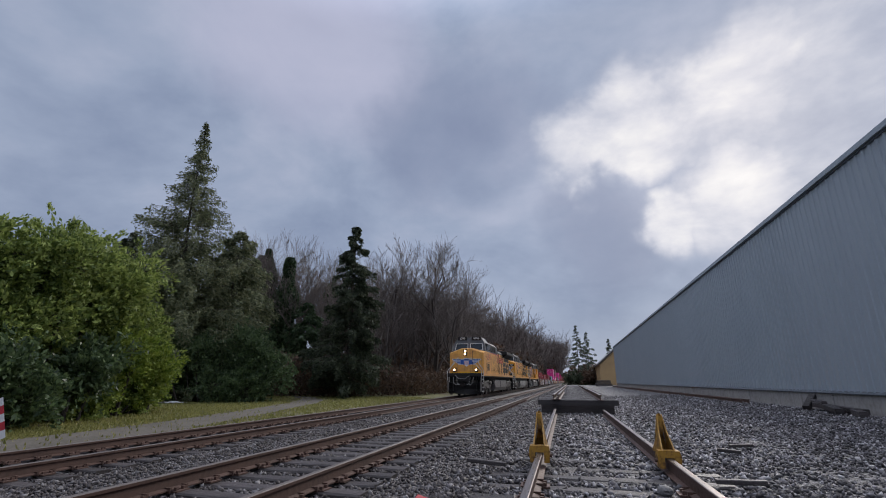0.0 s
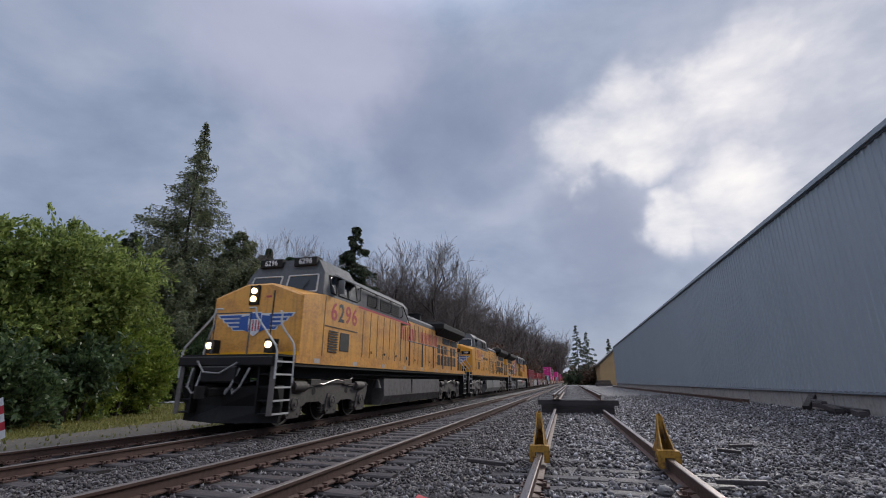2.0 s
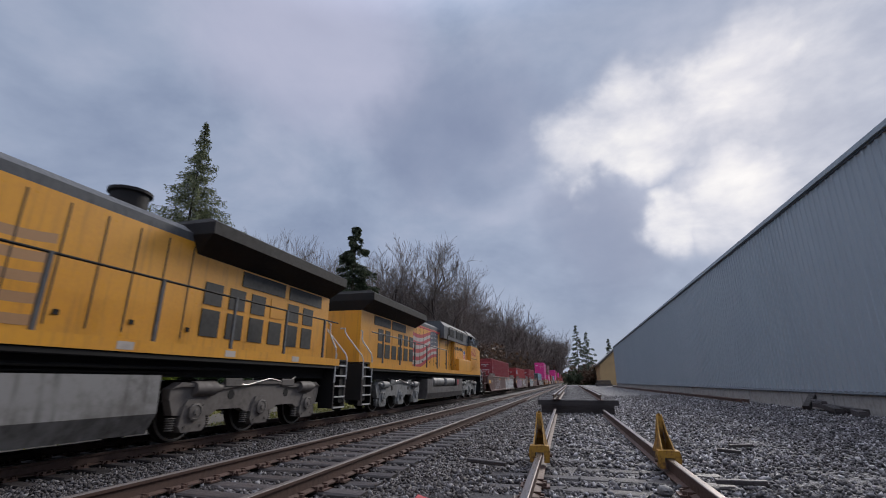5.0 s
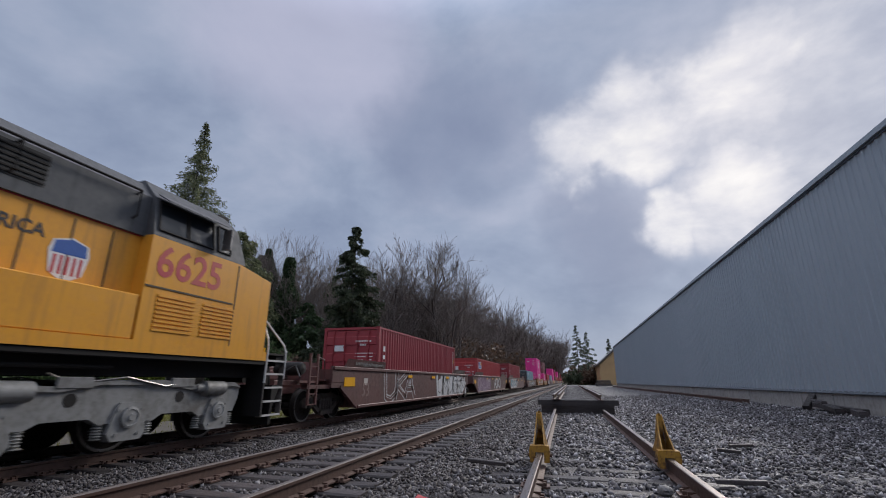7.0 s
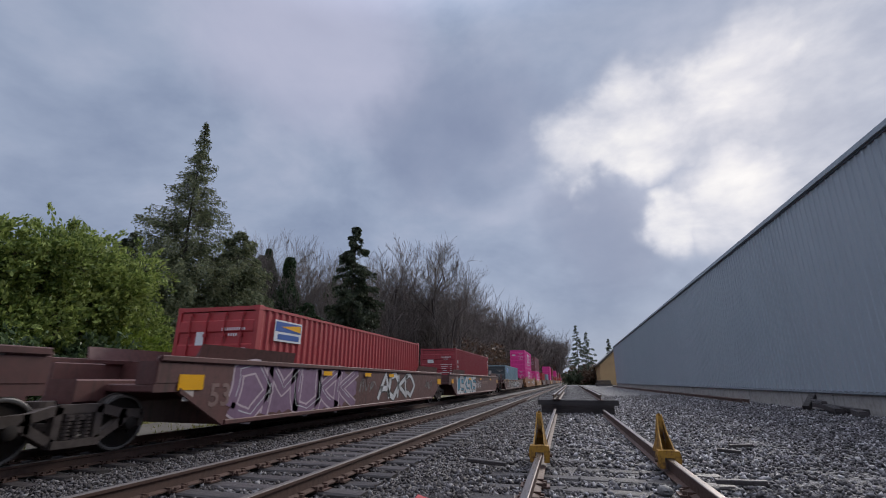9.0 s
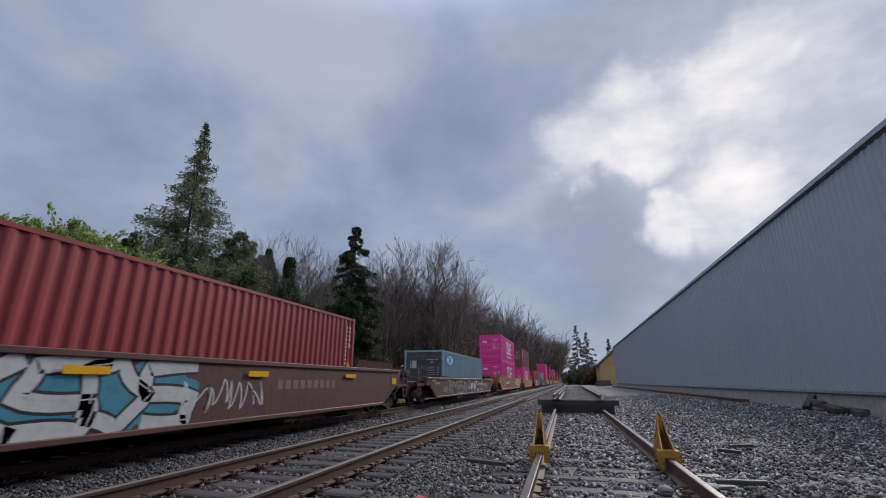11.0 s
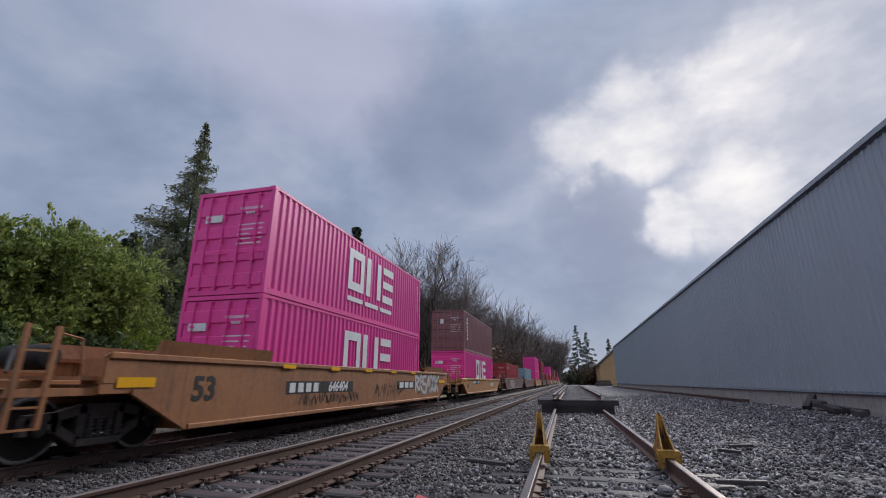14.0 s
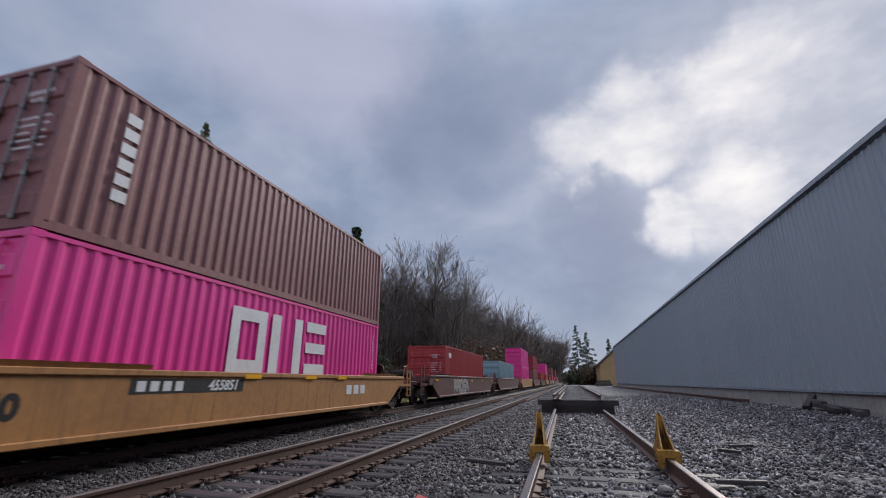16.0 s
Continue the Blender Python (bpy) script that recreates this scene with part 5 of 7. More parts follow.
        # end handrails and steps
        for f0, sg in ((0.0, 1), (L, -1)):
            F = lambda q: Y(f0 + sg * q)
            hrs = Shape()
            hrs.tube([(sx * 1.44, F(1.36), 1.10), (sx * 1.44, F(1.34), 1.95), (sx * 1.40, F(1.32), 2.12), (sx * 1.14, F(1.20), 2.50), (sx * 1.08, F(1.18), 2.62), (sx * 1.08, F(1.18), 2.90), (sx * 1.02, F(1.20), 2.95)], 0.027, 8)
            hrs.tube([(sx * 1.44, F(0.62), 1.20), (sx * 1.44, F(0.62), 1.85), (sx * 1.38, F(0.62), 2.0), (sx * 0.72, F(0.66), 2.72), (sx * 0.64, F(0.68), 2.86), (sx * 0.62, F(0.68), 2.98), (sx * 0.42, F(0.70), 2.98)], 0.027, 8)
            part("end_handrail", hrs, M["rail_white"], e, "white-painted handrail")
            for k in range(5):
                z = 0.36 + k * 0.31
                tread = part("step", Shape().box(*sorted((sx * 1.0, sx * 1.44)), *sorted((F(0.66), F(1.32))), z, z + 0.03), K, e)
                part("step_edge", Shape().box(*sorted((sx * 1.43, sx * 1.455)), *sorted((F(0.66), F(1.32))), z - 0.01, z + 0.034), M["rail_white"], tread)
            sw = Shape().box(*sorted((sx * 1.0, sx * 1.43)), *sorted((F(1.32), F(1.38))), 0.36, 1.75).box(*sorted((sx * 0.95, sx * 1.0)), *sorted((F(0.62), F(1.38))), 0.36, 1.75)
            part("step_well", sw, K, e)
            for q in (0.62, 1.34):
                part("step_side_plate", Shape().box(*sorted((sx * 1.30, sx * 1.45)), *sorted((F(q), F(q + 0.03))), 0.34, 1.76, 0.008), M["truck_mid"], e)
    # body behind the cab
    ah = hw - 0.03 if kind != 3 else 1.2
    lower1 = Y(min(hood0, 9.1)) if kind != 3 else Y(8.8)
    part("auxiliary_cabin", Shape().box(-ah, ah, c1, lower1, 1.79, 3.62), P, e)
    part("auxiliary_roof", Shape().prism([(-1.26, 3.62), (1.26, 3.62), (1.26, 4.36), (1.0, 4.66), (-1.0, 4.66), (-1.26, 4.36)], "y", c1, Y(hood0)), G, e)
    part("engine_hood", Shape().box(-nar, nar, lower1, Y(end), 1.79, 3.95), P, e)
    part("hood_roof", Shape().prism([(-nar, 3.95), (nar, 3.95), (nar, 4.12), (nar - 0.25, 4.30), (-nar + 0.25, 4.30), (-nar, 4.12)], "y", Y(hood0), Y(end)), G, e)
    st = Shape().lathe((0, Y(15.1), 4.4), "z", [(-0.1, 0.34), (0.36, 0.34), (0.38, 0.40), (0.44, 0.40), (0.44, 0.30), (0.2, 0.28)], 20)
    part("exhaust_pipe", st, K if kind != 3 else M["white"], e, smooth=True)
    hn = Shape()
    for k in range(3):
        hn.lathe((-0.2 + 0.2 * k, Y(hood0 + 1.5), 4.55), "y", [(-0.3, 0.09), (-0.26, 0.05), (0.15, 0.03), (0.2, 0.0)], 10)
    hn.box(-0.35, 0.35, Y(hood0 + 1.4), Y(hood0 + 1.6), 4.38, 4.5)
    part("horn", hn, K, e)
    rw = loft([[(-nar, Y(rad0 + 0.15), 3.72), (nar, Y(rad0 + 0.15), 3.72), (nar, Y(end), 3.72), (-nar, Y(end), 3.72)],
               [(-1.52, Y(rad0 - 0.05), 4.08), (1.52, Y(rad0 - 0.05), 4.08), (1.52, Y(end + 0.1), 4.08), (-1.52, Y(end + 0.1), 4.08)],
               [(-1.52, Y(rad0 - 0.05), 4.34), (1.52, Y(rad0 - 0.05), 4.34), (1.52, Y(end + 0.1), 4.34), (-1.52, Y(end + 0.1), 4.34)],
               [(-1.3, Y(rad0 + 0.05), 4.46), (1.3, Y(rad0 + 0.05), 4.46), (1.3, Y(end), 4.46), (-1.3, Y(end), 4.46)]])
    part("radiator_wing", rw, K, e)
    # fuel tank
    t0, t1 = 7.55, 15.3
    if kind != 3:
        tk = Shape().prism([(-1.43, 0.60), (-1.25, 0.27), (1.25, 0.27), (1.43, 0.60), (1.40, 1.24), (-1.40, 1.24)], "y", Y(t0), Y(t1))
        tk.slot(1).box(-1.435, 1.435, Y(t0 + 3.2), Y(t0 + 3.26), 0.62, 1.243)
        part("fuel_tank", tk, [M["tank_dirty" if kind == 1 else "tank"], K], e)
        part("bell", Shape().lathe((1.3, Y(t0 - 0.45), 1.15), "z", [(-0.25, 0.19), (-0.22, 0.16), (-0.05, 0.11), (0.05, 0.06), (0.08, 0)], 14), K, e, smooth=True)
    else:
        tk = Shape().prism([(-1.42, 0.56), (-1.3, 0.27), (1.3, 0.27), (1.42, 0.56), (1.42, 0.86), (-1.42, 0.86)], "y", Y(t0), Y(t1))
        tk.box(-1.42, 1.42, Y(t0), Y(t0 + 1.6), 0.86, 1.3).box(-1.42, 1.42, Y(t1 - 1.0), Y(t1), 0.86, 1.25).box(-1.0, 1.0, Y(t0), Y(t1), 0.86, 1.25)
        part("fuel_tank", tk, M["tank_dirty"], e)
        for sx in (-1, 1):
            for a, b in ((9.45, 11.7), (11.95, 14.2)):
                part("air_reservoir", Shape().lathe((sx * 1.2, Y((a + b) / 2), 1.12), "y", [(-(b - a) / 2, 0.0), (-(b - a) / 2 + 0.05, 0.16), (-(b - a) / 2 + 0.15, 0.235), ((b - a) / 2 - 0.15, 0.235), ((b - a) / 2 - 0.05, 0.16), ((b - a) / 2, 0)], 18), M["tank"], e, smooth=True)
            part("tank_gauge", Shape().box(*sorted((sx * 1.42, sx * 1.43)), Y(8.7), Y(8.95), 0.95, 1.25), M["red_line"], e)
    pp = Shape()
    for sx in (-1, 1):
        pp.tube([(sx * 1.25, Y(5.0), 1.35), (sx * 1.25, Y(17.5), 1.38)], 0.035, 6)
        pp.tube([(sx * 1.15, Y(6.6), 1.28), (sx * 1.15, Y(16.2), 1.30)], 0.03, 6)
    part("underframe_piping", pp, K, e)
    tc = 3.85 if kind == 1 else 4.0 if kind == 2 else 4.5
    tm = M[("truck_dirty", "truck_mid", "truck_grey")[kind - 1]]
    loco_truck(e, Y(tc), tm, sense)
    loco_truck(e, Y(L - tc - 0.45), tm, sense)
    # pilot, plough and couplers
    pl = loft([[(-1.42, Y(0.95), 0.16), (0, Y(0.42), 0.16), (1.42, Y(0.95), 0.16), (1.42, Y(1.05), 0.16), (0, Y(1.05), 0.16), (-1.42, Y(1.05), 0.16)],
               [(-1.45, Y(0.98), 0.55), (0, Y(0.62), 0.55), (1.45, Y(0.98), 0.55), (1.45, Y(1.05), 0.55), (0, Y(1.05), 0.55), (-1.45, Y(1.05), 0.55)],
               [(-1.45, Y(0.75), 1.05), (0, Y(0.55), 0.98), (1.45, Y(0.75), 1.05), (1.45, Y(1.05), 1.05), (0, Y(1.05), 1.05), (-1.45, Y(1.05), 1.05)]])
    part("snow_plough", pl, K, e)
    ac = Shape().box(-1.4, 1.4, Y(0.5), Y(0.95), 1.5, 1.74, 0.03).box(-0.5, 0.5, Y(0.35), Y(0.95), 1.1, 1.5, 0.04)
    part("anticlimber", ac, K, e)
    part("coupler", coupler_mesh(), None, e, at=pose(0, Y(0.05), 0))
    part("coupler", coupler_mesh(), None, e, at=pose(0, Y(L - 0.05), 0, 0, 0, 180))
    hs = Shape()
    for q in (-0.9, -0.6, 0.5, 0.8):
        hs.tube([(q, Y(0.5), 1.45), (q * 0.9, Y(0.3), 1.0), (q * 0.7, Y(0.28), 0.85), (q * 0.5, Y(0.45), 0.95)], 0.028, 6)
    hs.tube([(-0.75, Y(0.45), 1.62), (-0.4, Y(0.3), 1.35), (0.1, Y(0.28), 1.32), (0.45, Y(0.45), 1.58)], 0.024, 6)
    part("brake_hose", hs, M["rubber"] if kind != 1 else M["tank"], e)
    part("rear_pilot", Shape().box(-1.4, 1.4, Y(L - 0.95), Y(L - 0.6), 0.5, 1.74, 0.03), K, e)
    part("nose_grab_rail", Shape().tube([(-0.55, Y(0.62), 1.8), (-0.55, Y(0.62), 2.85), (0.55, Y(0.62), 2.85), (0.55, Y(0.62), 1.8)], 0.02, 6), G, e)
    TRAIN.append((e, yc, turn))
    return e, Y, hw, nar


def side_words(e, Y, x, s0, s1, z, h, mat, sx, n_first, n_second):
    """Two words of a company name as plain upright bars of their size and colour."""
    total = n_first + n_second + 1.0
    step = (s1 - s0) / total
    for k in range(n_first + n_second):
        pos = k + (1.0 if k >= n_first else 0)
        a = Y(s0 + pos * step)
        for q in (0.02, 0.50):
            part("name_bar", Shape().box(*sorted((sx * x, sx * (x + 0.012))), a + step * q, a + step * (q + 0.17), z, z + h), mat, e)


loco1, Y1, _hw, _nar = locomotive(-71.5, -49.0, "6296", "yellow", "weathered yellow and grey diesel freight locomotive with lit headlights", 1, 0, True)
loco2, Y2, _, _ = locomotive(-49.0, -26.2, "7054", "yellow_fresh", "clean yellow and grey diesel freight locomotive behind the leader", 2)
loco3, Y3, _, _ = locomotive(-26.2, -2.7, "6625", "yellow_fresh", "yellow diesel freight locomotive facing backwards with a faded flag mural", 3, 180)
for sx in (-1, 1):
    side_words(loco1, Y1, _nar, 10.2, 16.4, 3.0, 0.62, M["letter_red"], sx, 5, 7)
    side_shield(loco2, sx * (_hw - 0.028), Y2(5.5), 2.97, sx)
    writing("BUILDING AMERICA", 0.25, M["dark_text"], loco2, side_pose(sx * (_hw - 0.026), Y2(7.15), 2.95, sx), bold=0.006)
    flag_mural(loco2, sx * _nar, sx, 10.0, 13.4, 2.1, 3.5, Y2, ("mural_tan", "yellow_fresh", "loco_grey"))
    flag_mural(loco3, sx * _nar, sx, 12.0, 16.4, 1.95, 3.72, Y3)
    side_shield(loco3, sx * 1.203, Y3(6.0), 2.9, sx)
    writing("BUILDING AMERICA", 0.27, M["dark_text"], loco3, side_pose(sx * 1.204, Y3(7.6), 3.22, sx), bold=0.006)
    part("tool_box", Shape().box(*sorted((sx * 1.2, sx * 1.45)), Y3(4.95), Y3(8.6), 1.8, 2.55, 0.02), M["yellow_fresh"], loco3)

# ---- cars and their loads ----
w1 = well_car(-0.9, 18.1, "well_brown", 1.58, "dark brown well car with black and white sprayed graffiti", "coupler", "shared", raised=True)
w2 = well_car(19.8, 38.1, "well_brown", 1.58, "dark brown well car with a large purple graffiti panel", "open", "shared", raised=True)
w3 = well_car(39.8, 58.55, "well_brown", 1.58, "dark brown well car with white and blue scrawls", "open", "coupler", raised=True)
w4 = well_car(62.3, 82.6, "well_brown", 1.32, "low red-brown well car with grey and orange graffiti")
w5 = well_car(86.4, 106.8, "well_rust", 1.58, "rusty orange-brown well car with black number panels", raised=True)
w6 = well_car(110.5, 127.0, "well_tan", 1.32, "tan well car carrying a double stack of containers")
w7 = well_car(130.8, 150.6, "well_brown", 1.45, "dark brown well car carrying one red container")

c1 = container(9.15, 0.34, 2.896, "maroon", "maroon ribbed steel container riding low in a well car")
c2 = container(28.7, 0.34, 2.591, "red", "faded red ribbed container with a blue and white sign")
c3 = container(48.55, 0.34, 2.896, "maroon", "maroon ribbed container with small white codes")
c4 = container(72.4, 0.34, 2.591, "teal", "grey-blue ribbed container with dark doors and rusty edges", "charcoal")
c5a = container(96.3, 0.34, 2.896, "pink", "bright magenta ribbed container sitting in the well")
c5b = container(96.3, 3.245, 2.896, "pink", "bright magenta ribbed container stacked on another one")
c6a = container(118.55, 0.34, 2.896, "pink", "bright magenta ribbed container under a brown one")
c6b = container(118.55, 3.245, 2.896, "brown", "dull brown ribbed container stacked on a magenta one")
c7 = container(140.9, 0.34, 2.896, "red", "bright red ribbed container with a white mark")

xs_ = 1.2235
hl_ = 6.096
for c, H in ((c1, 2.896), (c2, 2.591), (c3, 2.896), (c4, 2.591), (c5a, 2.896), (c5b, 2.896), (c6a, 2.896), (c6b, 2.896), (c7, 2.896)):
    door_codes(c, 12.192, H, "white" if c is not c4 else "flag_white", c in (c2, c6b))
for c, H in ((c1, 2.896), (c3, 2.896)):
    end_plate(c, "logo_patch", "white", -0.72, -0.28, H - 0.95, H - 0.72, -hl_ - 0.004, "small white mark")
    for k, hh in enumerate((0.20, 0.16, 0.2)):
        plate(c, "logo_block", "white", -hl_ + 0.42, -hl_ + 0.62, H - 0.95 - k * 0.30, H - 0.95 - k * 0.30 + hh, xs_, label="white block of a column")
    code_bars(c, "white", hl_ - 0.62, H - 0.4, xs_, 10, 0.13, 0.06, 0.08)
    code_bars(c, "white", hl_ - 0.40, H - 0.4, xs_, 4, 0.13, 0.06, 0.08)
    for k, zz in enumerate((H - 1.0, H - 1.65)):
        part("warning_triangle", Shape().prism([(hl_ - 0.48, zz), (hl_ - 0.28, zz), (hl_ - 0.38, zz + 0.2)], "x", xs_, xs_ + 0.004), M["reflector"], c)
plate(c2, "sign", "white", -hl_ + 0.65, -hl_ + 1.86, 1.78, 2.32, xs_, label="white sign with a blue and yellow picture")
plate(c2, "sign_sky", "blue", -hl_ + 0.69, -hl_ + 1.82, 2.03, 2.28, xs_ + 0.004)
part("sign_beam", Shape().prism([(-hl_ + 0.9, 2.16), (-hl_ + 1.80, 2.07), (-hl_ + 1.80, 2.26)], "x", xs_ + 0.008, xs_ + 0.011), M["reflector"], c2)
part("sign_words", Shape().box(xs_ + 0.004, xs_ + 0.008, -hl_ + 0.8, -hl_ + 1.75, 1.83, 1.97), M["blue"], c2)
plate(c4, "logo_panel", "white", -hl_ + 0.75, -hl_ + 2.20, 1.79, 2.29, xs_, label="white and blue square panels of a company mark")
for a, b in ((0.75, 1.23), (1.72, 2.20)):
    plate(c4, "logo_square", "logo_blue", -hl_ + a, -hl_ + b, 1.79, 2.29, xs_ + 0.004)
for y0 in (0.84, 1.81):
    part("logo_figure", Shape().prism([(-hl_ + y0, 1.90), (-hl_ + y0 + 0.3, 1.90), (-hl_ + y0 + 0.3, 2.18), (-hl_ + y0, 2.18)], "x", xs_ + 0.008, xs_ + 0.011), M["white"], c4)
part("logo_ring", Shape().lathe((xs_ + 0.004, -hl_ + 1.475, 2.04), "x", [(0, 0.19), (0.004, 0.19), (0.004, 0.10), (0, 0.10)], 24), M["logo_blue"], c4)
end_plate(c4, "door_emblem", "flag_white", -0.85, -0.45, 1.55, 1.98, -hl_ - 0.004, "pale round emblem on the door")
for c, whole, yy in ((c5b, True, -1.75), (c5a, False, -1.75), (c6a, True, -1.95)):
    ye = square_logo(c, 12.192, 2.896, yy, 0.98, 1.46, True)
    end_plate(c, "door_logo", "white", -0.9, -0.35, 2.0, 2.2, -hl_ - 0.004, "white mark on the door")
    if c is c5b:
        for k in range(3):
            plate(c, "name_bar", "white", -1.75 + k * 1.4, -0.55 + k * 1.4, 0.58, 0.74, xs_, label="white bar of a company name")
    code_bars(c, "white", hl_ - 0.5, 2.4, xs_, 10, 0.13, 0.05, 0.08)
for k in range(6):
    plate(c6b, "name_bar", "white", -hl_ + 0.95, -hl_ + 1.22, 2.25 - k * 0.29, 2.45 - k * 0.29, xs_, label="white bar of a column")
for k in range(2):
    plate(c7, "logo_block", "white", -hl_ + 0.7 + k * 0.35, -hl_ + 0.95 + k * 0.35, 2.2, 2.5, xs_)

SX = 1.456
yc = 8.6
yellow_marks(w1, -0.9, 18.1, (0.25,), 1.12, 0.75, 0.28)
plate(w1, "placard", "flag_white", 1.35 - yc, 1.65 - yc, 1.02, 1.24, SX)
yellow_marks(w1, -0.9, 18.1, (6.0, 9.6, 12.4), 1.34, 0.55, 0.12)
writing("53", 0.62, M["faded_mark"], w1, side_pose(SX + 0.003, 1.5 - yc, 0.83), bold=0.01)
painted_figures(w1, SX, 10.5 - yc, 17.2 - yc, 0.36, 1.46, "graf_white", "graf_black", 11, 6, "graf_white", 0.25)
painted_figures(w1, SX, 3.3 - yc, 6.7 - yc, 0.45, 1.48, "well_brown", "graf_white", 12, 3, None, 0.20)
tag_line(w1, SX + 0.03, 0.6 - yc, 3.0 - yc, 1.70, 0.16, "graf_silver", 3)
tag_line(w1, SX, 16.6 - yc, 17.6 - yc, 1.2, 0.4, "graf_white", 4)
tag_line(w1, SX + 0.03, 14.6 - yc, 16.6 - yc, 1.72, 0.16, "graf_silver", 5)
yc = 28.95
yellow_marks(w2, 19.8, 38.1, (20.6, 37.6), 1.12, 0.6, 0.28)
plate(w2, "placard", "flag_white", 20.45 - yc, 20.7 - yc, 0.78, 0.98, SX)
yellow_marks(w2, 19.8, 38.1, (25.6, 28.4, 30.6), 1.36, 0.5, 0.12)
writing("53", 0.62, M["faded_mark"], w2, side_pose(SX + 0.003, 21.4 - yc, 0.85), bold=0.01)
painted_figures(w2, SX, 21.8 - yc, 27.5 - yc, 0.40, 1.46, "graf_purple", "graf_pale", 23, 5, "graf_purple", 0.22)
painted_figures(w2, SX, 29.5 - yc, 33.5 - yc, 0.5, 1.4, "graf_white", "graf_black", 22, 4, None, 0.2)
tag_line(w2, SX, 27.8 - yc, 29.2 - yc, 1.0, 0.5, "graf_silver", 6)
tag_line(w2, SX, 35.2 - yc, 36.4 - yc, 1.0, 0.5, "graf_silver", 7, 0.05)
yc = 49.175
yellow_marks(w3, 39.8, 58.55, (40.6, 57.9), 1.14, 0.45, 0.24)
yellow_marks(w3, 39.8, 58.55, (45.5, 49.4, 54.0), 1.30, 0.7, 0.12)
painted_figures(w3, SX, 41.8 - yc, 47.6 - yc, 0.42, 1.44, "graf_white", "graf_black", 31, 6, "graf_blue", 0.24)
tag_line(w3, SX, 47.4 - yc, 49.8 - yc, 0.85, 0.7, "graf_white", 8, 0.04)
code_bars(w3, "faded_mark", 50.2 - yc, 0.95, SX, 9, 0, 0.22, 0.22)
yc = 72.45
yellow_marks(w4, 62.3, 82.6, (63.6, 66.6, 69.6, 72.2, 74.6, 77.0, 81.9), 1.18, 0.62, 0.10)
painted_figures(w4, SX, 66.8 - yc, 71.3 - yc, 0.40, 1.22, "graf_silver", "graf_black", 44, 5, None, 0.30)
painted_figures(w4, SX, 71.6 - yc, 78.0 - yc, 0.42, 1.20, "loco_grey", "graf_black", 42, 6, "graf_white", 0.22)
tag_line(w4, SX, 65.5 - yc, 66.5 - yc, 0.72, 0.5, "graf_white", 9, 0.035)
tag_line(w4, SX, 77.8 - yc, 79.8 - yc, 0.8, 0.5, "graf_pale", 10, 0.035)
code_bars(w4, "graf_pale", 63.9 - yc, 0.98, SX, 5, 0, 0.12, 0.12)
yc = 96.6
yellow_marks(w5, 86.4, 106.8, (87.0,), 1.12, 0.7, 0.16)
yellow_marks(w5, 86.4, 106.8, (91.2, 93.6, 96.0, 98.4, 100.8), 1.50, 0.55, 0.1)
yellow_marks(w5, 86.4, 106.8, (105.7,), 1.12, 1.2, 0.16)
plate(w5, "number_panel", "graf_black", 91.2 - yc, 94.9 - yc, 0.82, 1.14, SX, label="black panel with white numbers")
writing("646404", 0.40, M["white"], w5, side_pose(SX + 0.006, 93.9 - yc, 0.98), shear=0.25, bold=0.01)
for k in range(4):
    plate(w5, "name_bar", "white", 91.35 - yc + k * 0.38, 91.6 - yc + k * 0.38, 0.86, 1.10, SX + 0.004)
plate(w5, "name_panel", "graf_black", 98.9 - yc, 101.2 - yc, 0.82, 1.14, SX)
for k in range(3):
    plate(w5, "name_bar", "white", 99.2 - yc + k * 0.62, 99.65 - yc + k * 0.62, 0.87, 1.10, SX + 0.004)
writing("53", 0.62, M["graf_black"], w5, side_pose(SX + 0.003, 88.5 - yc, 0.98), bold=0.02)
painted_figures(w5, SX, 101.3 - yc, 105.0 - yc, 0.62, 1.40, "graf_white", "graf_silver", 51, 7, None, 0.16)
tag_line(w5, SX, 96.6 - yc, 99.8 - yc, 0.85, 0.6, "graf_black", 11, 0.025)
tag_line(w5, SX, 91.8 - yc, 95.4 - yc, 0.66, 0.35, "graf_black", 12, 0.025)
plate(w5, "data_panel", "graf_black", 106.0 - yc, 106.65 - yc, 1.12, 1.42, SX, label="black data panel with pale frame")
yc = 118.75
yellow_marks(w6, 110.5, 127.0, (111.7, 117.2, 119.6, 121.4), 1.24, 0.55, 0.09)
plate(w6, "number_panel", "graf_black", 114.24 - yc, 116.95 - yc, 0.93, 1.18, SX, label="black panel with white numbers")
writing("455851", 0.28, M["white"], w6, side_pose(SX + 0.006, 116.35 - yc, 1.055), shear=0.25, bold=0.008)
for k in range(4):
    plate(w6, "name_bar", "white", 114.36 - yc + k * 0.26, 114.53 - yc + k * 0.26, 0.97, 1.14, SX + 0.004)
for k in range(3):
    plate(w6, "name_bar", "white", 121.8 - yc + k * 0.5, 122.15 - yc + k * 0.5, 0.74, 1.02, SX + 0.004)
writing("40", 0.45, M["graf_black"], w6, side_pose(SX + 0.003, 112.5 - yc, 0.80), bold=0.02)
yc = 140.7
yellow_marks(w7, 130.8, 150.6, (132.0, 137.0, 141.0, 145.0, 149.4), 1.2, 0.5, 0.1)
painted_figures(w7, SX, 136.0 - yc, 140.0 - yc, 0.5, 1.2, "graf_silver", "graf_white", 71, 5)

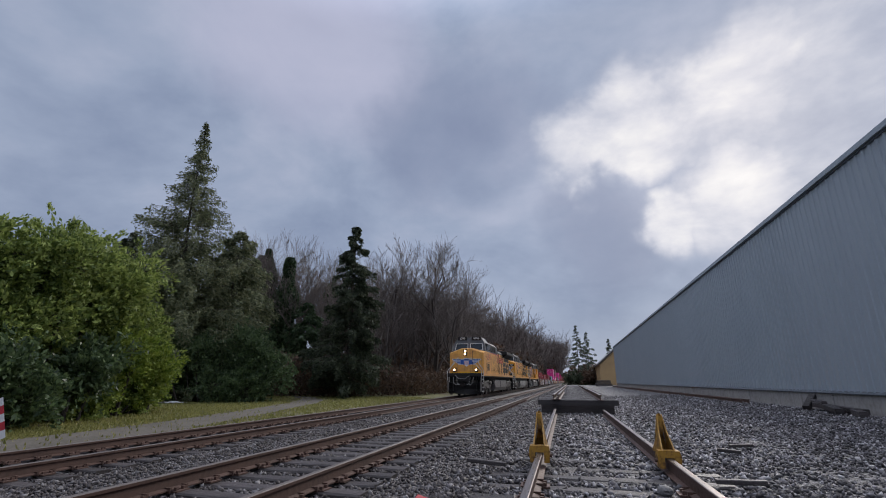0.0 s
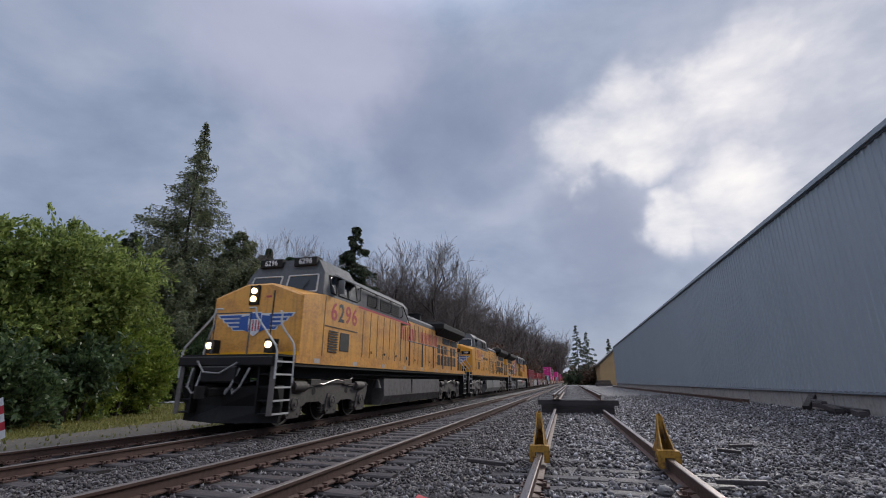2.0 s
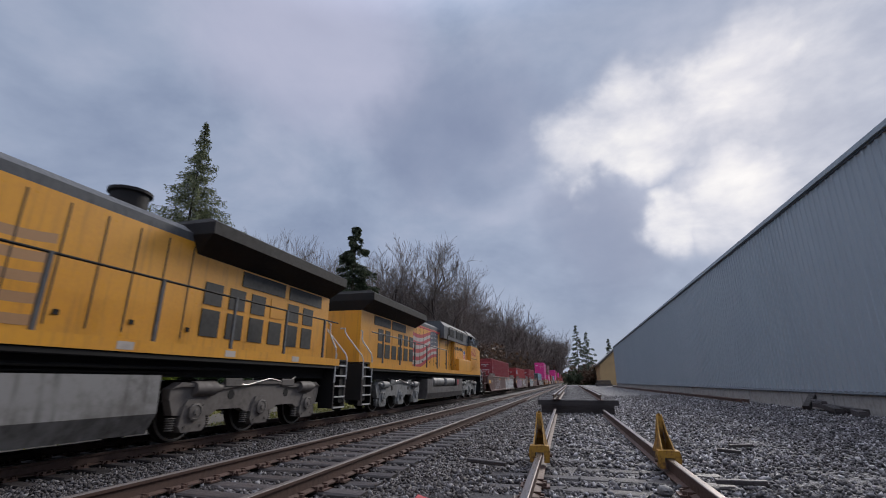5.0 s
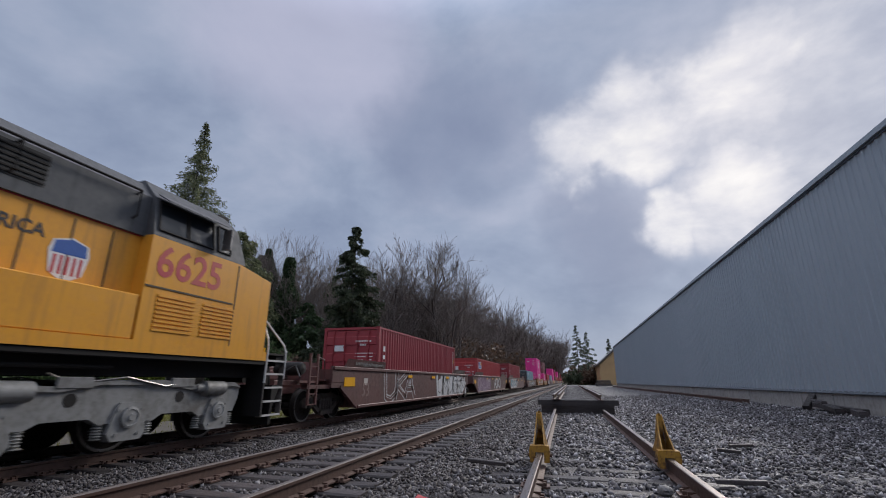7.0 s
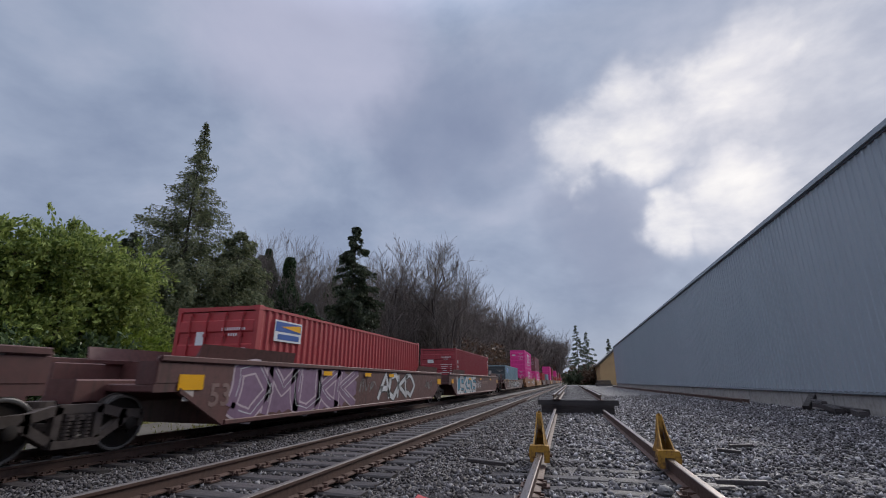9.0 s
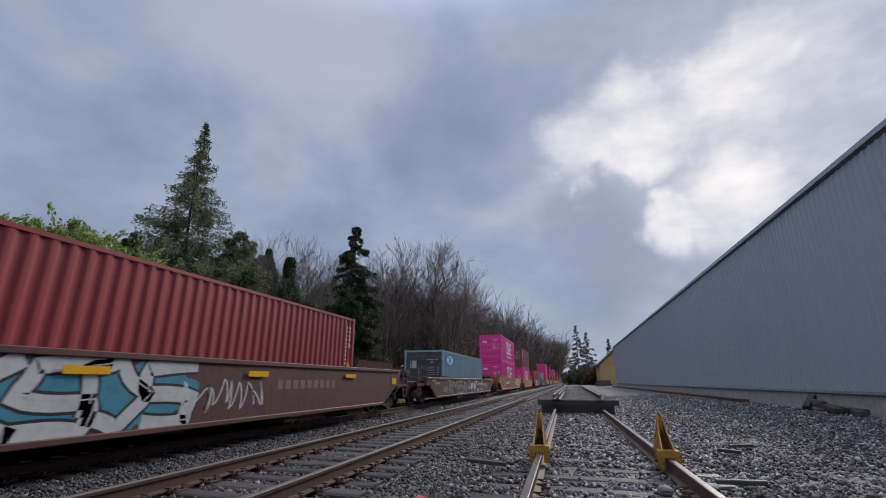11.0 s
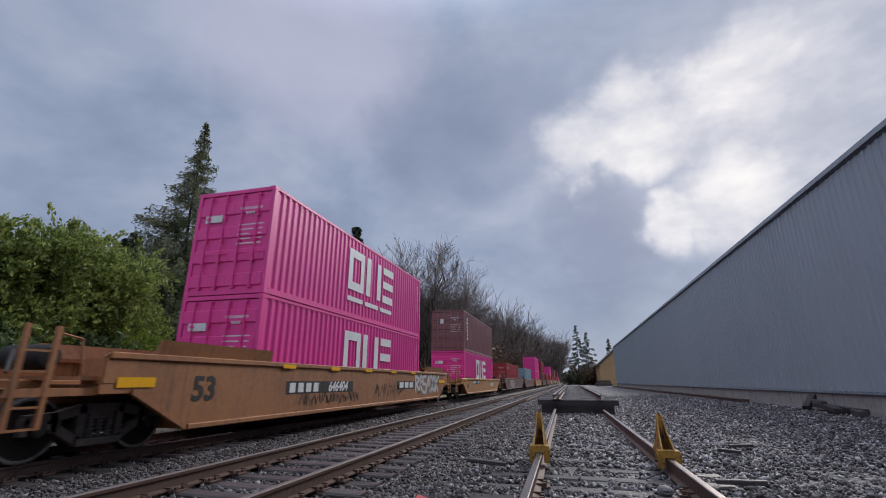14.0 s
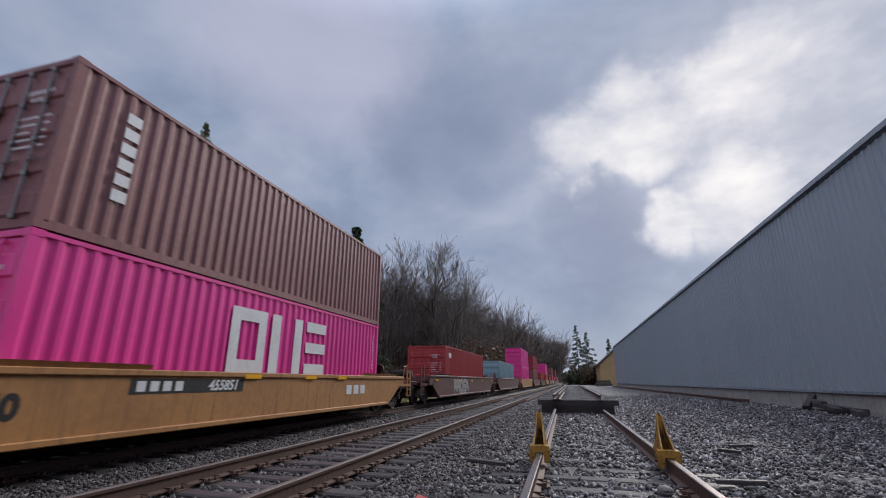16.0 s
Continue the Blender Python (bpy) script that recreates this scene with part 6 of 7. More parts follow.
# cars further back
far = [(153.0, 172.2, "well_brown", ("teal",)), (175.5, 195.0, "well_tan", ("pink", "pink")), (198.0, 217.5, "well_brown", ("brown", "maroon")), (220.5, 240.0, "well_brown", ("red",)), (243.0, 262.5, "well_tan", ("orange", "pink")),
       (265.5, 285.0, "well_brown", ("maroon",)), (288.0, 307.5, "well_tan", ("red", "brown")), (310.5, 330.0, "well_brown", ("orange",)), (333.0, 352.5, "well_brown", ("red", "maroon")), (355.5, 375.0, "well_tan", ("pink",))]
for ya, yb, mt, loads in far:
    well_car(ya, yb, mt, 1.45, "%s well car far back in the train" % ("tan" if mt == "well_tan" else "dark brown"), spin=False)
    for k, ld in enumerate(loads):
        container((ya + yb) / 2, 0.34 + 2.905 * k, 2.896, ld, "%s ribbed container far back in the train" % {"teal": "grey-blue", "pink": "magenta", "orange": "orange-red"}.get(ld, ld), detail=False)


# ---- plants ----
LANE = [(-12.4, 2.0), (-12.4, 8.0), (-12.9, 12.7), (-14.4, 18.7), (-17.0, 27.0), (-19.2, 31.8), (-23.5, 37.0), (-28.7, 40.5)]
def quads_mesh(name, centers, along, across, mat):
    """Many small leaf blades, one folded quad each."""
    n = len(centers)
    fold = np.cross(along, across)
    fold /= np.maximum(np.linalg.norm(fold, axis=1, keepdims=True), 1e-6)
    size = np.linalg.norm(across, axis=1, keepdims=True)
    v = np.empty((n, 4, 3))
    v[:, 0] = centers - along
    v[:, 1] = centers + across + fold * size * 0.25
    v[:, 2] = centers + along
    v[:, 3] = centers - across + fold * size * 0.25
    me = bpy.data.meshes.new(name)
    me.vertices.add(n * 4)
    me.vertices.foreach_set("co", v.ravel())
    me.loops.add(n * 4)
    me.loops.foreach_set("vertex_index", np.arange(n * 4, dtype=np.int32))
    me.polygons.add(n)
    me.polygons.foreach_set("loop_start", np.arange(0, n * 4, 4, dtype=np.int32))
    me.update()
    me.materials.append(mat)
    return me


def tubes_mesh(name, segs, mat, n=4):
    """Straight tapered pieces (p, q, r0, r1) as one mesh."""
    A = np.array([s[0] for s in segs], float)
    B = np.array([s[1] for s in segs], float)
    r0 = np.array([s[2] for s in segs])[:, None]
    r1 = np.array([s[3] for s in segs])[:, None]
    d = B - A
    d /= np.maximum(np.linalg.norm(d, axis=1, keepdims=True), 1e-6)
    ref = np.where(np.abs(d[:, 2:3]) > 0.9, np.array([[1.0, 0, 0]]), np.array([[0, 0, 1.0]]))
    u = np.cross(d, ref)
    u /= np.linalg.norm(u, axis=1, keepdims=True)
    w = np.cross(d, u)
    m = len(segs)
    v = np.empty((m, 2 * n, 3))
    for k in range(n):
        c, s = math.cos(2 * math.pi * k / n), math.sin(2 * math.pi * k / n)
        v[:, k] = A + (u * c + w * s) * r0
        v[:, n + k] = B + (u * c + w * s) * r1
    base = (np.arange(m) * 2 * n)[:, None, None]
    quad = np.array([[k, (k + 1) % n, n + (k + 1) % n, n + k] for k in range(n)])[None]
    f = (base + quad).reshape(-1, 4)
    me = bpy.data.meshes.new(name)
    me.vertices.add(m * 2 * n)
    me.vertices.foreach_set("co", v.ravel())
    me.loops.add(f.size)
    me.loops.foreach_set("vertex_index", f.ravel().astype(np.int32))
    me.polygons.add(len(f))
    me.polygons.foreach_set("loop_start", np.arange(0, f.size, 4, dtype=np.int32))
    me.update()
    me.materials.append(mat)
    return me


def rand_dirs(rng, n):
    d = rng.normal(size=(n, 3))
    return d / np.linalg.norm(d, axis=1, keepdims=True)


def bare_segments(seed, height, spread=0.55, levels=5, trunk=0.16, kids=3, lean=0.0, low=0.25):
    """A leafless tree: limbs that fork upwards into fine twigs."""
    rnd = random.Random(seed)
    segs = []

    def grow(p, d, length, r, lv):
        n = 3
        q = p
        for i in range(n):
            d = (d + Vector((rnd.uniform(-1, 1), rnd.uniform(-1, 1), rnd.uniform(-0.35, 0.75))) * 0.13).normalized()
            q2 = q + d * (length / n)
            segs.append((tuple(q), tuple(q2), r * (1 - 0.25 * i / n), r * (1 - 0.25 * (i + 1) / n)))
            q = q2
            if lv > 0 and (i >= 1 or lv == levels):
                for k in range(kids if lv < levels else 2):
                    az = rnd.uniform(0, 2 * math.pi)
                    a = d.orthogonal().normalized()
                    a.rotate(Quaternion(d, az))
                    nd = (d * (1 - spread * 0.5) + a * spread * rnd.uniform(0.6, 1.2) + Vector((0, 0, 0.25))).normalized()
                    grow(q, nd, length * rnd.uniform(0.48, 0.8), max(r * rnd.uniform(0.42, 0.62), 0.008), lv - 1)

    grow(Vector((0, 0, 0)), Vector((lean, 0, 1)).normalized(), height * 0.36, trunk, levels)
    top = max(s[1][2] for s in segs)
    k = height / top
    return [tuple((tuple(np.array(s[0]) * k), tuple(np.array(s[1]) * k), s[2], s[3])) for s in segs]


BARE = []
for i in range(7):
    sg = bare_segments(40 + i, 15.0, 0.46 + 0.05 * i, 5, 0.15, 2) if i < 5 else bare_segments(50 + i, 15.0, 0.62, 5, 0.24, 2)
    thick = [s for s in sg if s[2] > 0.045]
    thin = [(a, b, max(r0, 0.012), max(r1, 0.009)) for a, b, r0, r1 in sg if r0 <= 0.045]
    BARE.append((tubes_mesh("trunk", thick, M["bark"], 6), tubes_mesh("twig_crown", thin, M["twig"], 3)))


def bare_tree(x, y, h, k, label, turn=0.0, wide=1.0):
    z = ground_height(x, y) - 0.1
    t = thing("bare_tree", pose(x, y, z, 0, 0, turn), label, "tree", "leafless trees")
    tk, tw = BARE[k]
    for nm, me in (("trunk", tk), ("twig_crown", tw)):
        ob = part(nm, me, None, t)
        ob.scale = (h / 15 * wide, h / 15 * wide, h / 15)
    return t


def conifer(name, x, y, h, width, mat, label, seed, droop=0.35, start=0.1, thinness=0.0, blade=0.2, count=110, per=60, z=None, top_thin=0.0, power=0.9, flat=0.15, hang=0.22):
    """A conifer: a straight trunk, drooping limbs and hanging sprays of needles."""
    rng = np.random.default_rng(seed)
    z = ground_height(x, y) - 0.1 if z is None else z
    t = thing(name, pose(x, y, z), label, "tree", "conifers")
    part("trunk", Shape().tube([(0.08 * math.sin(i * 2.1), 0.08 * math.cos(i * 1.7), h * i / 8) for i in range(9)], [0.010 * h * (1 - i / 8) ** 1.4 + 0.016 for i in range(9)], 8), M["bark_dark"], t, smooth=True)
    C, A, B, segs = [], [], [], []
    for i in range(count):
        u = start + (1 - start) * (i + rng.uniform(0, 1)) / count
        u = min(u, 0.985)
        zz = h * u
        reach = width * (1 - u) ** power * rng.uniform(0.45, 1.2) + 0.15
        if u < start + 0.12:
            reach *= 0.75
        az = rng.uniform(0, 2 * math.pi)
        out = np.array([math.cos(az), math.sin(az), 0])
        side = np.array([-math.sin(az), math.cos(az), 0])
        m = 6
        pts = []
        for k in range(m + 1):
            s = k / m
            pts.append(np.array([0, 0, zz]) + out * reach * s + np.array([0, 0, 1]) * reach * (0.12 * s - droop * s * s + (0.12 * s ** 4)))
        for k in range(m):
            segs.append((tuple(pts[k]), tuple(pts[k + 1]), 0.012 + 0.03 * (1 - k / m) * reach / max(width, 1), 0.010))
        n = int(per * (0.13 + 1.1 * reach / max(width, 0.5)) * (1 - thinness) * (1 - top_thin * u) ** 1.5)
        s = rng.uniform(0.12, 1.0, n) ** 0.8
        idx = np.minimum((s * m).astype(int), m - 1)
        P = np.array(pts)
        base = P[idx] + (P[idx + 1] - P[idx]) * (s * m - idx)[:, None]
        lat = rng.normal(0, 1, n) * reach * flat * (1.1 - s)
        down = -np.abs(rng.normal(0, 1, n)) * hang * (0.4 + reach / max(width, 0.5)) - np.abs(lat) * 0.25
        c = base + side * lat[:, None] + np.array([0, 0, 1.0]) * down[:, None] + rng.normal(0, 0.05, (n, 3))
        a = out * 0.7 + side * (np.sign(lat) * 0.6)[:, None] + np.array([0, 0, -0.55]) + rng.normal(0, 0.35, (n, 3))
        a /= np.linalg.norm(a, axis=1, keepdims=True)
        b = np.cross(a, rand_dirs(rng, n))
        b /= np.maximum(np.linalg.norm(b, axis=1, keepdims=True), 1e-6)
        sz = blade * rng.uniform(0.6, 1.3, (n, 1))
        C.append(c), A.append(a * sz), B.append(b * sz * 0.34)
    part("branchwork", tubes_mesh("branchwork", segs, M["bark_dark"], 4), None, t)
    part("needles", quads_mesh("needles", np.concatenate(C), np.concatenate(A), np.concatenate(B), mat), None, t)
    return t


def leafy_mass(name, clumps, n, leaf, mat, label, category, seed, origin, stems=8, aspect=0.45, rise=0.3):
    """A shrub or broad-leaved tree: stems and leaves spread over and within uneven clumps (x, y, z, radius)."""
    rng = np.random.default_rng(seed)
    t = thing(name, pose(*origin), label, category, "shrubs along the lane")
    cl = np.array(clumps, float)
    w = cl[:, 3] ** 2
    pick = rng.choice(len(cl), n, p=w / w.sum())
    d = rand_dirs(rng, n)
    rad = rng.uniform(0, 1, n) ** 0.32
    bump = 1 + 0.22 * np.sin(d[:, 0] * 9 + pick) * np.sin(d[:, 1] * 8 + pick * 2) + 0.15 * np.sin(d[:, 2] * 13 + pick)
    c = cl[pick, :3] + d * (cl[pick, 3] * rad * bump)[:, None] * np.array([1, 1, 0.9])
    # three leaves in five sit along arching sprays that stand out from the clumps
    m = max(n // 55, 1)
    k = rng.integers(0, m, n)
    cp = rng.choice(len(cl), m, p=w / w.sum())
    sd = rand_dirs(rng, m)
    root = cl[cp, :3] + sd * (cl[cp, 3] * 0.8)[:, None]
    grow = sd * 0.8 + np.array([0, 0, 0.55]) + rng.normal(0, 0.25, (m, 3))
    length = rng.uniform(0.35, 0.95, m) * leaf / 0.09
    s = rng.uniform(0, 1, n)
    sp = root[k] + grow[k] * (length[k] * s)[:, None] - np.array([0, 0, 1.0]) * (0.6 * length[k] * s * s)[:, None] + rng.normal(0, 0.07 * leaf / 0.09, (n, 3))
    on = rng.uniform(0, 1, n) < 0.6
    c = np.where(on[:, None], sp, c)
    d = np.where(on[:, None], grow[k] - np.array([0, 0, 0.9]) * s[:, None], d)
    keep = c[:, 2] > 0.02
    c, d = c[keep], d[keep]
    n = len(c)
    a = d * 0.7 + rng.normal(0, 0.5, (n, 3)) + np.array([0, 0, rise])
    a /= np.linalg.norm(a, axis=1, keepdims=True)
    b = np.cross(a, rand_dirs(rng, n))
    b /= np.maximum(np.linalg.norm(b, axis=1, keepdims=True), 1e-6)
    s = leaf * rng.uniform(0.55, 1.35, (n, 1))
    segs = []
    rnd = random.Random(seed)
    for q in clumps:
        base = (q[0] * 0.6 + rnd.uniform(-0.3, 0.3), q[1] * 0.8 + rnd.uniform(-0.3, 0.3), 0)
        mid = ((base[0] + q[0]) / 2 + rnd.uniform(-0.2, 0.2), (base[1] + q[1]) / 2, q[2] * 0.55)
        segs += [(base, mid, 0.07, 0.05), (mid, q[:3], 0.05, 0.02)]
        for k in range(stems):
            e = rand_dirs(rng, 1)[0] * q[3] * 0.85 + np.array(q[:3])
            segs.append((q[:3], tuple(e), 0.02, 0.008))
    part("stemwork", tubes_mesh("stemwork", segs, M["bark_dark"], 4), None, t)
    part("foliage", quads_mesh("foliage", c, a * s, b * s * aspect, mat), None, t)
    return t


M["leaf_bright"] = leafy("bright_leaves", (0.090, 0.135, 0.032), (0.33, 0.39, 0.105))
M["leaf_lime"] = leafy("lime_leaves", (0.10, 0.16, 0.022), (0.28, 0.34, 0.06))
M["leaf_dark"] = leafy("dark_leaves", (0.042, 0.070, 0.034), (0.12, 0.17, 0.072), 0.4)
M["needle_dark"] = leafy("dark_needles", (0.032, 0.044, 0.028), (0.088, 0.105, 0.060))
# green needles, lightened in colour for the haze before the distant firs
M["needle_hazed"] = leafy("hazed_needles", (0.065, 0.085, 0.065), (0.15, 0.17, 0.125))
M["ivy"] = leafy("ivy_leaves", (0.024, 0.046, 0.022), (0.072, 0.11, 0.048), 0.4)
M["bramble"] = leafy("bramble", (0.062, 0.042, 0.032), (0.14, 0.09, 0.06))
M["cypress"] = leafy("cypress_sprays", (0.075, 0.092, 0.050), (0.22, 0.235, 0.125))


def blob_row(seed, x0, x1, y0, y1, n, zt, rmin, rmax):
    """Clumps that heap up to a height zt(u) along a row from (x0, y0) to (x1, y1)."""
    rnd = random.Random(seed)
    out = []
    for i in range(n):
        u = rnd.random()
        r = rnd.uniform(rmin, rmax)
        top = zt(u)
        zz = rnd.uniform(0.02, 1.0) ** 0.5 * max(top - r, 0.4)
        out.append((x0 + (x1 - x0) * u + rnd.uniform(-1.3, 1.3), y0 + (y1 - y0) * u + rnd.uniform(-1.0, 1.0), zz, r))
    return out


# the hedge of bright shrubs beside the lane
_z = -0.45
leafy_mass("shrub", blob_row(1, -3.0, 0.6, -6.5, 0.5, 84, lambda u: 6.6 + 0.35 * math.sin(u * 9), 0.7, 1.35) + blob_row(51, -1.5, 1.4, -6.5, 0.5, 16, lambda u: 1.5, 0.6, 0.95), 170000, 0.092, M["leaf_bright"], "tall dense bright green shrub beside the lane", "shrub", 1, (-19.6, 10.5, _z))
leafy_mass("shrub", blob_row(2, 0.0, -1.6, 0.0, 5.2, 52, lambda u: 7.9 - 1.6 * u + 0.5 * math.sin(u * 11), 0.6, 1.2) + blob_row(52, 0.6, -0.8, 0.0, 5.0, 14, lambda u: 1.5, 0.6, 0.9), 120000, 0.09, M["leaf_bright"], "tall feathery green shrub with uneven top", "shrub", 2, (-18.9, 11.3, _z))
leafy_mass("shrub", blob_row(3, 0.0, -1.2, 0.0, 3.0, 26, lambda u: 3.2 + 0.3 * math.sin(u * 7), 0.4, 0.8), 44000, 0.07, M["leaf_lime"], "low yellow-green shrub at the end of the hedge", "shrub", 3, (-18.4, 14.2, _z))
leafy_mass("shrub", blob_row(4, 0.0, -1.5, -3.0, 4.5, 30, lambda u: 2.6 + 0.4 * math.sin(u * 9), 0.5, 0.9), 34000, 0.10, M["leaf_dark"], "low dark evergreen shrub at the foot of the hedge", "shrub", 4, (-16.6, 9.5, _z))
leafy_mass("holly_bush", blob_row(5, -4.4, 1.2, -0.5, 2.2, 34, lambda u: 5.6 - 0.9 * abs(u - 0.6) * 3, 0.8, 1.5), 75000, 0.095, M["leaf_dark"], "broad glossy dark green holly bush by the lane", "shrub", 5, (-22.6, 26.0, _z))
conifer("cypress", -29.5, 27.6, 23.6, 9.0, M["cypress"], "tall ragged cypress with a thin open top", 11, 0.24, 0.02, 0.0, 0.12, 420, 1000, top_thin=0.80, power=1.2, flat=0.10, hang=0.55)
conifer("cypress", -27.0, 30.8, 14.2, 6.2, M["cypress"], "shorter drooping cypress beside the tall one", 12, 0.45, 0.02, 0.0, 0.17, 160, 260, power=0.6, hang=0.5)
conifer("cypress", -33.0, 26.0, 12.5, 4.5, M["needle_dark"], "dark conifer behind the hedge", 14, 0.4, 0.02, 0.0, 0.18, 120, 220, power=0.6, hang=0.5)
conifer("fir", -19.0, 36.9, 16.0, 4.7, M["needle_dark"], "dark dense fir with drooping limbs at the lane's bend", 13, 0.40, 0.08, 0.0, 0.15, 140, 620, hang=0.34, power=0.75, flat=0.12, top_thin=0.2)
conifer("cypress", -33.0, 40.0, 14.2, 5.2, M["cypress"], "drooping evergreen at the edge of the woods", 61, 0.5, 0.02, 0.0, 0.17, 150, 260, power=0.6, hang=0.5)
conifer("cypress", -38.0, 42.0, 15.0, 5.2, M["needle_dark"], "dark evergreen at the edge of the woods", 62, 0.5, 0.02, 0.0, 0.17, 150, 260, power=0.6, hang=0.5)
conifer("cypress", -28.0, 44.0, 10.0, 4.6, M["ivy"], "low dense evergreen under bare trees", 63, 0.5, 0.02, 0.0, 0.28, 80, 130, power=0.5)
conifer("cypress", -44.0, 40.0, 13.0, 5.0, M["needle_dark"], "dark evergreen behind the tall cypress", 64, 0.5, 0.02, 0.0, 0.28, 90, 130, power=0.55)
conifer("fir", 2.5, 150, 18.6, 5.2, M["needle_hazed"], "distant fir standing beyond the end of the siding", 15, 0.35, 0.06, 0.0, 0.42, 70, 40)
conifer("fir", 5.6, 152, 16.4, 5.0, M["needle_hazed"], "distant fir beside a taller one", 16, 0.35, 0.06, 0.0, 0.42, 70, 40)
conifer("fir", 15.2, 190, 17.2, 5.0, M["needle_dark"], "distant fir behind the tan shed", 17, 0.35, 0.06, 0.0, 0.6, 60, 30)
conifer("fir", -36.0, 118.0, 23.0, 4.0, M["needle_dark"], "dark fir among the leafless woods", 18, 0.3, 0.1, 0.0, 0.5, 70, 40)


def ivy_tree(x, y, h, seed):
    """A bare tree whose trunk is wrapped in ivy."""
    t = bare_tree(x, y, h, seed % 5, "bare tree with its trunk wrapped in dark ivy", seed * 40, 0.8)
    rng = np.random.default_rng(seed)
    n = 16000
    u = rng.uniform(0, 1, n)
    r = (0.3 + 1.9 * rng.uniform(0, 1, n) ** 0.5) * (1.02 - u) ** 0.45 * (1 + 0.3 * np.sin(u * 17 + seed))
    az = rng.uniform(0, 2 * math.pi, n)
    c = np.stack([np.cos(az) * r, np.sin(az) * r, u * h * 0.86], 1)
    a = rand_dirs(rng, n) * 0.17
    b = np.cross(a, rand_dirs(rng, n))
    part("ivy", quads_mesh("ivy", c, a, b * 0.8, M["ivy"]), None, t, "dark ivy leaves")


for x, y, h, s in ((-38.0, 49.0, 19.5, 1), (-36.6, 52.0, 18.0, 2), (-33.5, 47.5, 18.5, 3), (-40.5, 51, 18.5, 4), (-31.5, 55.0, 17.0, 5), (-44, 50, 19, 6)):
    ivy_tree(x, y, h, s)
_r = random.Random(5)
for i in range(16):
    u = i / 15
    y = 46 + 22 * _r.random()
    x = -(0.66 - 0.42 * u) * y + _r.uniform(-1, 1)
    bare_tree(x, y, y * (0.35 - 0.03 * u) * _r.uniform(0.78, 1.02), i % 5, "grey leafless tree at the edge of the woods", _r.uniform(0, 360), _r.uniform(0.8, 1.2))
for x, y, h, k in ((-19.5, 55.0, 20.4, 5), (-16.9, 56.5, 20.2, 6), (-22.5, 53.0, 19.8, 1)):
    bare_tree(x, y, h, k, "broad leafless tree with many fine upswept twigs", k * 70, 1.05)


def woods():
    """Leafless woods that line the tracks into the distance."""
    segs = []
    rnd = random.Random(9)
    base = bare_segments(77, 10.0, 0.6, 3, 0.12, 3)
    for i in range(280):
        y = 66 + 470 * (i / 280) ** 1.4
        x = -20 - rnd.uniform(0, 1) ** 1.3 * (16 + y * 0.10) + max(0, y - 110) * 0.02
        if y > 330:
            x = -9 - rnd.uniform(0, 40)
        h = rnd.uniform(0.75, 1.05) * (13.0 + y * 0.074 + 8.0 * max(0.0, 1 - abs(y - 150) / 90) + max(0, -x - 20) * 0.10)
        h -= max(0.0, ground_height(x, y)) * 0.6
        a = rnd.uniform(0, 6.28)
        ca, sa = math.cos(a), math.sin(a)
        gz = ground_height(x, y)
        k = h / 10
        fat = 0.8 + y / 90
        for (p, q, r0, r1) in base:
            if y > 150 and r0 < 0.012 and rnd.random() < 0.35:
                continue
            P = (x + (p[0] * ca - p[1] * sa) * k, y + (p[0] * sa + p[1] * ca) * k, p[2] * k + gz)
            Q = (x + (q[0] * ca - q[1] * sa) * k, y + (q[0] * sa + q[1] * ca) * k, q[2] * k + gz)
            segs.append((P, Q, max(r0, 0.012) * fat, max(r1, 0.010) * fat))
    ob = new("woods", tubes_mesh("woods", segs, M["twig"], 3))
    tagged(ob, "brown leafless woods on the slope beside the tracks", "woods", kind="stuff")


woods()


def undergrowth():
    """Brambles and brown brush under the trees."""
    rng = np.random.default_rng(21)
    n = 60000
    y = 37 + 130 * rng.uniform(0, 1, n) ** 2.0
    x = -14.5 - rng.uniform(0, 1, n) ** 1.2 * (9 + y * 0.25) - np.maximum(0, 44 - y) * 0.9
    lump = 0.5 + 0.5 * np.sin(x * 0.9 + 1) * np.sin(y * 0.6) + 0.3 * np.sin(x * 2.1)
    z = -0.4 + rng.uniform(0, 1, n) ** 0.8 * np.clip(1.6 + 1.5 * lump + (-x - 15) * 0.12, 0.3, 6)
    c = np.stack([x, y, z], 1)
    a = rand_dirs(rng, n) + np.array([0, 0, 0.6])
    sz = (0.20 + y * 0.0035)[:, None] * rng.uniform(0.5, 1.3, (n, 1))
    a = a / np.linalg.norm(a, axis=1, keepdims=True) * sz
    b = np.cross(a, rand_dirs(rng, n)) * 0.22
    tagged(new("brush", quads_mesh("brush", c, a, b, M["bramble"])), "brown winter brush under the trees", "brush", kind="stuff")
    n = 26000
    y = 70 + 420 * rng.uniform(0, 1, n) ** 1.6
    x = -17 - rng.uniform(0, 1, n) * (14 + y * 0.10)
    x = np.where(y > 330, -11 - rng.uniform(0, 30, n), x)
    z = rng.uniform(0, 1, n) * (6 + y * 0.035) + np.maximum(0, -x - 31) * 0.2
    c = np.stack([x, y, z], 1)
    sz = (0.25 + y * 0.004)[:, None]
    a = rand_dirs(rng, n) * sz
    b = np.cross(a, rand_dirs(rng, n)) * 0.5
    tagged(new("thicket", quads_mesh("thicket", c, a, b, M["bramble"])), "dense brown thicket between the far trunks", "brush", kind="stuff")


undergrowth()


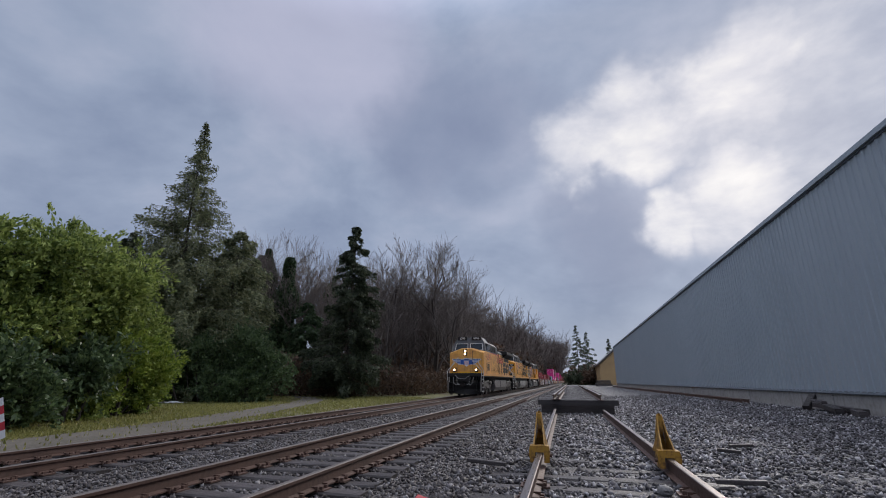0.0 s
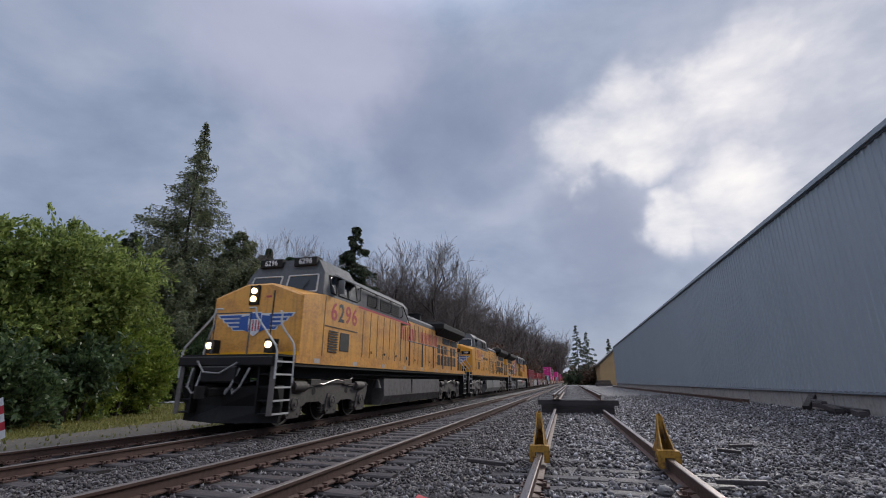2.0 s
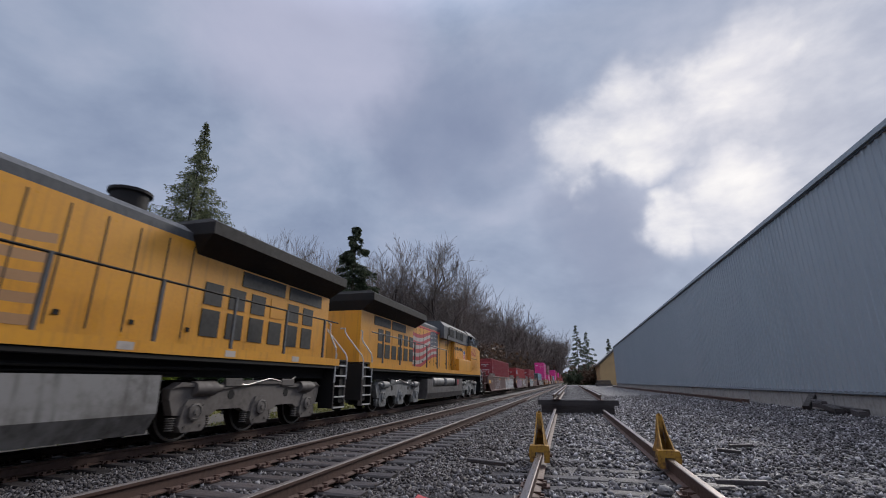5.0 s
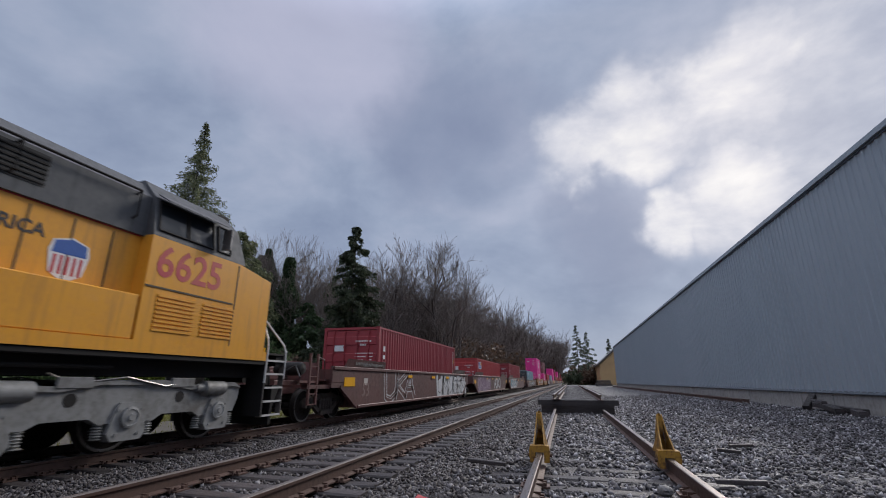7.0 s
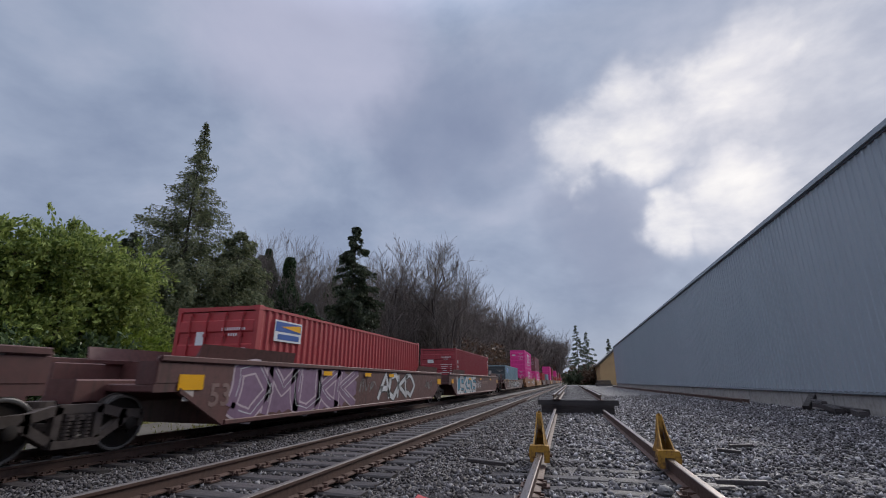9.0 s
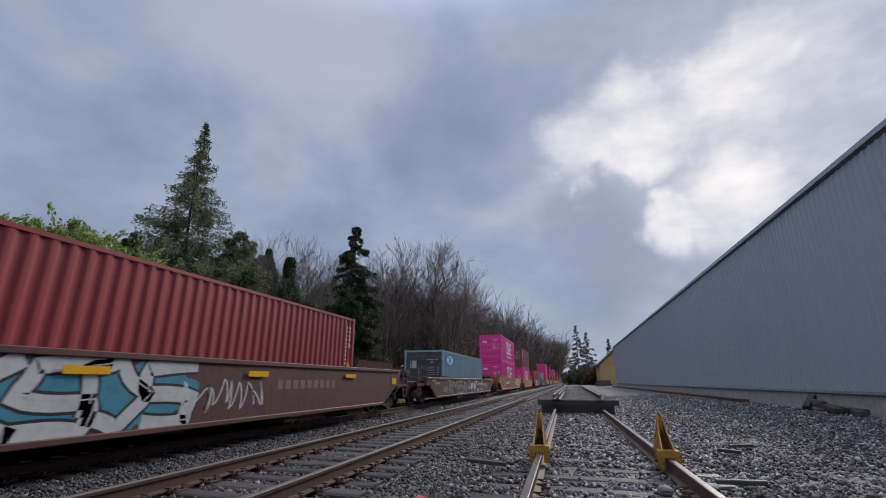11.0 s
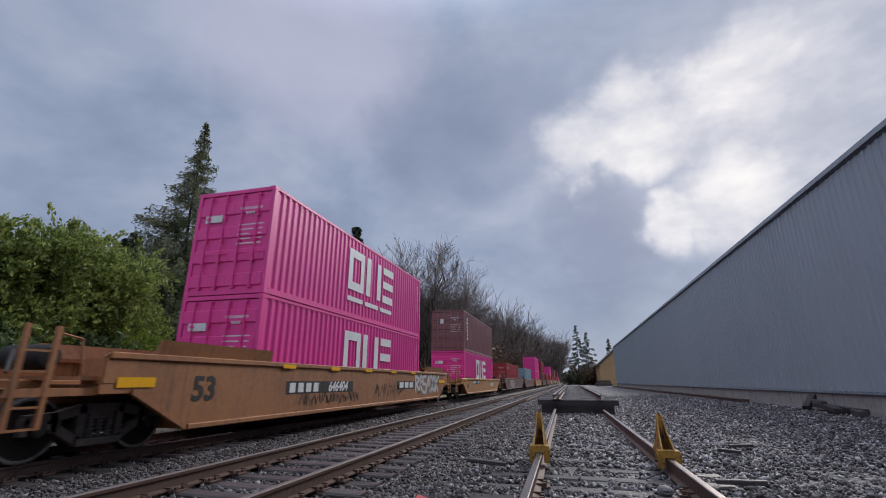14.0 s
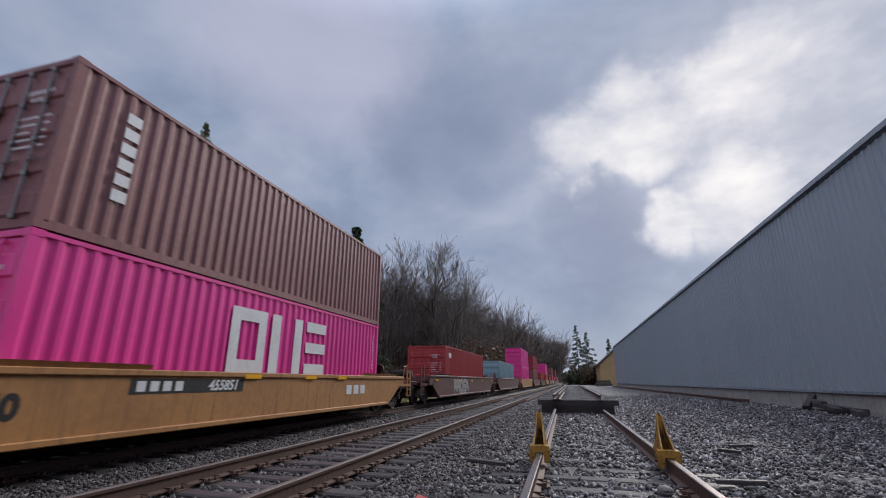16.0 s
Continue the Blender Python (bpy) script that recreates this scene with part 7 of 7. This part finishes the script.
def far_treeline():
    """A low belt of trees that closes the view behind the tracks."""
    rng = np.random.default_rng(77)
    n = 9000
    x = rng.uniform(-160, 160, n)
    top = 15 + 5 * np.sin(x * 0.07) + 3 * np.sin(x * 0.23 + 1) + 2 * np.sin(x * 0.61)
    c = np.stack([x, rng.uniform(585, 640, n), rng.uniform(0, 1, n) * top], 1)
    a = rand_dirs(rng, n) * 2.2
    b = np.cross(a, rand_dirs(rng, n)) * 0.5
    tagged(new("treeline", quads_mesh("treeline", c, a, b, M["bramble"])), "low brown treeline far behind the tracks", "trees", kind="stuff")


far_treeline()


def grass():
    rng = np.random.default_rng(31)
    n = 60000
    y = 4 + 36 * rng.uniform(0, 1, n)
    x = -11.7 - rng.uniform(0, 1, n) * (2.4 + y * 0.42)
    keep = np.abs(x - np.interp(y, [p[1] for p in LANE], [p[0] for p in LANE])) > 1.0
    keep |= rng.uniform(0, 1, n) < 0.05
    x, y = x[keep], y[keep]
    n = len(x)
    c = np.stack([x, y, np.array([ground_height(p, q) for p, q in zip(x, y)]) + 0.02], 1)
    a = rng.normal(0, 0.35, (n, 3)) + np.array([0, 0, 1.0])
    a *= rng.uniform(0.03, 0.075, (n, 1))
    b = np.cross(a, rand_dirs(rng, n)) * 0.3
    tagged(new("grass", quads_mesh("grass", c, a, b, M["grass"])), "short winter grass along the lane", "grass", kind="stuff")


M["grass"] = leafy("grass_blades", (0.14, 0.15, 0.04), (0.30, 0.28, 0.10))
grass()


# ---- lane, stones and small things ----
def build_lane():
    pts = []
    P = [Vector((a, b)) for a, b in LANE]
    for i in range(len(P) - 1):
        for t in range(8):
            p0, p1, p2, p3 = P[max(i - 1, 0)], P[i], P[i + 1], P[min(i + 2, len(P) - 1)]
            u = t / 8
            pts.append(0.5 * ((2 * p1) + (p2 - p0) * u + (2 * p0 - 5 * p1 + 4 * p2 - p3) * u * u + (3 * p1 - p0 - 3 * p2 + p3) * u ** 3))
    v, f = [], []
    m = 7
    for i, p in enumerate(pts):
        d = (pts[min(i + 1, len(pts) - 1)] - pts[max(i - 1, 0)]).normalized()
        nrm = Vector((-d.y, d.x))
        for k in range(m):
            off = (k / (m - 1) - 0.5) * (3.4 + 0.9 * noise.noise((i * 0.35, 0 if k < 3 else 9, 0)))
            q = p + nrm * off
            v.append((q.x, q.y, ground_height(q.x, q.y) + 0.014 - (0.03 if k in (0, m - 1) else 0) - (0.012 if k in (2, 4) else 0)))
    for i in range(len(pts) - 1):
        f += [(i * m + k, i * m + k + 1, (i + 1) * m + k + 1, (i + 1) * m + k) for k in range(m - 1)]
    me = bpy.data.meshes.new("lane")
    me.from_pydata(v, [], f)
    me.materials.append(material("packed_dirt", (0.105, 0.092, 0.075), 0.9, 0, (0.06, 0.052, 0.04), 10, 0.7, 0.75, 0.5, 35))
    tagged(new("lane", me), "packed dirt and gravel lane curving into the trees", "lane", kind="structure")


build_lane()


def stone_material():
    m = bpy.data.materials.new("crushed_stone")
    m.use_nodes = True
    N = Nodes(m.node_tree)
    g = N.n("ShaderNodeNewGeometry").outputs["Random Per Island"]
    co = N.n("ShaderNodeTexCoord").outputs["Object"]
    c = N.ramp(g, [(0.0, (0.016, 0.015, 0.017)), (0.4, (0.060, 0.056, 0.062)), (0.72, (0.175, 0.166, 0.182)), (0.9, (0.34, 0.33, 0.35)), (0.99, (0.60, 0.59, 0.60))])
    c = N.mix(N.remap(N.noise(co, 0.6, 4), 0.4, 0.7, 0, 0.55), c, (0.068, 0.060, 0.058))
    c = N.mix(N.remap(N.noise(co, 80, 3), 0.4, 0.7, 0, 0.35), c, (0.05, 0.048, 0.048))
    sp = N.n("ShaderNodeSeparateXYZ")
    N.l(co, sp.inputs[0])
    dust = N.math("MULTIPLY", N.remap(N.math("ADD", sp.outputs[0], N.math("MULTIPLY", N.noise(co, 1.3, 4), 1.4)), 1.6, -1.2), 0.6)
    c = N.mix(dust, c, (0.045, 0.035, 0.031))
    p = N.n("ShaderNodeBsdfPrincipled")
    N.l(c, p.inputs["Base Color"])
    N.l(N.remap(N.noise(co, 9, 2), 0.3, 0.7, 0.42, 0.8, False), p.inputs["Roughness"])
    p.inputs["Specular IOR Level"].default_value = 0.35
    N.l(p.outputs[0], N.n("ShaderNodeOutputMaterial").inputs[0])
    return m


def scatter_stones():
    rng = np.random.default_rng(7)
    n = 190000
    # more stones close by
    y = 3.0 + 33 * rng.uniform(0, 1, n) ** 2.1
    x = rng.uniform(-7.6, 7.7, n)
    keep = (x < 0.9 * y + 0.6) & (x > -1.9 * y)
    for xt, half in ((X_NEAR, 1.32), (X_FAR, 1.32), (X_SIDING + 0.1, 1.32)):
        ty = np.array(sorted(b for a, b in TIE_AT if abs(a - xt) < 0.5 and (xt < -1 or b < 6.6)))
        i = np.clip(np.searchsorted(ty, y), 1, len(ty) - 1)
        near = np.minimum(np.abs(y - ty[i]), np.abs(y - ty[i - 1]))
        on = (np.abs(x - xt) < half) & (near < 0.13)
        keep &= ~(on & (rng.uniform(0, 1, n) > (0.03 if xt < -1 else 0.10)))
        for sx in (-0.755, 0.755):
            keep &= np.abs(x - xt - sx) > 0.06
    x, y = x[keep], y[keep]
    n = len(x)
    s = rng.uniform(0.010, 0.031, n) * (1 + 0.35 * (rng.uniform(0, 1, n) > 0.93)) * (1 + y * 0.026)
    fine = (x > 2.2)
    s = np.where(fine, s * 0.85, s)
    gx = np.linspace(-9, 9, 200)
    gz = np.array([ground_height(q, 0) for q in gx])
    z = np.interp(x, gx, gz) + s * rng.uniform(0.0, 0.8, n)
    base = np.array([(1, 0, 0), (-1, 0, 0), (0, 1, 0), (0, -1, 0), (0, 0, 1), (0, 0, -1), (0.62, 0.62, 0.5), (-0.6, 0.6, -0.5)], float)[:6]
    faces = np.array([(0, 2, 4), (2, 1, 4), (1, 3, 4), (3, 0, 4), (2, 0, 5), (1, 2, 5), (3, 1, 5), (0, 3, 5)])
    k = len(base)
    v = base[None] * (1 + rng.uniform(-0.45, 0.35, (n, k, 1))) + rng.normal(0, 0.22, (n, k, 3))
    v *= s[:, None, None] * rng.uniform(0.7, 1.35, (n, 1, 3)) * np.array([1, 1, 0.8])
    an = rng.uniform(0, 2 * math.pi, n)
    c, q = np.cos(an)[:, None], np.sin(an)[:, None]
    tx, tz = rng.normal(0, 0.5, n)[:, None], None
    vx, vy, vz = v[..., 0], v[..., 1], v[..., 2]
    vy, vz = vy * np.cos(tx) - vz * np.sin(tx), vy * np.sin(tx) + vz * np.cos(tx)
    X = vx * c - vy * q + x[:, None]
    Yy = vx * q + vy * c + y[:, None]
    Z = vz + z[:, None]
    co = np.stack([X, Yy, Z], -1)
    f = (faces[None] + (np.arange(n) * k)[:, None, None]).reshape(-1, 3)
    me = bpy.data.meshes.new("ballast_stones")
    me.vertices.add(n * k)
    me.vertices.foreach_set("co", co.ravel())
    me.loops.add(f.size)
    me.loops.foreach_set("vertex_index", f.ravel().astype(np.int32))
    me.polygons.add(len(f))
    me.polygons.foreach_set("loop_start", np.arange(0, f.size, 3, dtype=np.int32))
    me.update()
    me.materials.append(stone_material())
    tagged(new("ballast_stones", me), "wet grey crushed stone ballast", "ballast", kind="stuff")


scatter_stones()


def wheel_stop(x, y, lean):
    """A yellow steel wedge clamped over the rail head."""
    t = thing("wheel_stop", pose(x, y, Z_SIDING, 0, 0, lean), "chipped yellow steel wheel stop clamped over the rail", "wheel stop", "wheel stops on the siding")
    st = M["stop_yellow"]
    s = Shape()
    s.prism([(-0.12, -0.11), (-0.055, -0.11), (-0.055, 0.008), (0.055, 0.008), (0.055, -0.11), (0.12, -0.11), (0.13, 0.02), (0.115, 0.085), (-0.115, 0.085), (-0.13, 0.02)], "y", 0.0, 0.16)
    part("clamp", s, st, t)
    for sx in (-1, 1):
        f = Shape()
        pr = [(0.02, 0.08), (0.60, 0.004), (0.62, 0.03), (0.46, 0.14), (0.41, 0.28), (0.38, 0.47), (0.34, 0.47), (0.25, 0.28)]
        n = len(pr)
        vs = []
        for off in (0.0, 0.016):
            for yy, zz in pr:
                w = (0.070 - 0.115 * zz) + off
                vs.append((sx * max(w, 0.012), yy, zz))
        f.add(vs, [tuple(range(n)), tuple(range(2 * n - 1, n - 1, -1))] + [(i, (i + 1) % n, n + (i + 1) % n, n + i) for i in range(n)])
        part("side_plate", f, st, t)
    w = Shape()
    w.add([(-0.08, 0.60, 0.01), (0.08, 0.60, 0.01), (0.05, 0.46, 0.14), (-0.05, 0.46, 0.14), (0.03, 0.41, 0.28), (-0.03, 0.41, 0.28), (0.012, 0.37, 0.48), (-0.012, 0.37, 0.48)], [(0, 1, 2, 3), (3, 2, 4, 5), (5, 4, 6, 7)])
    w.box(-0.024, 0.024, 0.32, 0.355, 0.26, 0.45)
    part("stop_face", w, st, t)
    for sx in (-1, 1):
        part("bolt", Shape().cyl((sx * 0.13, 0.08, -0.03), "x", 0.022, 0.05, 6), M["rail"], t)


wheel_stop(-0.456, 6.2, 0.7)
wheel_stop(1.05, 6.2, 0.7)


def timber(x0, y0, z0, x1, y1, z1, w, name="old_tie", label="broken weathered timber lying by the wall", mat="tie"):
    d = Vector((x1 - x0, y1 - y0, z1 - z0))
    t = new(name, Shape().box(-w / 2, w / 2, 0, d.length, -w * 0.4, w * 0.4, 0.015).mesh(name, M[mat]))
    t.matrix_basis = Matrix.Translation((x0, y0, z0)) @ d.to_track_quat("Y", "Z").to_matrix().to_4x4()
    return tagged(t, label, "timber", "timbers by the wall")


timber(7.15, 15.6, 0.21, 7.75, 18.6, 0.41, 0.2)
timber(7.55, 15.2, 0.23, 7.45, 17.6, 0.31, 0.18)
timber(7.35, 16.8, 0.39, 7.75, 18.4, 0.41, 0.14)
timber(7.2, 14.6, 0.19, 7.7, 16.2, 0.21, 0.2)
timber(7.3, 17.9, 0.19, 7.8, 18.5, 0.54, 0.2)
for i in range(14):
    yy = 24 + i * 3.3
    timber(7.25 + 0.2 * math.sin(i * 2.1), yy, 0.17, 7.5 + 0.15 * math.sin(i * 3.3), yy + 2.5, 0.18 + 0.04 * (i % 2), 0.18)
for dx in (0.0, 0.28):
    r = new("loose_rail", rail_shape(0, 62, -0.25).mesh("loose_rail", [M["rail"], M["rail"]]))
    r.matrix_basis = pose(7.05 + dx, 23.0, 0.28)
    tagged(r, "rusty spare rail lying along the warehouse wall", "rail", "spare rails by the wall")
for i, (x, y, ln, an) in enumerate(((-0.85, 5.95, 0.5, 82), (2.35, 8.6, 0.35, -80), (1.35, 5.6, 0.45, -95), (2.3, 7.9, 0.3, 70))):
    t = new("wood_scrap", Shape().box(-0.035, 0.035, 0, ln, -0.02, 0.025, 0.008).mesh("wood_scrap", M["tie"]))
    t.matrix_basis = pose(x, y, 0.02, 2, 0, an)
    tagged(t, "wet dark scrap of split timber on the ballast", "wood scrap", "scraps on the ballast")
s = Shape()
rb = random.Random(3)
rings = []
for i in range(7):
    z = -0.05 + 0.10 * i / 6
    rr = math.sqrt(max(0.02, 1 - (z / 0.053) ** 2)) * 0.075
    rings.append([(rr * math.cos(a) * rb.uniform(0.85, 1.1), rr * math.sin(a) * rb.uniform(0.85, 1.1), z) for a in [k * math.pi / 5 for k in range(10)]])
ob = new("boulder", loft(rings).mesh("boulder", M["ballast"], True))
ob.matrix_basis = pose(0.80, 5.2, -0.02)
tagged(ob, "rounded grey stone beside the siding rail", "stone")
ob = new("red_scrap", Shape().prism([(-0.06, -0.03), (0.05, -0.04), (0.07, 0.02), (-0.03, 0.05)], "z", 0, 0.03).mesh("red_scrap", M["red"]))
ob.matrix_basis = pose(-1.42, 4.35, -0.06, 15, 10, 20)
tagged(ob, "small bright red scrap on the ballast", "scrap")

# striped board at the lane
bd = thing("striped_board", pose(-12.52, 7.72, -0.45, 0, -14, 58), "red and white striped warning board on a low post", "warning board")
part("post", Shape().box(-0.05, 0.05, 0.0, 0.08, 0, 0.75, 0.01), M["white"], bd)
for k in range(5):
    z = 0.10 + 0.18 * k
    part("stripe", Shape().prism([(-0.14, z), (0.14, z + 0.06), (0.14, z + 0.24), (-0.14, z + 0.18)], "y", -0.03, -0.002), M["white"] if k % 2 == 0 else M["red_line"], bd)
# small sign on the fir
sg = new("sign", Shape().box(-0.16, 0.16, -0.015, 0.015, -0.22, 0.22, 0.01).mesh("sign", M["white"]))
sg.matrix_basis = pose(-18.75, 36.35, 1.05, 0, 0, 20)
tagged(sg, "small white paper sign fixed to the fir's trunk", "sign")
# tarpaulin heap by the hedge
v, f = grid_mesh([i * 0.2 for i in range(9)], [i * 0.15 for i in range(7)], lambda x, y: 0.05 + 0.25 * abs(noise.noise((x * 2, y * 2, 3))) * min(1, 2 * min(x, 1.6 - x) + 0.1))
me = bpy.data.meshes.new("tarpaulin")
me.from_pydata(v, [], f)
me.materials.append(M["white"])
ob = new("tarpaulin", me)
ob.matrix_basis = pose(-25.2, 23.6, -0.45, 0, 0, 30)
tagged(ob, "crumpled pale tarpaulin on the grass", "tarpaulin")


# ---- distant buildings ----
def shed(name, x0, x1, y0, y1, eave, ridge, mat, label, windows=0):
    b = thing(name, pose(x0, y0, 0), label, "building")
    w, d = x1 - x0, y1 - y0
    part("wall", Shape().prism([(0, -0.5), (w, -0.5), (w, eave), (w / 2, ridge), (0, eave)], "y", 0, d), M[mat], b)
    r = Shape().prism([(-0.4, eave - 0.15), (w / 2, ridge + 0.1), (w + 0.4, eave - 0.15), (w + 0.4, eave + 0.1), (w / 2, ridge + 0.38), (-0.4, eave + 0.1)], "y", -0.4, d + 0.4)
    part("roof", r, M["roof_dark"], b)
    for k in range(windows):
        wx = w * (k + 0.6) / (windows + 0.2)
        wd = part("window", Shape().box(wx - 0.55, wx + 0.55, -0.06, 0.05, 1.3, 2.6), M["white"], b)
        part("pane", Shape().box(wx - 0.45, wx + 0.45, -0.075, -0.055, 1.4, 2.5), M["glass"], wd)
    return b


shed("tan_shed", 7.0, 17.5, 120, 146, 5.0, 9.6, "tan_wall", "tan-sided shed with a dark gable roof beyond the warehouse")
shed("house", 9.3, 17.0, 178, 188, 4.2, 7.2, "tan_wall", "small pale house with a dark roof by the far firs", 3)
for i, (x, y, z) in enumerate(((5.9, 97, 0.02), (6.5, 97.4, 0.02), (6.2, 97.2, 0.62))):
    t = thing("tie_stack", pose(x, y, z), "stack of dark timber ties near the shed", "timber stack", "tie stacks")
    for k in range(3):
        for j in range(3):
            part("tie", TIES[(k + j) % 6], None, t, at=pose(0, j * 0.3, 0.2 + k * 0.2))
leafy_mass("shrub", blob_row(9, -2.0, 5.0, 0, 4, 16, lambda u: 3.0, 0.8, 1.5), 7000, 0.3, M["needle_dark"], "dark distant shrub under the firs", "shrub", 9, (2.0, 146, 0))
leafy_mass("shrub", blob_row(10, -1.0, 3.0, 0, 4, 12, lambda u: 3.6, 0.8, 1.5), 6000, 0.3, M["bramble"], "brown distant brush beside the shed", "shrub", 10, (6.0, 138, 0))


# ---- motion ----
def motions():
    for ob, y, turn in TRAIN:
        z = ob.location.z
        walk(ob, [(t / 5, pose(X_FAR, y + train_y(t / 5), z, 0, 0, turn)) for t in range(81)])
    for ob, place, r, sense in SPINNING:
        rows = []
        for k in range(int(16 * FPS) + 1):
            t = k / FPS
            rows.append((t, pose(*place, math.degrees(-sense * train_y(t) / r) % 360)))
        walk(ob, rows)


motions()
